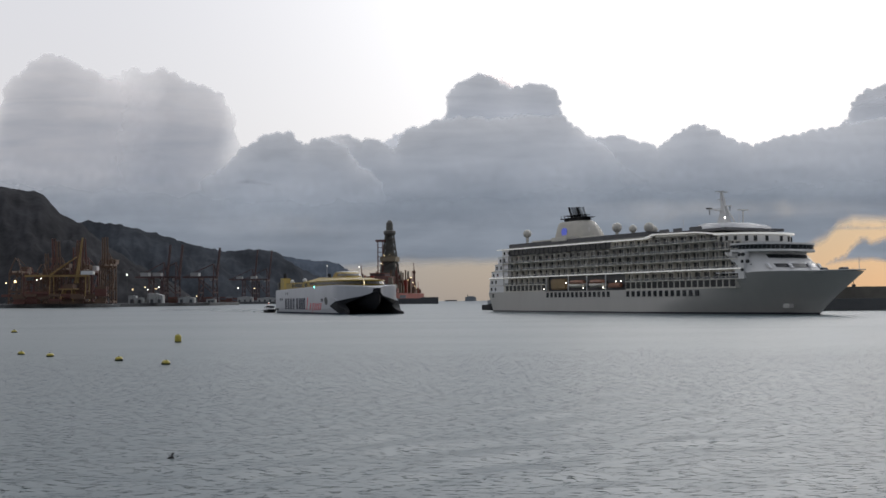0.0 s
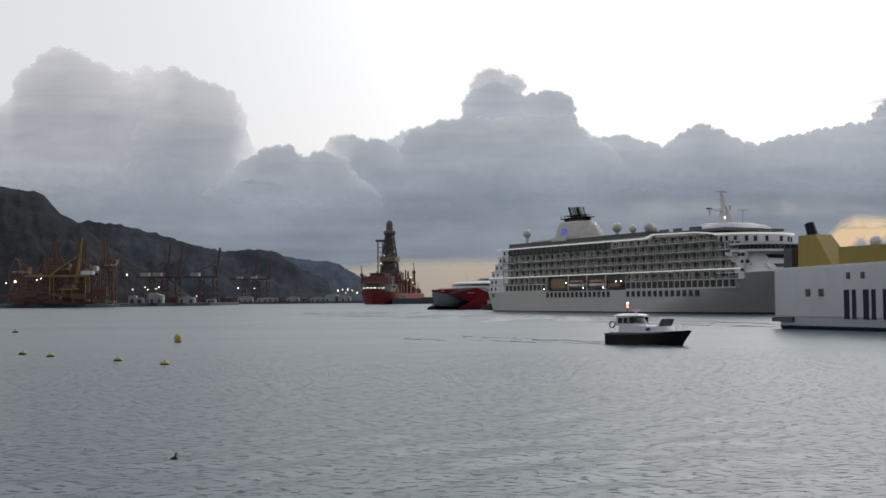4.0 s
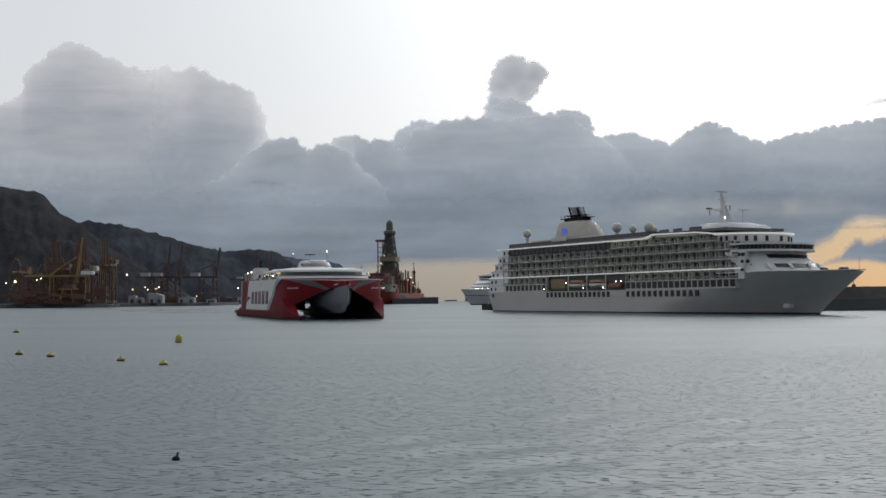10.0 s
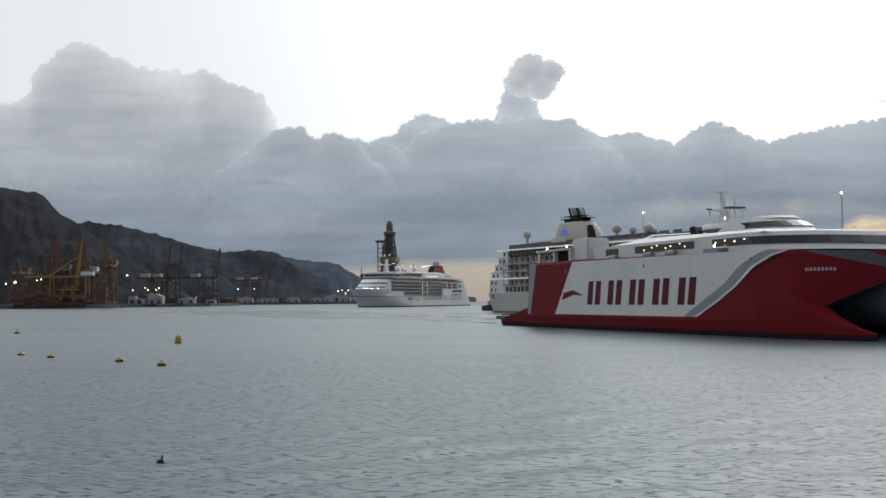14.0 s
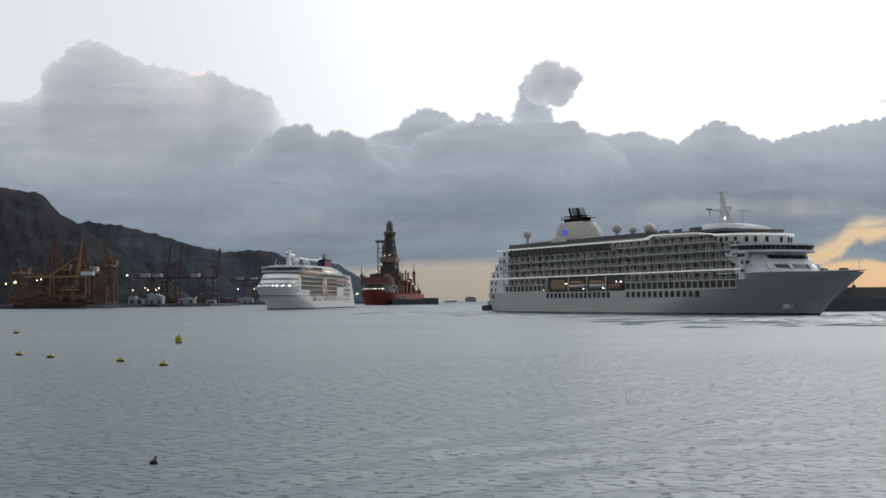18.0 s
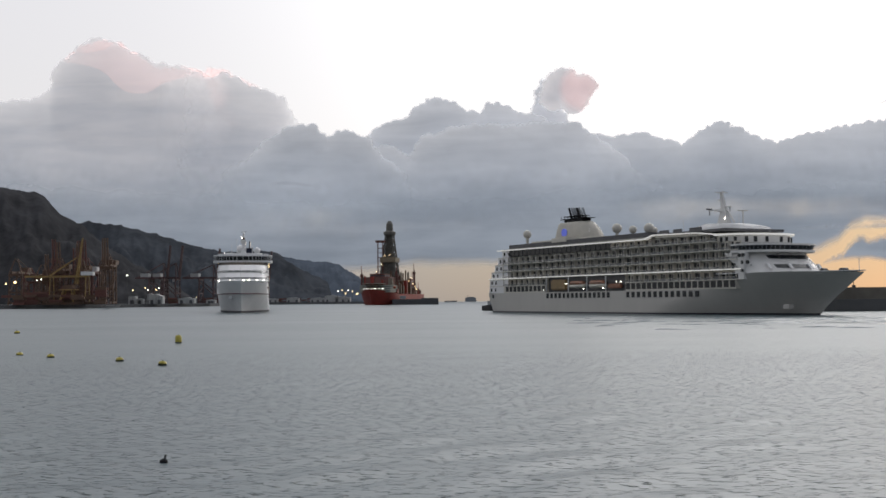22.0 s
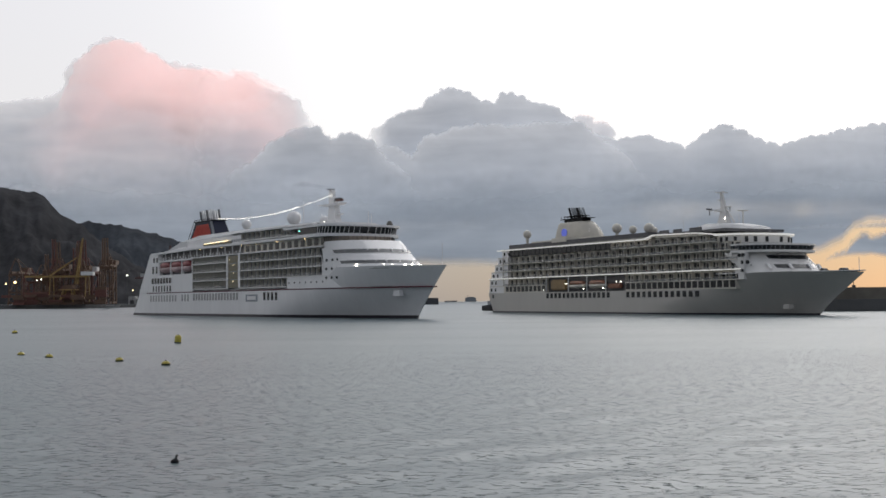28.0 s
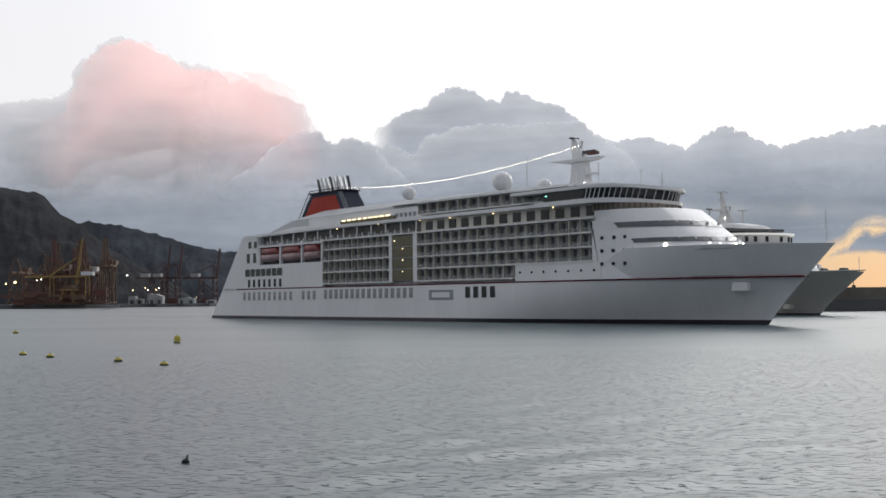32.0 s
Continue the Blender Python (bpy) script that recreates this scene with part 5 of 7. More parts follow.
    part("forward_screen", box(118, 152, -12.6, 12.6, 27.0, 27.9), DARKGREY, s, "dark low deck screen")
    part("observation_house", loft([[(128, -9, 27.4), (152, -9, 27.4), (152, 9, 27.4), (128, 9, 27.4)], [(130.5, -7.5, 29.2), (150, -7.5, 29.0), (150, 7.5, 29.0), (130.5, 7.5, 29.2)], [(133.5, -5, 30.5), (144, -5, 30.2), (144, 5, 30.2), (133.5, 5, 30.5)]]), GREYROOF, s, "low grey observation house", smooth=50)
    for x0, x1 in ((119, 124), (126.5, 131), (135, 141)):
        part("sun_screen", box(x0, x1, -13.0, -12.7, 27.3, 28.9), DARKGREY, s)
    part("mast", loft([[(135.0, -1.1, 30.3), (139.9, -1.1, 30.3), (139.9, 1.1, 30.3), (135.0, 1.1, 30.3)], [(136.0, -0.7, 33.5), (139.2, -0.7, 33.5), (139.2, 0.7, 33.5), (136.0, 0.7, 33.5)], [(136.4, -0.5, 36.5), (138.2, -0.5, 36.5), (138.2, 0.5, 36.5), (136.4, 0.5, 36.5)], [(135.9, -0.28, 41.2), (136.8, -0.28, 41.2), (136.8, 0.28, 41.2), (135.9, 0.28, 41.2)]]), OFFWHITE, s)
    part("mast_stay", tube((142.5, 0, 30.6), (138.0, 0, 36.4), 0.3, n=6), OFFWHITE, s)
    part("aft_post", tube((145.5, 1, 30.0), (145.5, 1, 34.4), 0.25, n=6), OFFWHITE, s)
    part("post_yard", box(144.6, 146.4, -0.6, 2.6, 34.2, 34.5), OFFWHITE, s)
    for x, z in ((130.2, 33.8), (140.4, 34.4)):
        part("pendant", tube((x, 0, z), (x, 0, z + 1.5), 0.22, n=6), MIDGREY, s)
    part("antenna_arm", box(137.4, 141.0, -0.2, 0.2, 35.9, 36.2), OFFWHITE, s)
    for z, w in ((34.6, 3.0), (38.4, 1.4), (41.0, 2.4)):
        part("yard", box(136.0, 136.8, -w, w, z, z + 0.25), OFFWHITE, s)
    part("top_yard", box(134.6, 137.6, -0.2, 0.2, 41.2, 41.45), OFFWHITE, s)
    part("radar_arm", box(130, 137, -0.2, 0.2, 35.3, 35.6), WHITE, s)
    part("radar_scanner", box(129.8, 130.3, -1.2, 1.2, 35.7, 36.2), DARKGREY, s)
    part("mast_lamp", ball((138.9, -0.9, 32.2), 0.26, 2), LAMPW, s)
    for x, h in ((148, 33), (162, 27), (62, 33.6), (120, 33)):
        part("whip_aerial", tube((x, -3, 26), (x, -3, h), 0.09, n=5), WHITE, s)
    # bow gear
    part("jackstaff", tube((194.5, 0, 12.8), (194.5, 0, 17), 0.1, n=6), WHITE, s)
    for x, y in ((183, -2), (186, 2.5), (189, 0)):
        part("winch", tube((x, y - 1, 13.4), (x, y + 1, 13.4), 0.7, n=10), DARKGREY, s)
    part("anchor_pocket", prism([(171.4, 2.0), (174.2, 2.0), (174.0, 3.3), (171.6, 3.3)], -7.4, -5.6), HULLGREY, s)
    return s


def string_lights(ship, a, b, sag, count):
    """A line of lamps hung between two points."""
    me = mesh_of("string_lamp", ball((0, 0, 0), 0.11, 1), LAMPW)
    pts = [Vector(a).lerp(Vector(b), k / count) - Vector((0, 0, 4 * sag * (k / count) * (1 - k / count))) for k in range(count + 1)]
    for p in pts:
        again("string_lamp", me, ship, *p)
    bm = bmesh.new()
    for p, q in zip(pts, pts[1:]):
        tube(p, q, 0.06, n=4, bm=bm)
    part("light_cable", bm, DARKGREY, ship)


PORT = mesh_of("porthole", tube((0, -0.08, 0), (0, 0.08, 0), 0.42, n=12), GLASS)


def white_cruise_ship():
    s = thing("cruise_ship", "white cruise ship with navy and red funnel, under way", "ship", "cruise ships")
    B = 13.35
    bow = lambda z: 210 + 15.0 * (max(z, 0) / 15.8) ** 1.1
    stern = lambda z: 1.0 + 0.85 * max(z, 0)

    def bw(u, z):
        e, w = 1.5 + 0.16 * max(z, 0), 0.61 + 0.0095 * min(max(z, 0), 9.5)
        fore = 1 if u < w else max(0.012, 1 - ((u - w) / (1 - w)) ** e)
        return B * (0.94 + 0.06 * min(1, u / 0.08)) * fore
    sheer = lambda u: 9.6 + 6.3 * min(1, max(0, (u - 0.775) / 0.03)) - 0.3 * max(0, (u - 0.9) / 0.1)
    part("boot_topping", hull(stern, bow, lambda u, z: bw(u, z) + 0.02, [-1.5, 0.0, 0.95], 44), BOOT, s, "dark red boot-topping", smooth=40)
    part("hull", hull(stern, bow, bw, [0.95, 3, 6, 9.0, sheer], 64), WHITE, s, "white hull plating", smooth=35)
    for sg in (-1, 1):
        part("red_stripe", box(20, 165, *sorted((sg * 13.3, sg * 13.42)), 9.28, 9.6), MAROON, s, "dark red hull stripe")
    part("bow_stripe", hull(lambda z: 160, lambda z: bow(9.4), lambda u, z: bw((158 + u * (bow(9.4) - 160)) / bow(9.4), 9.4) + 0.06, [9.25, 9.6], 30), MAROON, s, "dark stripe round the bow")
    part("fore_deck", tier(175, 215, 12, 15.0, 15.4, 24), DECK, s)
    part("name_bar", hull(lambda z: 198.5, lambda z: 206.5, lambda u, z: bw((198.5 + 8 * u - stern(z)) / (bow(z) - stern(z)), z) + 0.07, [9.2, 9.9], 8), material("pale_grey_name", (0.5, 0.5, 0.5), 0.5), s, "grey illegible name on the bow")
    for sg in (-1, 1):
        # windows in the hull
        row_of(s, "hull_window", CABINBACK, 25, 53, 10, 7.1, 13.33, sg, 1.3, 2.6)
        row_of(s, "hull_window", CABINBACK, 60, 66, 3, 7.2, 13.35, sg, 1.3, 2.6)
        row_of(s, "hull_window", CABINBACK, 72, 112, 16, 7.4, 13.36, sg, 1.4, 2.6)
        row_of(s, "hull_window", GLASS, 134.5, 143.5, 4, 7.3, 13.36, sg, 1.6, 2.7)
        part("tender_port", box(119.5, 129.0, *sorted((sg * 13.2, sg * 13.45)), 5.5, 8.0), MIDGREY, s, "grey shell door frame")
        part("tender_door", box(120.8, 127.6, *sorted((sg * 13.3, sg * 13.5)), 6.1, 7.4), WHITE, s)
        # balcony blocks, cabin walls in the colour that holds their shade
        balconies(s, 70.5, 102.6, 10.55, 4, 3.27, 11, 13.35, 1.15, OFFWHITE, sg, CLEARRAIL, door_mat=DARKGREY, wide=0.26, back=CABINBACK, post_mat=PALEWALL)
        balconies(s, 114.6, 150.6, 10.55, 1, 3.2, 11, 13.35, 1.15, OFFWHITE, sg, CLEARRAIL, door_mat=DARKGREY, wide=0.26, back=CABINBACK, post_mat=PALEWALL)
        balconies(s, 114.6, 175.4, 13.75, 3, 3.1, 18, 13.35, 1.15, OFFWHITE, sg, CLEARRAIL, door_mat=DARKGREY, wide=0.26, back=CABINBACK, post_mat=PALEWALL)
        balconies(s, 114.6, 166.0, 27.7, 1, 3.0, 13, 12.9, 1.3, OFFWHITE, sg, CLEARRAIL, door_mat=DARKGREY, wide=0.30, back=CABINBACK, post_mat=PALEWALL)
        part("atrium_glass", box(103.9, 113.0, *sorted((sg * 13.0, sg * 13.3)), 10.6, 22.4), BROWNGLASS, s, "brown tinted full-height glazing")
        for k in range(1, 4):
            part("atrium_transom", box(103.9, 113.0, *sorted((sg * 13.3, sg * 13.36)), 10.6 + k * 2.95, 10.75 + k * 2.95), MIDGREY, s)
        lamp_row(s, "atrium_lamp", STRIPY, [(108.5, sg * 13.35, 13 + k * 3.0) for k in range(3)] + [(105, sg * 13.35, 21.2)], 0.18)
        for x0, x1 in ((102.6, 103.9), (113.0, 114.6)):
            part("pilaster", box(x0, x1, *sorted((sg * 12.5, sg * 13.42)), 10.2, 23.2), WHITE, s)
        part("side_plating", prism([(151.4, 9.6), (178, 9.6), (178, 13.4), (151.4, 13.4)], *sorted((sg * 11.6, sg * 13.32))), WHITE, s)
        row_of(s, "porthole", GLASS, 153, 176, 7, 11.6, 13.33, sg, 0.6, 0.6, 0.1, True)
        # aft: gallery, recess with lifeboats
        part("aft_plating", prism([(10.5, 9.6), (70.4, 9.6), (70.4, 16.9), (34, 16.9), (33, 26.2), (23.5, 25.8)], *sorted((sg * 12.2, sg * 13.33))), WHITE, s)
        row_of(s, "aft_window", DOORGLASS, 28, 47, 7, 11.2, 13.35, sg, 1.2, 2.4)
        part("aft_gallery", box(25.5, 48.5, *sorted((sg * 13.0, sg * 13.36)), 13.4, 15.7), DOORGLASS, s)
        row_of(s, "gallery_post", WHITE, 25.6, 48.4, 8, 14.55, 13.4, sg, 0.3, 2.4)
        row_of(s, "aft_window", DOORGLASS, 27.5, 31.5, 2, 19.2, 13.35, sg, 1.6, 3.0)
        row_of(s, "aft_window", DOORGLASS, 28.5, 32, 2, 23.4, 13.35, sg, 1.6, 2.0)
        # dark sheet paints the shade of the recess behind the boats
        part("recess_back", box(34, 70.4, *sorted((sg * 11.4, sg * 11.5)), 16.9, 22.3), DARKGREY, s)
        part("recess_floor", box(34, 70.4, *sorted((sg * 10.6, sg * 12.3)), 16.6, 16.88), DECK, s)
        for x in (40.5, 53, 64):
            davit_boat(s, x, 17.7, 12.3, sg, 11.4 if x < 60 else 8.6, BOATPINK, BOATRED, 1.6)
        for x in (34.2, 46.8, 59, 69.8):
            part("davit", box(x - 0.35, x + 0.35, *sorted((sg * 12.4, sg * 13.3)), 16.9, 23.4), WHITE, s)
        part("deck_edge", box(33, 70.4, *sorted((sg * 11.4, sg * 13.45)), 22.3, 22.9), WHITE, s)
        # the gallery's shade is put into its back wall's colour
        part("open_gallery_back", box(34, 114.6, *sorted((sg * 11.4, sg * 11.5)), 22.95, 26.2), SHADEWALL, s, "gallery wall coloured brown-grey for its shade")
        row_of(s, "gallery_rail_post", WHITE, 33.2, 114, 28, 23.6, 13.2, sg, 0.12, 1.3)
        part("gallery_rail", box(33, 114.6, *sorted((sg * 13.15, sg * 13.25)), 23.0, 23.75), CLEARRAIL, s)
        row_of(s, "gallery_post", WHITE, 34, 114, 13, 24.9, 13.0, sg, 0.35, 4.0)
        part("deck_edge", prism([(25, 25.6), (72, 26.2), (175, 26.2), (175, 27.0), (72, 27.0), (25, 26.4)], *sorted((sg * 11, sg * 13.5))), WHITE, s)
        part("lounge_wall", box(114.6, 176, *sorted((sg * 11.6, sg * 11.9)), 23.1, 26.2), CREAM, s)
        row_of(s, "lounge_window", GLASS, 118, 174, 13, 24.6, 11.95, sg, 2.6, 2.2)
        part("deck_edge", box(70.4, 176, *sorted((sg * 11.4, sg * 13.5)), 22.75, 23.1), WHITE, s)
        part("deck_edge", box(114.6, 168, *sorted((sg * 10.9, sg * 13.1)), 30.4, 30.9), WHITE, s)
        lamp_row(s, "deck_lamp", LAMPY, [(x, sg * 13.4, 25.9) for x in (78, 98, 116, 128, 144, 164)], 0.16)
        for k in range(9):
            part("terrace_lamp", box(78 + k * 2.6, 79.7 + k * 2.6, *sorted((sg * 11.62, sg * 11.74)), 28.05 + 0.03 * k, 28.3 + 0.03 * k), STRIPY, s, "warm terrace lamp")
        for k in range(5):
            part("notice_bar", box(103 + k * 1.9, 104.1 + k * 1.9, *sorted((sg * 11.3, sg * 11.42)), 27.6, 28.7), PALEGREY, s)
        lamp_row(s, "gallery_lamp", STRIPY, [(36 + 3.2 * k + 0.8 * (k % 3), sg * 11.2, 23.9 + 0.25 * (k % 2)) for k in range(7)], 0.16)
    part("deck_block", box(60, 175.5, -11.3, 11.4, 9.6, 30.0), WHITE, s)
    part("aft_block", prism([(14, 9.6), (34, 9.6), (34, 26.3), (27, 26)], -12.1, 12.1), WHITE, s)
    part("aft_block", prism([(34.01, 9.6), (70, 9.6), (70, 28), (50, 28), (34.01, 26.6)], -10.5, 10.5), WHITE, s)
    for k, (z, x0) in enumerate(((12.5, 12), (15.8, 15), (19, 18), (22.3, 21))):
        part("stern_gallery", box(x0 - 0.4, x0 + 1.4, -11.5, 11.5, z, z + 2.0), DOORGLASS, s)
    # raised and sloping roof amidships
    part("pool_roof", loft([[(35, -10.5, 26.9), (114.5, -10.5, 26.9), (114.5, 10.5, 26.9), (35, 10.5, 26.9)], [(48, -9.6, 30.2), (114.4, -9.6, 31.2), (114.4, 9.6, 31.2), (48, 9.6, 30.2)], [(60, -6, 32.6), (114.3, -6, 32.6), (114.3, 6, 32.6), (60, 6, 32.6)]]), GREYROOF, s, smooth=25)
    part("awning_strip", box(77, 103, -11.6, -9.8, 27.3, 28.3), BROWNGLASS, s, "lit pool-deck terrace")
    part("upper_roof", loft([[(100, -11, 30.9), (168, -12, 30.9), (168, 12, 30.9), (100, 11, 30.9)], [(104, -8, 32.4), (164, -8.5, 31.6), (164, 8.5, 31.6), (104, 8, 32.4)]]), GREYROOF, s)
    # front: plated shoulder, sloping tiers, bridge with wings
    part("shoulder", tier(175.5, 193, 13.3, 9.6, 22.2, 15, 3), WHITE, s, smooth=40)
    part("front_slope", tier(175.6, 203.5, 12.6, 15.2, 24.4, 15, 12.5, n=24), WHITE, s, "smooth sloping front of the deck-house", smooth=40)
    part("front_glazing", tier(186.5, 201.2, 12.66, 17.0, 17.9, 14.3, 1.25, n=24), GREYDOOR, s, "sloping front window band")
    part("front_glazing", tier(182.2, 196.6, 12.66, 20.4, 21.5, 14.1, 1.5, n=24), GREYDOOR, s, "sloping front window band")
    for z, f in ((17.45, 200.6), (20.95, 195.8)):
        for k in range(9):
            a = -1.1 + k * 0.275
            y = 12.2 * math.copysign(abs(math.sin(a)) ** 0.75, math.sin(a))
            part("window_bar", box(f - 14.6 + 14.75 * math.cos(a) - 0.4, f - 14.6 + 14.75 * math.cos(a) + 0.12, y - 0.12, y + 0.12, z - 0.45, z + 0.45), WHITE, s)
    part("lounge_front", tier(174.9, 184, 12.5, 24.4, 26.0, 9), TAN, s, "shaded lounge front")
    for k in range(26):
        a = -1.5 + k * 0.12
        part("lounge_post", tube((175 + 9.1 * math.cos(a), 12.6 * math.copysign(abs(math.sin(a)) ** 0.75, math.sin(a)), 24.4), (175 + 9.1 * math.cos(a), 12.6 * math.copysign(abs(math.sin(a)) ** 0.75, math.sin(a)), 26.0), 0.14, n=5), DARKGREY, s)
    part("bridge_floor", tier(160, 182.5, 15.4, 26.0, 27.0, 8), WHITE, s, smooth=40)
    part("bridge_glazing", tier(162, 181.3, 14.6, 27.0, 29.2, 7.5, -0.9), GLASS, s, "wrap-around bridge windows")
    for k in range(25):
        a = -1.45 + k * 0.121
        part("bridge_mullion", tube((173.9 + 7.55 * math.cos(a), 14.72 * math.copysign(abs(math.sin(a)) ** 0.75, math.sin(a)), 27.0), (174.7 + 7.65 * math.cos(a), 14.78 * math.copysign(abs(math.sin(a)) ** 0.75, math.sin(a)), 29.3), 0.12, n=5), WHITE, s)
    part("bridge_roof", tier(152, 183.5, 15.2, 29.2, 29.9, 8), WHITE, s, smooth=40)
    part("bridge_top", tier(152, 176, 10, 29.9, 31.0, 6), WHITE, s, smooth=40)
    for sg in (-1, 1):
        part("wing_lamp", ball((163, sg * 14.7, 28.4), 0.13, 2), LAMPG if sg < 0 else LAMPR, s)
        for z, xs in ((18.4, (178.2, 181.2, 184.2)), (15.6, (178.2, 181, 183.8, 186.4)), (12.8, (178.2, 181.2, 184.2))):
            for x in xs:
                nose = 178.0 - 3.0 * (z - 9.6) / 12.6
                y = max(13.3 * (1 - max(0.0, (x - nose) / 15.0) ** 2) ** 0.375, 12.6 if z > 15.2 else bw((x - stern(z)) / (bow(z) - stern(z)), z))
                again("porthole", PORT, s, x, sg * (y + 0.02), z, -sg * min(0.9, 0.05 * max(0, x - nose)))
    lamp_row(s, "foredeck_lamp", LAMPW, [(194, -11.6, 16.3), (200.5, -5.8, 16.3), (201.2, -3.4, 16.3), (202, 1, 16.3), (202, 3.6, 16.3), (200, 7.5, 16.3), (196, 11, 16.3)], 0.42, "glaring white foredeck lamp")
    # funnel
    f = part("funnel", loft([[(43, -3.5, 31.0), (70, -3.5, 31.0), (70, 3.5, 31.0), (43, 3.5, 31.0)], [(48, -2.7, 38.6), (65.5, -2.7, 38.6), (65.5, 2.7, 38.6), (48, 2.7, 38.6)]]), NAVY, s, "navy funnel casing")
    for sg in (-1, 1):
        bm = bmesh.new()
        bm.faces.new([bm.verts.new(p) for p in ((45.2, sg * 3.47, 31.5), (66.3, sg * 3.47, 31.5), (61.6, sg * 2.84, 37.5), (49.2, sg * 2.84, 37.5))])
        bmesh.ops.solidify(bm, geom=bm.faces[:], thickness=0.2 * sg)
        part("red_panel", bm, RED, f, "red funnel panel")
        for k in range(7):
            part("stay_bar", tube((42.6 + k * 0.1, sg * (3.9 - 0.9 * k), 31.2), (47.2 + k * 0.1, sg * (3.1 - 0.72 * k), 39.2), 0.13, n=5), MIDGREY if k % 2 else NAVY, f)
        for k in range(6):
            part("grille_bar", tube((68.2 + k * 0.4, sg * 3.6, 31.4), (63.2 + k * 0.4, sg * 2.85, 38.4), 0.1, n=5), MIDGREY, f)
        part("rim_rail", tube((47.4, sg * 3.1, 39.6), (66, sg * 3.1, 39.6), 0.12, n=5), NAVY, f)
        for k in range(8):
            part("rim_post", tube((47.6 + k * 2.6, sg * 3.1, 38.6), (47.6 + k * 2.6, sg * 3.1, 39.6), 0.1, n=5), NAVY, f)
    for k in range(6):
        for y in (-1.4, 1.4):
            part("exhaust_pipe", tube((52.2 + k * 2.2 + 0.4 * y, y, 38.4), (50.4 + k * 2.2 + 0.4 * y, y, 43.2 + 0.3 * (k % 2)), 0.48, 0.44), CHROME if (k + (y > 0)) % 3 else DARKGREY, f)
    part("exhaust_frame", box(47.4, 66, -3.2, 3.2, 38.6, 39.0), BLACK, f)
    radome(s, 135, -2, 35.0, 2.55)
    radome(s, 98, -3, 35.0, 1.9)
    radome(s, 141, 7, 34.0, 1.8)
    # mast
    part("mast", loft([[(156, -1.6, 30.5), (164, -1.8, 30.5), (164, 1.8, 30.5), (156, 1.8, 30.5)], [(157.6, -1.2, 33), (162.6, -1.2, 33), (162.6, 1.2, 33), (157.6, 1.2, 33)], [(158.2, -1.0, 38), (161.8, -1.0, 38), (161.8, 1.0, 38), (158.2, 1.0, 38)], [(157.4, -0.4, 43.2), (158.8, -0.4, 43.2), (158.8, 0.4, 43.2), (157.4, 0.4, 43.2)]]), WHITE, s)
    part("radar_platform", prism([(150.5, 38.3), (166.5, 38.3), (164.5, 37.6), (156.0, 37.4)], -1.4, 1.4), WHITE, s)
    part("lamp_rack", box(162.4, 165.4, -0.7, 0.7, 38.9, 39.6, 0.1), CRANERED, s, "red lamp rack on the mast")
    part("side_bracket", box(161.5, 165.5, -0.5, 0.5, 34.2, 34.7), WHITE, s)
    part("radar_scanner", box(161, 164.6, -0.4, 0.4, 39.4, 40.0), DARKGREY, s)
    part("radar_scanner", box(157.6, 158.4, -1.3, 1.3, 43.2, 43.5), DARKGREY, s)
    part("top_bracket", tube((159.5, 0, 39.5), (160.6, 0, 42.6), 0.35, n=6), WHITE, s)
    for x, y, h in ((146, -4, 40), (171, -6, 36), (174, 5, 35), (166, -8, 34), (184, 0, 33)):
        part("whip_aerial", tube((x, y, 30), (x, y, h), 0.13, n=5), WHITE, s)
    lamp_row(s, "roof_lamp", LAMPW, [(163, -8.6, 31.3), (170, -9.5, 31.2)], 0.13)
    part("jackstaff", tube((223, 0, 15.6), (223, 0, 22), 0.1, n=5), WHITE, s)
    part("anchor_pocket", prism([(205.6, 6.8), (209.4, 6.8), (209.1, 8.4), (205.9, 8.4)], -5.9, -4.6), WHITE, s)
    string_lights(s, (65.5, -1, 39.4), (160.5, -1.2, 41.2), 2.6, 96)
    return s


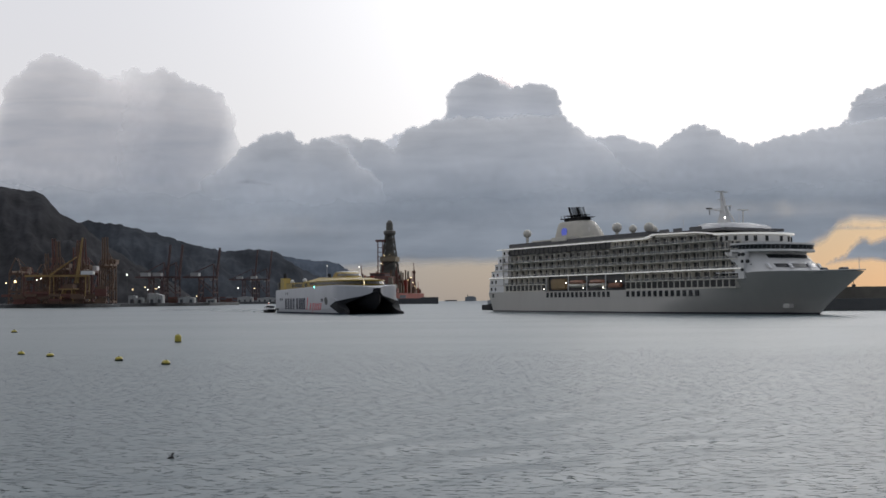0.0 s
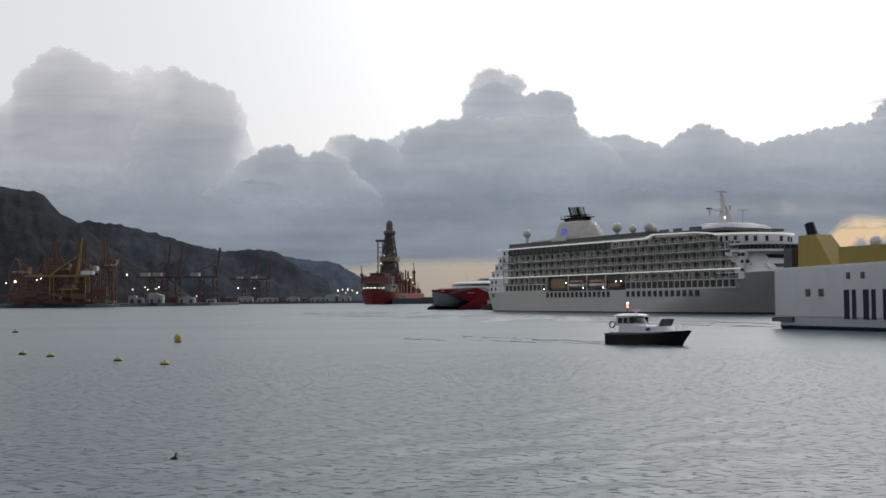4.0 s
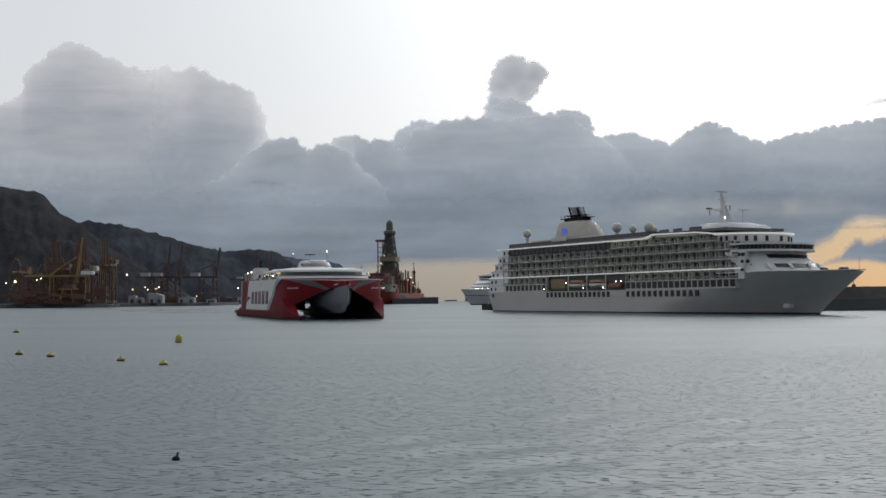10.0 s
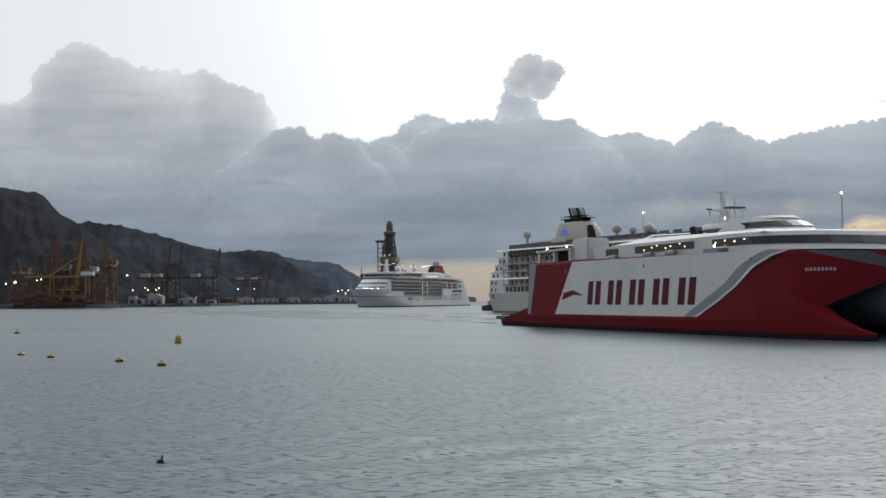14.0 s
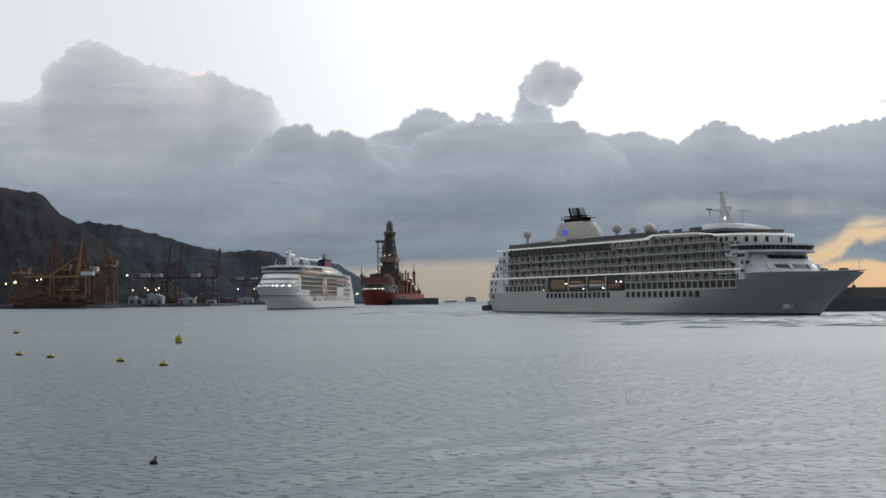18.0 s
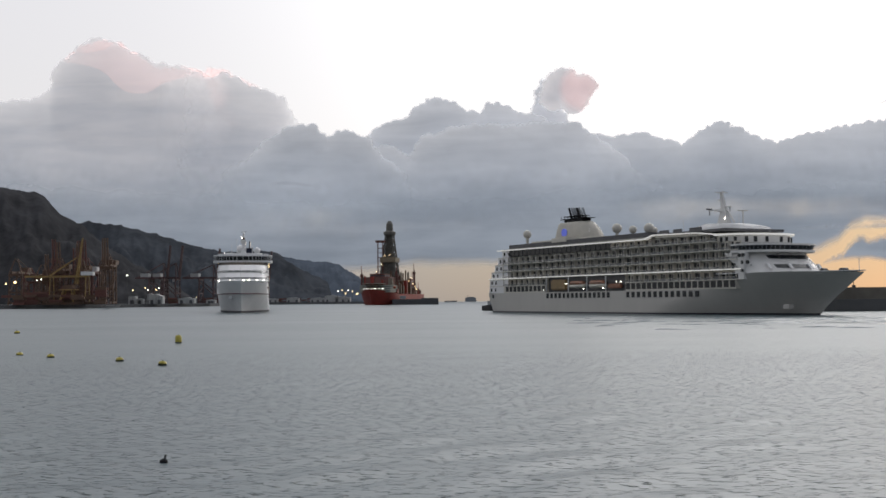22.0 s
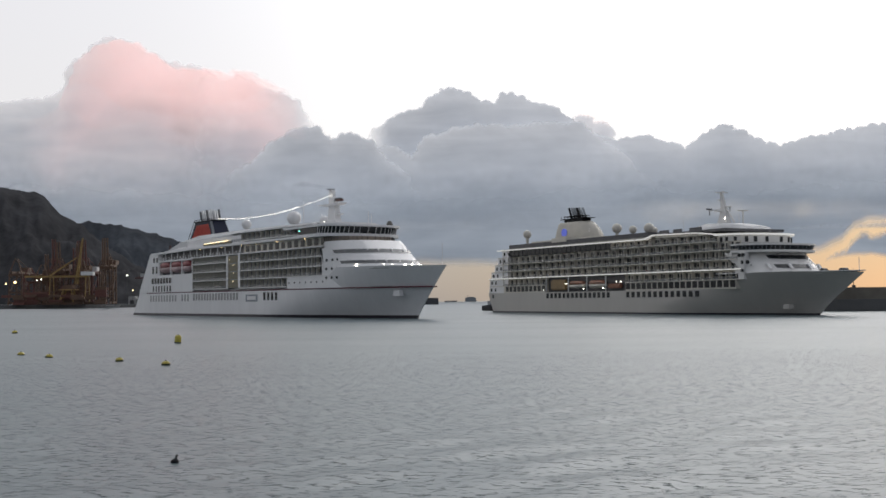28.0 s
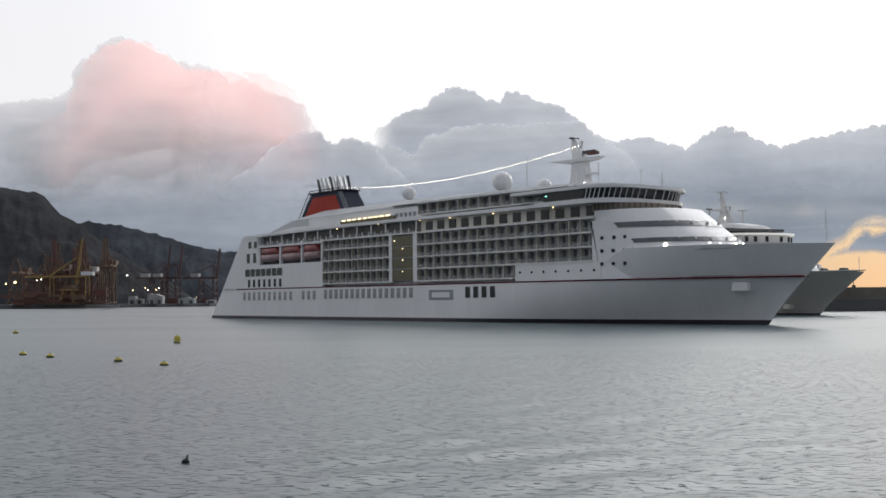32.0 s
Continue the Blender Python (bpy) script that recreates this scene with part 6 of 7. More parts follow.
def wave_piercer(name, label, spec):
    """A catamaran ferry: two slender hulls, a deck body between them and a centre bow over the tunnel."""
    s = thing(name, label, "ferry", "fast ferries")
    L, B, zd = spec["length"], spec["half"], spec["deck"]
    tip = spec["tip"]

    def lerp(x, pts):
        return float(np.interp(x, *np.array(pts, float).T))
    fwd = lambda f: f * L
    nose = spec["nose"]
    # deck body, whose underside is the tunnel roof
    edge = [(0, B), (fwd(0.80), B), (fwd(0.885), B * 0.965), (fwd(0.915), B * 0.84), (fwd(0.945), B * 0.54), (fwd(0.975), B * 0.28), (fwd(1.02), B * 0.11), (fwd(nose), 0.3)]
    low = [(0, 2.2), (fwd(0.80), 2.2), (fwd(0.90), 2.8), (fwd(0.96), zd * 0.62), (fwd(1.0), zd * 0.74), (fwd(nose), zd * 0.82)]
    roof = [(0, 5.2), (fwd(0.72), 5.2), (fwd(0.90), zd * 0.66), (fwd(1.0), zd * 0.74), (fwd(nose), zd * 0.80)]
    rings = []
    for x in [fwd(q) for q in (spec["aft"], spec["aft"] + 0.03, 0.3, 0.6, 0.74, 0.80, 0.84, 0.88, 0.91, 0.94, 0.965, 0.985, 1.0, 1.02, nose - 0.01, nose)]:
        e, lo, ro, top = lerp(x, edge), lerp(x, low), lerp(x, roof), lerp(x, spec["sheer"])
        half = [(e * 0.98, top), (e, top - 0.5), (e, lo), (e * 0.90, lo - 0.02), (e * 0.66, max(ro, lo) - 0.1), (0.0, ro + 0.1)]
        rings.append([(x, -y, z) for y, z in half] + [(x, y, z) for y, z in half[-2::-1]])
    bm = loft(rings)
    # faces that look down take the dark tunnel colour
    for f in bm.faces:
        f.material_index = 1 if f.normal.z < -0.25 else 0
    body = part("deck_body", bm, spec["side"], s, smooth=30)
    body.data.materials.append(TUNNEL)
    for sg in (-1, 1):
        rings = []
        for q, yo, yi, zt in ((0.012, B, B - 5.2, spec["tail"]), (0.06, B, B - 5.2, spec["tail"] + 0.6), (0.16, B, B - 5.2, 4.2), (0.5, B, B - 5.0, 5.4), (0.78, B, B - 4.6, 6.0), (0.86, B * 0.99, B - 4.3, 6.6), (0.89, B * 0.98, B - 4.2, 6.1), (0.905, B * 0.97, B - 4.1, 5.2), (0.92, B * 0.955, B - 4.0, spec["prow"] * 0.50), (0.94, B * 0.92, B - 3.9, spec["prow"] * 0.36), (0.96, B * 0.88, B - 3.8, 2.1), (0.98, B * 0.83, B - 3.6, 1.45), (1.0, tip + 0.25, tip - 0.1, 0.9)):
            x, yo = q * L, yo - (0.09 if q < 0.9 else 0.0)
            m = (yo + yi) / 2
            rings.append([(x, sg * y, z) for y, z in ((yi, zt), (yo, zt), (yo, 0.5), (m + (yo - m) * 0.6, -1.2), (m - (m - yi) * 0.6, -1.2), (yi, 0.5))])
        bm = loft(rings)
        bmesh.ops.recalc_face_normals(bm, faces=bm.faces[:])
        # inner faces, and a black prow where set, take the tunnel colour
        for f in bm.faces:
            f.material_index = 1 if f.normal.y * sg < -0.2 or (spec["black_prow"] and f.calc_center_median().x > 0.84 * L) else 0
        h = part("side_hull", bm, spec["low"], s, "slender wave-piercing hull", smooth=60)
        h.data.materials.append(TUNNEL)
        part("stern_platform", box(-0.6, 4.5, *sorted((sg * (B - 6), sg * (B + 0.3))), 1.2, 2.0), DARKGREY, s)
        part("water_jet", tube((-1.0, sg * (B - 3), 0.5), (2, sg * (B - 3), 0.5), 1.1, n=12), DARKGREY, s)
        part("rubbing_strake", box(2, 0.8 * L, *sorted((sg * (B - 0.05), sg * (B + 0.05))), 2.1, 2.35), spec["low"], s)
    # centre bow
    rings = []
    for q, w, zk in ((0.66, 0.5, 4.6), (0.72, 3.2, 2.6), (0.80, 4.8, 1.9), (0.88, 5.2, 1.7), (0.94, 4.6, 1.7), (0.985, 2.7, 1.8), (nose - 0.035, 1.2, 2.3), (nose - 0.012, 0.5, 3.8), (nose - 0.001, 0.3, zd * 0.6)):
        x, top = q * L, lerp(q * L, roof) + 0.15
        rings.append([(x, -w, top), (x, -w * 0.86, zk + (top - zk) * 0.42), (x, -w * 0.7, zk + (top - zk) * 0.30), (x, -w * 0.2, zk), (x, w * 0.2, zk), (x, w * 0.7, zk + (top - zk) * 0.30), (x, w * 0.86, zk + (top - zk) * 0.42), (x, w, top)])
    part("centre_bow", loft(rings), spec["centre"], s, "pale centre bow over the tunnel", smooth=40)
    return s


def side_panel(ship, name, mat, pts, y, label="", proud=0.05):
    """A painted field on both sides, a few centimetres proud."""
    for sg in (-1, 1):
        part(name, prism(pts, *sorted((sg * (y - 0.3), sg * (y + proud)))), mat, ship, label)


REDBOW = material("deep_red_paint_with_bow_marks", (0.17, 0.006, 0.012), 0.6, vary=0.10, scale=0.1, streak=True, spec=0.12)
REDLOW = material("red_paint_with_dark_boot", (0.17, 0.006, 0.012), 0.6, vary=0.10, scale=0.1, streak=True, spec=0.12)
painted(REDLOW, [(-10, -3), (130, -3), (130, 0.75), (-10, 0.75)], (0.03, 0.008, 0.011))
painted(REDBOW, [(100.5, 11.6), (105.5, 11.5), (111.0, 8.5), (109.6, 8.3)], (0.11, 0.10, 0.11))
for k in range(9):
    painted(REDBOW, [(101.1 + 0.3 * k, 8.75), (101.1 + 0.3 * k, 9.15), (101.3 + 0.3 * k, 9.15), (101.3 + 0.3 * k, 8.75)], (0.42, 0.33, 0.33))
painted(REDBOW, [(112.6, 9.5), (112.8, 9.9), (114.6, 10.2), (114.2, 9.8)], (0.5, 0.45, 0.45))


def red_ferry():
    s = wave_piercer("catamaran_ferry", "red and white wave-piercing catamaran ferry under way",
                     dict(length=111.8, half=15.2, deck=11.8, tip=11.4, side=REDBOW, low=REDLOW, centre=PALEGREY, prow=8.0, black_prow=False, aft=0.145, tail=1.5, nose=1.070,
                          sheer=[(0, 12.6), (30, 12.6), (95, 11.7), (117, 10.7)]))
    side_panel(s, "white_field", OFFWHITE, [(28.9, 2.6), (74.6, 2.6), (79.8, 4.9), (85.4, 7.3), (89.6, 9.9), (93.6, 11.3), (96, 11.75), (36.7, 12.2)], 15.2, "white field on the hull side")
    side_panel(s, "grey_stripe", MIDGREY, [(74.6, 2.6), (77.6, 2.6), (83.1, 4.8), (87.9, 7.0), (92.0, 9.6), (96.3, 11.0), (99.6, 11.55), (96, 11.75), (93.6, 11.3), (89.6, 9.9), (85.4, 7.3), (79.8, 4.9)], 15.2, "slanted grey stripe", 0.07)
    side_panel(s, "white_line", WHITE, [(77.6, 2.6), (78.3, 2.6), (83.7, 4.75), (88.5, 6.95), (92.6, 9.5), (96.8, 10.9), (100.4, 11.5), (99.6, 11.55), (96.3, 11.0), (92.0, 9.6), (87.9, 7.0), (83.1, 4.8)], 15.2, "thin white line", 0.09)
    side_panel(s, "stern_field", MIDGREY, [(15.9, 2.5), (17.2, 2.5), (20.4, 12.4), (16.9, 12.4)], 15.2, "grey stern corner", 0.03)
    part("stern_ramp", prism([(11, 2.0), (16.1, 2.0), (16.1, 8.5), (13.5, 8.5)], -8, 8), TUNNEL, s)
    part("mooring_deck", box(5.5, 16.1, -14.8, 14.8, 2.0, 2.6), DARKGREY, s)
    # plain slanted bars stand for the line's lettering
    for k in range(5):
        x = 42.6 + k * 7.6
        for dx in (0.0, 2.9):
            side_panel(s, "lettering_bar", MAROON, [(x + dx, 4.4), (x + dx + 1.9, 4.4), (x + dx + 2.6, 8.5), (x + dx + 0.8, 8.5)], 15.25, "maroon lettering bar", 0.06)
    side_panel(s, "emblem", FERRYRED, [(32, 5.2), (37, 6.2), (41, 6.0), (37, 7.0), (33, 6.6)], 15.25, "dark red wing emblem", 0.05)
    # superstructure
    part("passenger_deck", tier(42, 97, 13.4, 11.9, 14.5, 9, 2.2), OFFWHITE, s, smooth=40)
    part("saloon_glazing", tier(80, 96.5, 13.5, 12.8, 13.9, 9.2, 1.0), GLASS, s, "long dark saloon windows")
    for x0, x1 in ((46.5, 51), (57, 75)):
        for sg in (-1, 1):
            part("saloon_window", box(x0, x1, *sorted((sg * 13.2, sg * 13.5)), 12.9, 14.0), GLASS, s)
    part("roof", loft([[(46, -12.8, 14.5), (91, -12.4, 14.5), (91, 12.4, 14.5), (46, 12.8, 14.5)], [(52, -9, 15.7), (86, -8, 15.3), (86, 8, 15.3), (52, 9, 15.7)]]), OFFWHITE, s)
    part("wheelhouse", tier(66, 85, 4.4, 15.2, 17.4, 8, 5.0, aft=5), OFFWHITE, s, smooth=40)
    part("wheelhouse_glazing", tier(75, 83.6, 4.45, 16.0, 16.9, 7.6, 2.0, aft=1), GLASS, s)
    part("wheelhouse_roof", tier(70, 80.5, 3.8, 17.4, 17.8, 6, 1), OFFWHITE, s, smooth=40)
    for sg in (-1, 1):
        part("funnel_house", box(33, 39.5, *sorted((sg * 9, sg * 13.5)), 12.4, 16.6, 0.3), OFFWHITE, s)
        part("exhaust", tube((36.5, sg * 11, 16.5), (35.6, sg * 11, 19.0), 0.9, 0.6), BLACK, s)
        part("exhaust", tube((38, sg * 11.5, 16.5), (37.4, sg * 11.5, 18.2), 0.6, 0.5), BLACK, s)
        part("evacuation_unit", box(51, 53, *sorted((sg * 14.2, sg * 15.2)), 11.9, 12.5), MIDGREY, s)
        part("evacuation_unit", box(80, 84, *sorted((sg * 13.2, sg * 15.0)), 11.9, 12.5), MIDGREY, s)
        lamp_row(s, "deck_lamp", LAMPW, [(22, sg * 13.6, 15.3), (31, sg * 13.6, 15.3), (82, sg * 14.4, 12.9)], 0.2)
        lamp_row(s, "saloon_lamp", STRIPY, [(60 + 2.1 * k + 0.6 * (k % 2), sg * 13.52, 13.3 + 0.25 * (k % 3)) for k in range(7)] + [(81 + 2.4 * k, sg * 13.54, 13.4 + 0.2 * (k % 2)) for k in range(4)], 0.13)
        row_of(s, "hull_vent", MIDGREY, 34, 92, 3, 10.6, 15.26, sg, 0.35, 0.6)
        for x in (50, 62, 69):
            part("raft_canister", tube((x, sg * 14.5, 12.4), (x + 2.4, sg * 14.5, 12.4), 0.45, n=10), MIDGREY, s)
        for x in (19, 26, 33):
            part("aft_post", box(x, x + 0.7, *sorted((sg * 13.5, sg * 14.2)), 12.4, 15.0), OFFWHITE, s)
        part("aft_canopy", box(18.4, 34, *sorted((sg * 8, sg * 14.4)), 14.6, 15.0), CREAM, s)
    part("aft_wall", box(24, 26, -13, 13, 12.4, 14.6), DARKGREY, s)
    part("mast", tube((66, 0, 18), (66, 0, 22), 0.18, 0.1), OFFWHITE, s)
    part("radar_scanner", box(65.2, 66.8, -1.6, 1.6, 19.9, 20.2), DARKGREY, s)
    for x, z0, z1 in ((92, 15, 20), (36, 12, 21.6)):
        part("light_pole", tube((x, 0, z0), (x, 0, z1), 0.09, 0.06, 6), MIDGREY, s)
        part("mast_lamp", ball((x, 0, z1), 0.16, 2), LAMPW, s)
    return s


def bow_paint():
    """White hull paint with a black wedge that opens toward the bow."""
    m = material("white_paint_with_black_bow", (0.50, 0.50, 0.515), 0.55, vary=0.07, scale=0.12, streak=True, spec=0.12)
    n, l = m.node_tree.nodes, m.node_tree.links
    b = n["Principled BSDF"]
    tc, sp = n.new("ShaderNodeTexCoord"), n.new("ShaderNodeSeparateXYZ")
    l.new(tc.outputs["Object"], sp.inputs[0])

    def line(slope, start):
        f = n.new("ShaderNodeMath")
        f.operation = "MULTIPLY_ADD"
        f.inputs[1].default_value, f.inputs[2].default_value = slope, start - slope * 79.5
        l.new(sp.outputs["X"], f.inputs[0])
        return f.outputs[0]

    def less(a_, b_):
        f = n.new("ShaderNodeMath")
        f.operation = "LESS_THAN"
        l.new(a_, f.inputs[0])
        l.new(b_, f.inputs[1])
        return f.outputs[0]
    both, mix = n.new("ShaderNodeMath"), n.new("ShaderNodeMix")
    both.operation = "MULTIPLY"
    l.new(less(sp.outputs["Z"], line(0.29, 3.3)), both.inputs[0])
    l.new(less(line(-0.28, 3.1), sp.outputs["Z"]), both.inputs[1])
    mix.data_type = "RGBA"
    l.new(both.outputs[0], mix.inputs["Factor"])
    l.new(b.inputs["Base Color"].links[0].from_socket, mix.inputs[6])
    mix.inputs[7].default_value = (0.014, 0.014, 0.016, 1)
    l.new(mix.outputs[2], b.inputs["Base Color"])
    return m


BOWPAINT = bow_paint()
painted(BOWPAINT, [(94.0, 0.3), (112, 0.3), (112, 10.4), (97.2, 9.9)], (0.014, 0.014, 0.016))
painted(BOWPAINT, [(-10, -3), (120, -3), (120, 0.6), (-10, 0.6)], (0.02, 0.024, 0.04))


def yellow_ferry():
    s = wave_piercer("fast_ferry", "white fast ferry with yellow superstructure and black bows",
                     dict(length=95.4, half=13.3, deck=10.4, tip=11.4, side=BOWPAINT, low=BOWPAINT, centre=BLACK, prow=7.5, black_prow=False, aft=0.0, tail=3.0, nose=1.045,
                          sheer=[(0, 10.2), (50, 11.0), (85, 11.4), (98, 10.2)]))
    # plain bars stand for the line's lettering
    for x in (16, 20, 24, 28, 33.5, 37.5, 40.8, 44):
        side_panel(s, "lettering_bar", NAVY, [(x, 1.8), (x + 1.1, 1.8), (x + 1.1, 6.4), (x, 6.4)], 13.32, "navy lettering bar", 0.06)
        side_panel(s, "lettering_bar", NAVY, [(x + 1.7, 1.8), (x + 2.5, 1.8), (x + 2.5, 6.4), (x + 1.7, 6.4)], 13.32, "navy lettering bar", 0.06)
    for k, x in enumerate((48.5, 53, 56.5, 59.5, 62, 64.5, 67)):
        side_panel(s, "script_bar", SIGNRED, [(x, 1.6 - (1.2 if k == 2 else 0)), (x + 0.9, 1.6), (x + 2.4, 6.6 if k == 0 else 4.4), (x + 1.3, 6.6 if k == 0 else 4.4)], 13.32, "red script bar", 0.06)
    side_panel(s, "emblem", DARKGREY, [(73, 6.2), (74.2, 6.7), (76, 6.6), (77, 5.6), (76.6, 4.2), (75.4, 3.6), (74, 4.0), (73.2, 5)], 13.2, "dark crest", 0.16)
    row_of(s, "hull_vent", DARKGREY, 17, 20, 2, 8.6, 13.32, -1, 0.7, 1.0)
    row_of(s, "hull_vent", DARKGREY, 8, 11, 2, 6.0, 13.32, -1, 1.0, 1.2)
    row_of(s, "hull_vent", DARKGREY, 69, 70.5, 2, 5.6, 13.3, -1, 0.8, 1.2)
    # yellow upper decks
    part("upper_deck", tier(14, 89, 12.3, 10.4, 13.2, 30, 1.5, n=24), YELLOW, s, smooth=40)
    part("saloon_glazing", tier(50, 89.0, 12.42, 11.7, 12.9, 30.2, 0.7, n=24), UMBERGLASS, s, "long dark saloon windows")
    part("front_frame", tier(60, 88.6, 12.5, 12.95, 13.4, 29.8, n=24), YELLOW, s)
    for x0, x1 in ((24, 26), (28, 39), (43, 46)):
        for sg in (-1, 1):
            part("deck_window", box(x0, x1, *sorted((sg * 12.2, sg * 12.5)), 11.2, 12.7), UMBERGLASS, s)
    part("roof", loft([[(40, -12, 13.2), (80, -8.5, 13.4), (80, 8.5, 13.4), (40, 12, 13.2)], [(50, -8, 15.0), (76, -5, 14.4), (76, 5, 14.4), (50, 8, 15.0)]]), YELLOW, s)
    part("wheelhouse", tier(55, 73, 4.4, 14.4, 16.8, 7, 4, aft=4), YELLOW, s, smooth=40)
    part("wheelhouse_glazing", tier(62, 71.8, 4.5, 15.3, 16.2, 6.6, 1.6, aft=1), UMBERGLASS, s)
    part("wheelhouse_roof", tier(59, 69, 3.6, 16.8, 17.2, 5, 1), CREAM, s, smooth=40)
    part("front_lamp_strip", tube((88.9, -2.2, 11.5), (88.0, -2.2, 13.4), 0.1), STRIPY, s, "warm lit strip")
    for sg in (-1, 1):
        part("exhaust_house", loft([[(5, sg * 8, 10.2), (13, sg * 8, 10.2), (13, sg * 12.6, 10.2), (5, sg * 12.6, 10.2)], [(5, sg * 9, 15.5), (9, sg * 9, 15.5), (9, sg * 12.4, 15.5), (5, sg * 12.4, 15.5)]]), YELLOW, s)
        part("exhaust", tube((6.5, sg * 10.5, 15), (5.5, sg * 10.5, 17.5), 0.9, 0.8), BLACK, s)
        part("stern_frame", box(2, 4, *sorted((sg * 10.5, sg * 13)), 10.2, 13.5), DARKGREY, s)
        part("side_lamp", ball((60, sg * 13.5, 10.9), 0.25, 2), LAMPG if sg < 0 else LAMPR, s)
        part("life_raft", ball((40, sg * 11.5, 14.0), 0.9, 2), WHITE, s)
        part("life_raft", ball((21, sg * 11.5, 13.8), 0.9, 2), WHITE, s)
    part("stern_rig", box(-0.5, 2, -10, 10, 2, 9), DARKGREY, s)
    for x, h in ((35, 20.5), (77, 18.8)):
        part("mast", tube((x, 0, 13), (x, 0, h), 0.08, 0.05), WHITE, s)
        part("mast_lamp", ball((x, 0, h), 0.16, 2), LAMPW, s)
    return s


def pilot_boat():
    s = thing("pilot_boat", "small pilot boat with dark hull and white cabin", "boat")
    bw = lambda u, z: 2.0 * (1 if u < 0.55 else max(0.02, 1 - ((u - 0.55) / 0.45) ** (2.2 + z)))
    part("hull", hull(lambda z: 0, lambda z: 9.4 + 0.8 * max(0, z), bw, [-0.4, 0.3, 0.9, lambda u: 1.25 + 0.45 * u * u], 24), BLACK, s, smooth=40)
    part("rubbing_band", hull(lambda z: -0.05, lambda z: 10.4, lambda u, z: bw(u, 1.1) + 0.07, [lambda u: 1.1 + 0.45 * u * u, lambda u: 1.28 + 0.45 * u * u], 24), DARKGREY, s)
    part("deck", tier(0.4, 9, 1.7, 1.28, 1.42, 3), MIDGREY, s)
    part("trunk", tier(1.7, 8.4, 1.5, 1.4, 2.15, 1.8, 0.6), WHITE, s)
    c = part("cabin", tier(1.0, 4.1, 1.35, 2.15, 3.3, 0.7, 0.7, aft=0.25), WHITE, s, "white wheelhouse")
    for sg in (-1, 1):
        for x in (1.5, 2.3, 3.1):
            part("window", box(x, x + 0.6, *sorted((sg * 1.33, sg * 1.41)), 2.45, 3.1), GLASS, c)
        part("trunk_port", box(5.6, 6.2, *sorted((sg * 1.45, sg * 1.53)), 1.65, 1.95), GLASS, s)
    part("windscreen", tier(3.1, 4.05, 1.25, 2.5, 3.15, 0.6, 0.4), GLASS, c)
    part("roof", loft([[(1.0 + q, -1.4 + q, z), (3.7 - q, -1.4 + q, z), (3.7 - q, 1.4 - q, z), (1.0 + q, 1.4 - q, z)] for q, z in ((-0.1, 3.3), (0.0, 3.38), (0.35, 3.5), (0.8, 3.56))]), WHITE, s, smooth=60)
    part("wind_shield", prism([(7.0, 2.1), (7.15, 2.1), (7.6, 2.95), (7.45, 2.95)], -1.15, 1.15), GREYDOOR, s, "slanted spray screen")
    for y in (-1.2, 1.2):
        part("shield_frame", tube((7.05, y, 2.05), (7.55, y, 3.0), 0.05, n=6), WHITE, s)
    part("shield_rail", tube((7.5, -1.2, 3.0), (7.5, 1.2, 3.0), 0.05, n=6), WHITE, s)
    part("radar_post", tube((3.1, 0, 3.5), (3.1, 0, 3.85), 0.12, n=8), WHITE, s)
    part("radar_scanner", box(2.95, 3.25, -0.6, 0.6, 3.85, 3.99), WHITE, s)
    part("mast", tube((1.8, 0, 3.5), (1.8, 0, 5.0), 0.06, 0.04, n=6), DARKGREY, s)
    part("mast_lamp", ball((1.8, 0, 4.75), 0.11, 2), LAMPW, s)
    part("mast_lamp", ball((1.8, 0, 4.35), 0.13, 2), LAMPR, s)
    bm = bmesh.new()
    for k in range(16):
        a, b2 = 2 * math.pi * k / 16, 2 * math.pi * (k + 1) / 16
        tube((0.9 + 0.36 * math.cos(a), -1.7, 2.3 + 0.36 * math.sin(a)), (0.9 + 0.36 * math.cos(b2), -1.7, 2.3 + 0.36 * math.sin(b2)), 0.07, n=6, bm=bm)
    part("life_ring", bm, DARKGREY, s)
    for x in (0.5, 1.4, 7.4, 8.4, 9.4):
        for sg in (-1, 1):
            y = sg * min(1.85, bw(min(1, x / 10.2), 1.2))
            part("rail_post", tube((x, y, 1.3), (x, y, 2.3), 0.03, n=5), WHITE, s)
    return s


def tugboat():
    s = thing("tugboat", "dark tugboat at the moored ship's stern", "boat")
    bw = lambda u, z: 4.5 * (0.9 if u < 0.5 else max(0.05, 0.9 - 0.9 * ((u - 0.5) / 0.5) ** 2.6))
    part("hull", hull(lambda z: 0, lambda z: 22 + 0.8 * max(0, z), bw, [-0.5, 0.8, lambda u: 2.6 + 1.6 * u * u], 24), BLACK, s, smooth=40)
    part("deck_house", tier(7, 16, 3.2, 2.2, 5.0, 2), MIDGREY, s)
    part("wheelhouse", tier(9, 14, 2.4, 5.0, 7.4, 1.5, -0.3), DARKGREY, s)
    part("funnel", box(6, 7.6, -1, 1, 4, 7.6, 0.2), BLACK, s)
    part("mast", tube((11, 0, 7.4), (11, 0, 11), 0.15), DARKGREY, s)
    return s


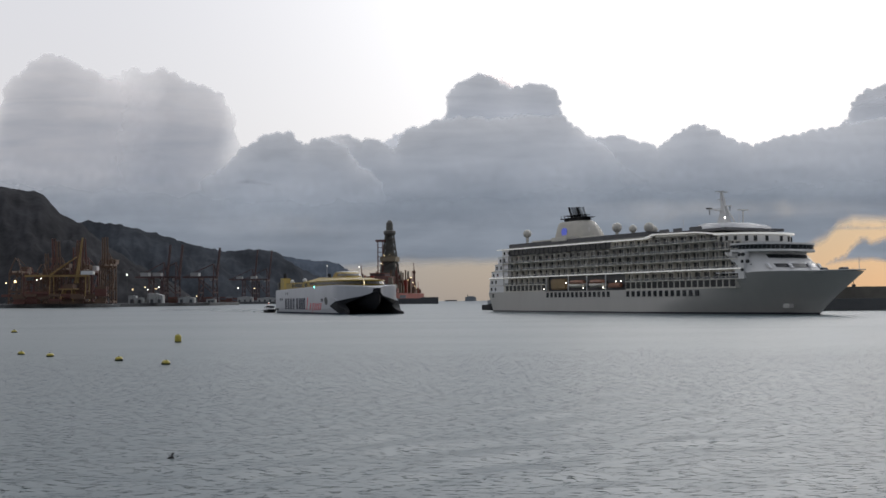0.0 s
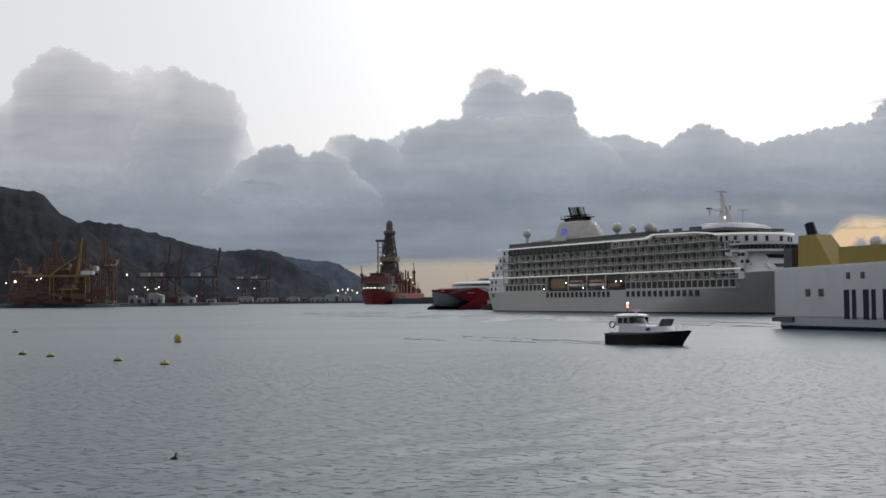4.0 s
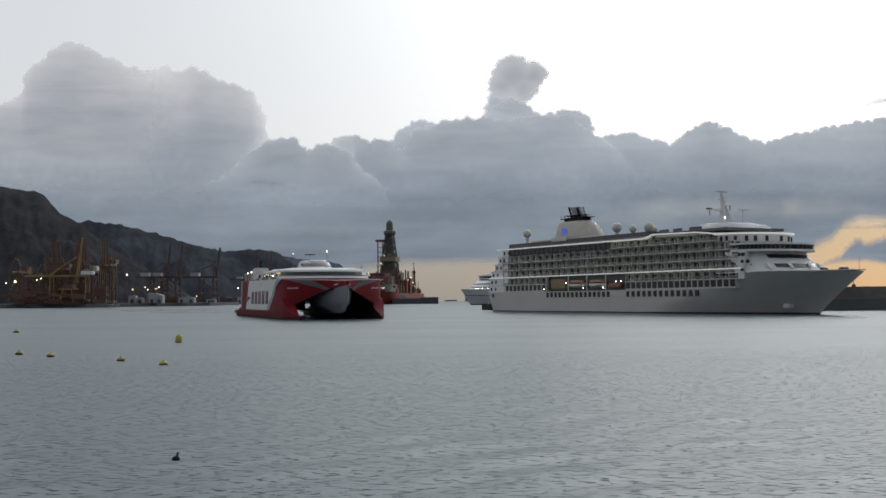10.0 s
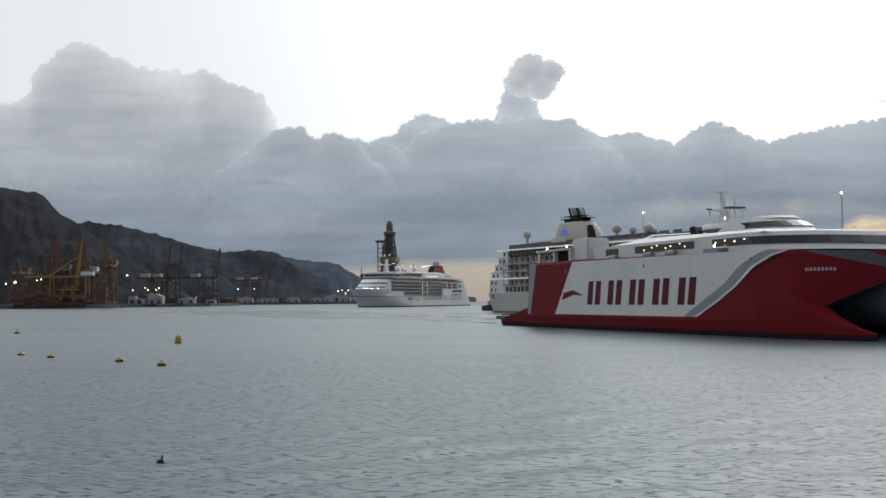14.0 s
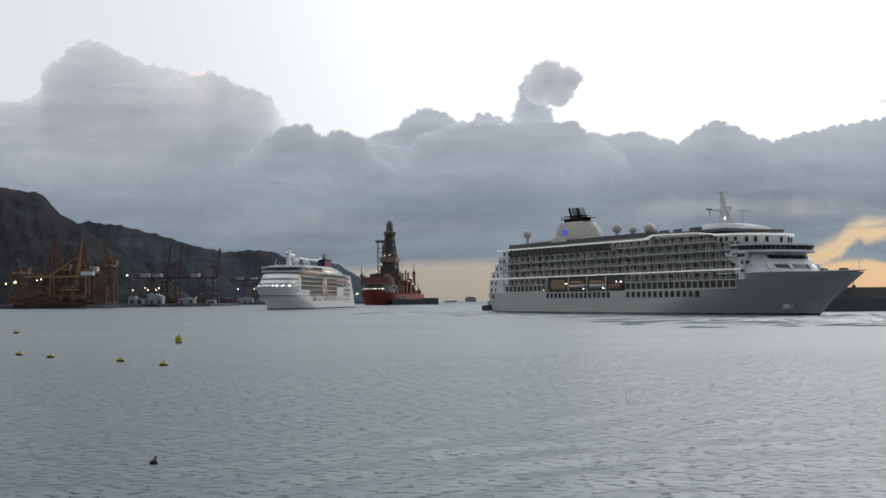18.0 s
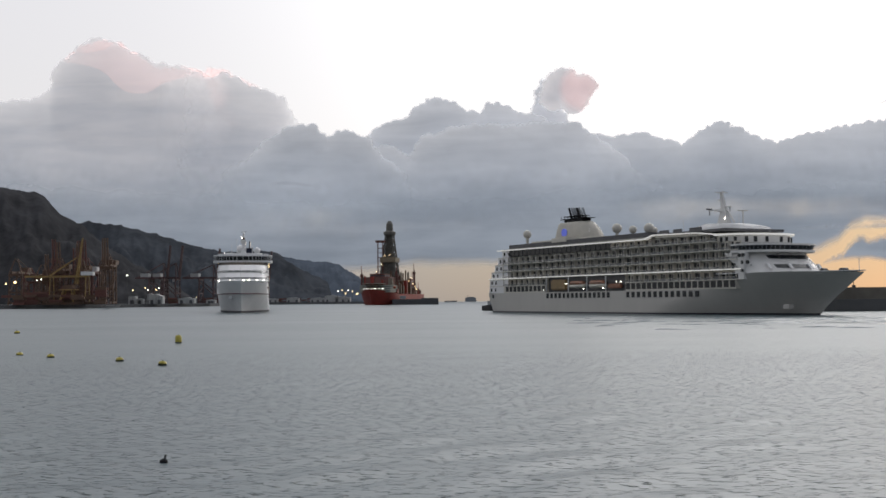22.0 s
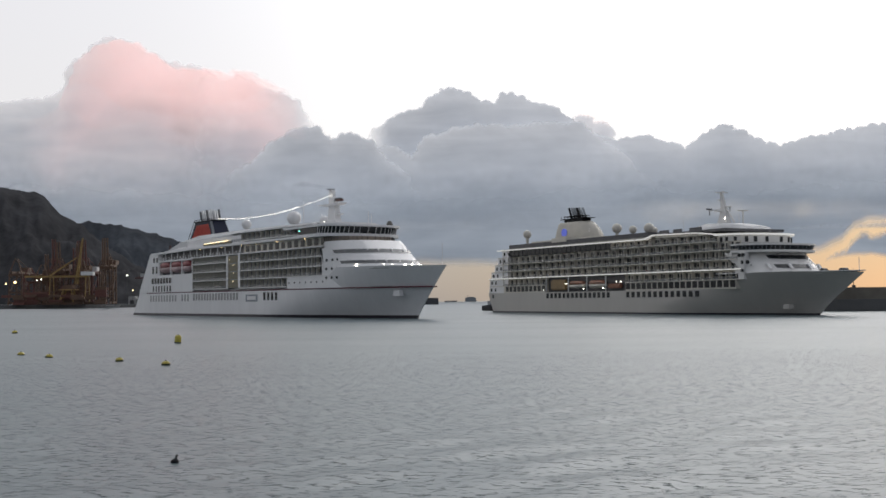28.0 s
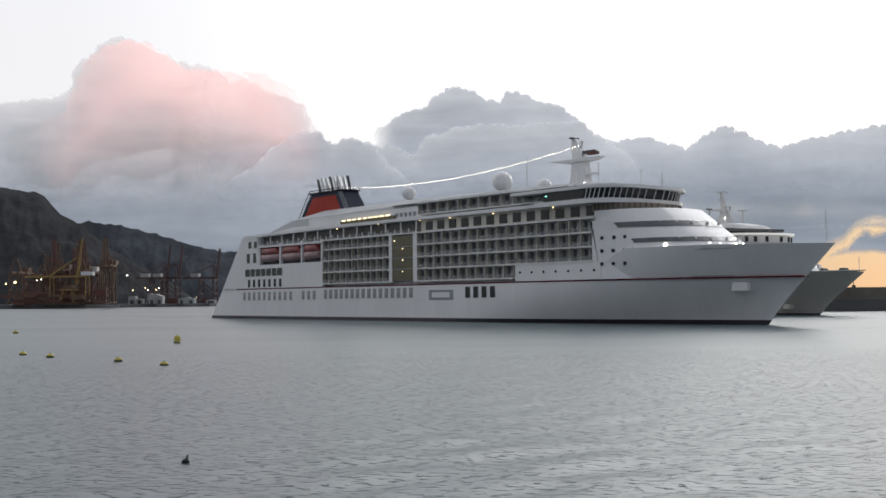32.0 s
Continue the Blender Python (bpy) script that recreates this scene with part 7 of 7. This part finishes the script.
def wake(ship, x0, x1, half, spread, seed, count=60, chop=0):
    """Broken streaks of foam that trail behind a hull on the water; chop: short steep wavelets among them."""
    rng = random.Random(seed)

    def place():
        f = rng.random() ** 1.4
        return f, x0 - f * (x0 - x1), rng.choice((-1, 1)) * (half + spread * f) * rng.random() ** 0.4 + rng.gauss(0, 0.12 * half + 0.08 * spread * f)
    bm = bmesh.new()
    for _ in range(count):
        f, x, y = place()
        l, w = rng.uniform(0.5, 1.6) * half * 0.5, rng.uniform(0.04, 0.12) * half * 0.6
        pts = [(x + l * math.cos(2 * math.pi * k / 8) * rng.uniform(0.6, 1.1), y + w * math.sin(2 * math.pi * k / 8) * rng.uniform(0.6, 1.1)) for k in range(8)]
        prism(pts, 0.02, 0.05, "z", bm)
    part("wake_foam", bm, FOAM, ship, "broken foam of the wake")
    if not chop:
        return
    bm = bmesh.new()
    for _ in range(chop):
        f, x, y = place()
        x, y = x0 - (0.25 + 0.75 * rng.random()) * (x0 - x1), y * rng.uniform(0.5, 1.5)
        a, l, h = rng.choice((-1, 1)) * rng.uniform(1.0, 1.55), rng.uniform(2.5, 11.0), rng.uniform(0.18, 0.50)
        ca, sa = math.cos(a), math.sin(a)
        rows = []
        for q, k in ((-1.0, 0.05), (-0.5, 0.75), (0.05, 1.0), (0.55, 0.7), (1.0, 0.05)):
            cx, cy = x + ca * l * q, y + sa * l * q
            rows.append([(cx + sa * o * h * k * 3.2, cy - ca * o * h * k * 3.2, z * h * k - 0.01) for o, z in ((-1, 0), (-0.3, 0.8), (0, 1.0), (0.3, 0.8), (1, 0))])
        loft(rows, bm, closed=False)
    tagged(part("wake_chop", bm, water.data.materials[0], ship, smooth=60), "short steep wavelets of the wake", kind="stuff")


def wake_swell():
    """Low ridges of swell that the fast ferries leave before the moored ship."""
    rng = random.Random(12)
    bm = bmesh.new()
    for _ in range(170):
        y = 185 + 150 * rng.random() ** 0.8
        x = rng.uniform(0.10, 0.46) * y
        l, h, a = rng.uniform(0.8, 4.8), rng.uniform(0.14, 0.42), rng.gauss(-0.10, 0.10)
        rows = []
        for q, f in ((-1, 0.06), (-0.6, 0.7), (0, 1), (0.6, 0.7), (1, 0.06)):
            cx, cy = x + l * q * math.cos(a), y + l * q * math.sin(a)
            rows.append([(cx, cy + o * h * f * 1.8, z * h * f - 0.02) for o, z in ((-1, 0), (-0.3, 0.8), (0, 1.0), (0.3, 0.8), (1, 0))])
        loft(rows, bm, closed=False)
    return tagged(new("wake_swell", mesh_of("wake_swell", bm, water.data.materials[0], 60)), "low broken ridges of swell left on the water", "water", kind="structure")


moored = residential_ship()
moored.matrix_world = pose(32.9, 490.4, 0, 0, 0, -63.1)
liner = white_cruise_ship()
ferry_red = red_ferry()
ferry_yellow = yellow_ferry()
pilot = pilot_boat()
wake(pilot, 8, -34, 1.9, 5.0, 3, 90)
wake(ferry_yellow, 4, -300, 9, 14, 4, 120, 120)
wake(ferry_red, 4, -440, 10, 30, 5, 160, 420)
wake(liner, 4, -60, 9, 5, 6, 40)
swell = wake_swell()
tug = tugboat()
tug.matrix_world = pose(23.4, 556, 0, 0, 0, -75)


# ---- what moves: poses of ships, clouds and the float through the clip ----
def motions():
    def sail(ob, rows):
        walk(ob, [(t, pose(x, y, 0, 0, 0, a)) for t, x, y, a in rows])
    sail(ferry_yellow, [(0, -64.4, 504.4, -66.2), (1, -34.6, 429.6, -64.6), (2, -1.2, 351, -63.6), (2.5, 16.0, 313.5, -63.8), (3, 33.4, 275.0, -64.3), (3.3, 43.6, 249.5, -65), (4.2, 76, 175, -67), (5.5, 125, 75, -68), (8, 235, -110, -66), (12, 400, -420, -60), (32, 700, -900, -60)])
    sail(pilot, PILOT)
    sail(ferry_red, [(0, 262, 790, -166), (3, 132, 700, -146), (4.5, 52, 650, -128), (5.5, 9.5, 615, -116.8), (6, -12.5, 593, -110.4), (7, -45, 551, -98.6), (8, -65.5, 502, -85.8), (9, -72, 457, -76.4), (10, -63, 411.5, -72), (11, -45.1, 364, -70), (12, -24.5, 317, -69.3), (13, -0.6, 276, -69.8), (14, 26.2, 240, -71), (14.5, 42, 222, -71.5), (16.5, 112, 150, -70), (20, 240, 0, -64), (25, 430, -300, -58), (32, 700, -800, -58)])
    sail(liner, [(0, 429.7, 1451.9, -137), (6, 289.1, 1341.3, -134), (10.2, 154.1, 1247.4, -129.4), (12, 84.0, 1201.4, -123), (14, 17.3, 1127.4, -115.4), (17, -67.0, 981.8, -101.8), (19, -104.3, 890.7, -94.3), (20, -118.6, 838.8, -89.5), (21, -130.5, 791.9, -84.3), (22, -132.8, 747.2, -81.0), (23, -141.1, 703.7, -75.2), (24, -148, 664, -69), (25, -150.6, 623, -64.6), (28, -129.4, 498, -54.6), (29.5, -109.6, 451, -52.4), (32, -69.5, 378.3, -50.4)])
    drift = lambda ob, rows: walk(ob, [(t, pose(u * K, ob.location.y + d, v * K)) for t, u, v, d in rows])
    heap_way = [(0, -75, -28, 0), (6, -50, -10, 0), (13, -28, -5, 0), (19, 0, 0, 0), (24, 22, 3, 0), (32, 52, 4, 0)]
    lobe_way = [(0, -95, 6, 0), (6, -62, 10, 0), (13, -24, 6, 0), (19, 0, 0, 0), (24, 32, -2, 0), (32, 54, -14, 0)]
    tower_way = [(0, -85, -42, 0), (6, -52, -22, 0), (13, 0, 0, 0), (19, 48, -18, 0), (24, 80, -34, 0), (25.5, 88, -46, 0), (27.5, 98, -100, 0), (32, 110, -240, 0)]
    drift(cloud_base, [(0, -10, 0, 0), (32, 20, 0, 0)])
    drift(cloud_left_bank, [(0, -35, -15, 0), (6, -35, -42, 0), (13, -18, -8, 0), (19, 0, 0, 0), (24, 10, 0, 0), (32, 16, -14, 0)])
    drift(cloud_middle, [(0, -12, 0, 0), (6, 0, 0, 0), (13, 5, -4, 0), (19, 12, -10, 0), (32, 24, -12, 0)])
    drift(cloud_right, [(0, -38, -8, 0), (6, -25, -6, 0), (13, -10, -2, 0), (19, 0, 0, 0), (24, 8, -3, 0), (32, 12, -10, 0)])
    drift(cloud_left, heap_way)
    drift(cloud_lobe, lobe_way)
    # painted pink-light veils come forward through the clouds, held in line with their crowns
    def reveal(veils, uc, vc, step, rows):
        for k, ob in enumerate(veils):
            drift(ob, [(t, u + uc * (d + step * k) / (FAR - 400), v + vc * (d + step * k) / (FAR - 400), d + step * k) for t, u, v, d in rows])
    lit = lambda way, near: [(t, np.interp(t, *[[r[i] for r in way] for i in (0, 1)]), np.interp(t, *[[r[i] for r in way] for i in (0, 2)]), d) for t, d in near]
    reveal(pink_heap, -580, 440, 60, [(0, -97, -75, 800), (13, -50, -45, 800), (16, -36, -28, 740), (19, -22, -4, 590), (21, -13, -1, 530), (23, -4, 0, 430), (25, 4, 0, 330), (28, 17, 1, 150), (32, 31, 1, 0)])
    reveal(pink_tower, 150, 420, 40, lit(tower_way, [(0, 380), (15, 360), (17, 260), (19, 60), (21, -60), (24, -150), (25.5, -150), (26.3, 120), (27.5, 380), (32, 380)]))
    drift(cloud_mid, [(0, -70, -75, 0), (6, -50, -65, 0), (13, -32, -42, 0), (19, -25, -25, 0), (24, 0, 0, 0), (32, 24, 10, 0)])
    drift(cloud_tower, tower_way)
    drift(cloud_stalk, [(0, -70, -60, 0), (6, -38, -18, 0), (13, 0, 0, 0), (19, 40, -18, 0), (24, 72, -38, 0), (27.5, 80, -120, 0), (32, 90, -200, 0)])
    drift(cloud_shoulder, [(0, 0, 0, 0), (6, 40, -22, 0), (13, 70, -72, 0), (19, 85, -110, 0), (32, 100, -140, 0)])
    drift(cloud_edge, [(0, 0, 0, 0), (3, 26, -14, 0), (6, 62, -30, 0), (10, 130, -40, 0), (32, 330, -60, 0)])
    drift(cloud_wisp, [(0, -10, -6, 0), (32, 30, 0, 0)])
    drift(cloud_low, [(0, 10, -6, 0), (13, 0, -8, 0), (24, 8, 0, 0), (32, 14, 8, 0)])
    drift(cloud_scud, [(0, -40, 0, 0), (17, 0, 0, 0), (25, 36, -2, 0), (32, 66, -6, 0)])
    drift(cloud_streak, [(0, 30, 0, 0), (32, -20, 4, 0)])
    walk(swell, [(0, pose(8, 12, -0.6)), (4.5, pose(8, 8, -0.55)), (6.5, pose(6, 4, -0.2)), (9, pose(4, 0, -0.36)), (13.5, pose(2, -4, -0.6)), (16.2, pose(14, 14, 0)), (18.5, pose(10, 8, 0)), (22, pose(4, 0, -0.14)), (25.5, pose(0, -4, -0.32)), (32, pose(-6, -10, -0.5))])
    walk(water, [(0, pose(0, 0, 0)), (32, pose(3.0, -1.5, 0))])
    # buoys swing a little on their moorings
    for k, b in enumerate(buoys):
        x, y = b.location.x, b.location.y
        walk(b, [(t, pose(x + 0.0011 * y * math.sin(1.55 * t + 2.1 * k) + 0.0006 * y * math.sin(0.7 * t + k), y + 0.12 * math.sin(1.1 * t + 1.3 * k), 0.03 * math.sin(2.3 * t + k), 4 * math.sin(1.9 * t + k), 5 * math.sin(1.4 * t + 2 * k), 0)) for t in np.arange(0, 32.1, 0.5)])
    walk(float_thing, [(t, pose(u * 37 / 1930.8, 37.0 + d, 0)) for t, u, d in ((0, -481, 0), (6, -473, 0), (9, -472, 0.2), (13, -488, -0.4), (19, -503, -0.6), (23, -484, -0.2), (28, -470, -0.3), (32, -450, -0.4))])


PILOT = [(0, -82, 510, -66), (1, -39.5, 292, -64), (2, -22.2, 224, -61), (2.5, -10.5, 192, -59), (3, 0.5, 166, -56), (3.5, 13.5, 145, -52), (4.5, 23, 116, -46), (5.5, 31.9, 94, -42), (6.5, 48, 80, -36), (10, 130, 30, -30), (32, 500, -200, -30)]
motions()
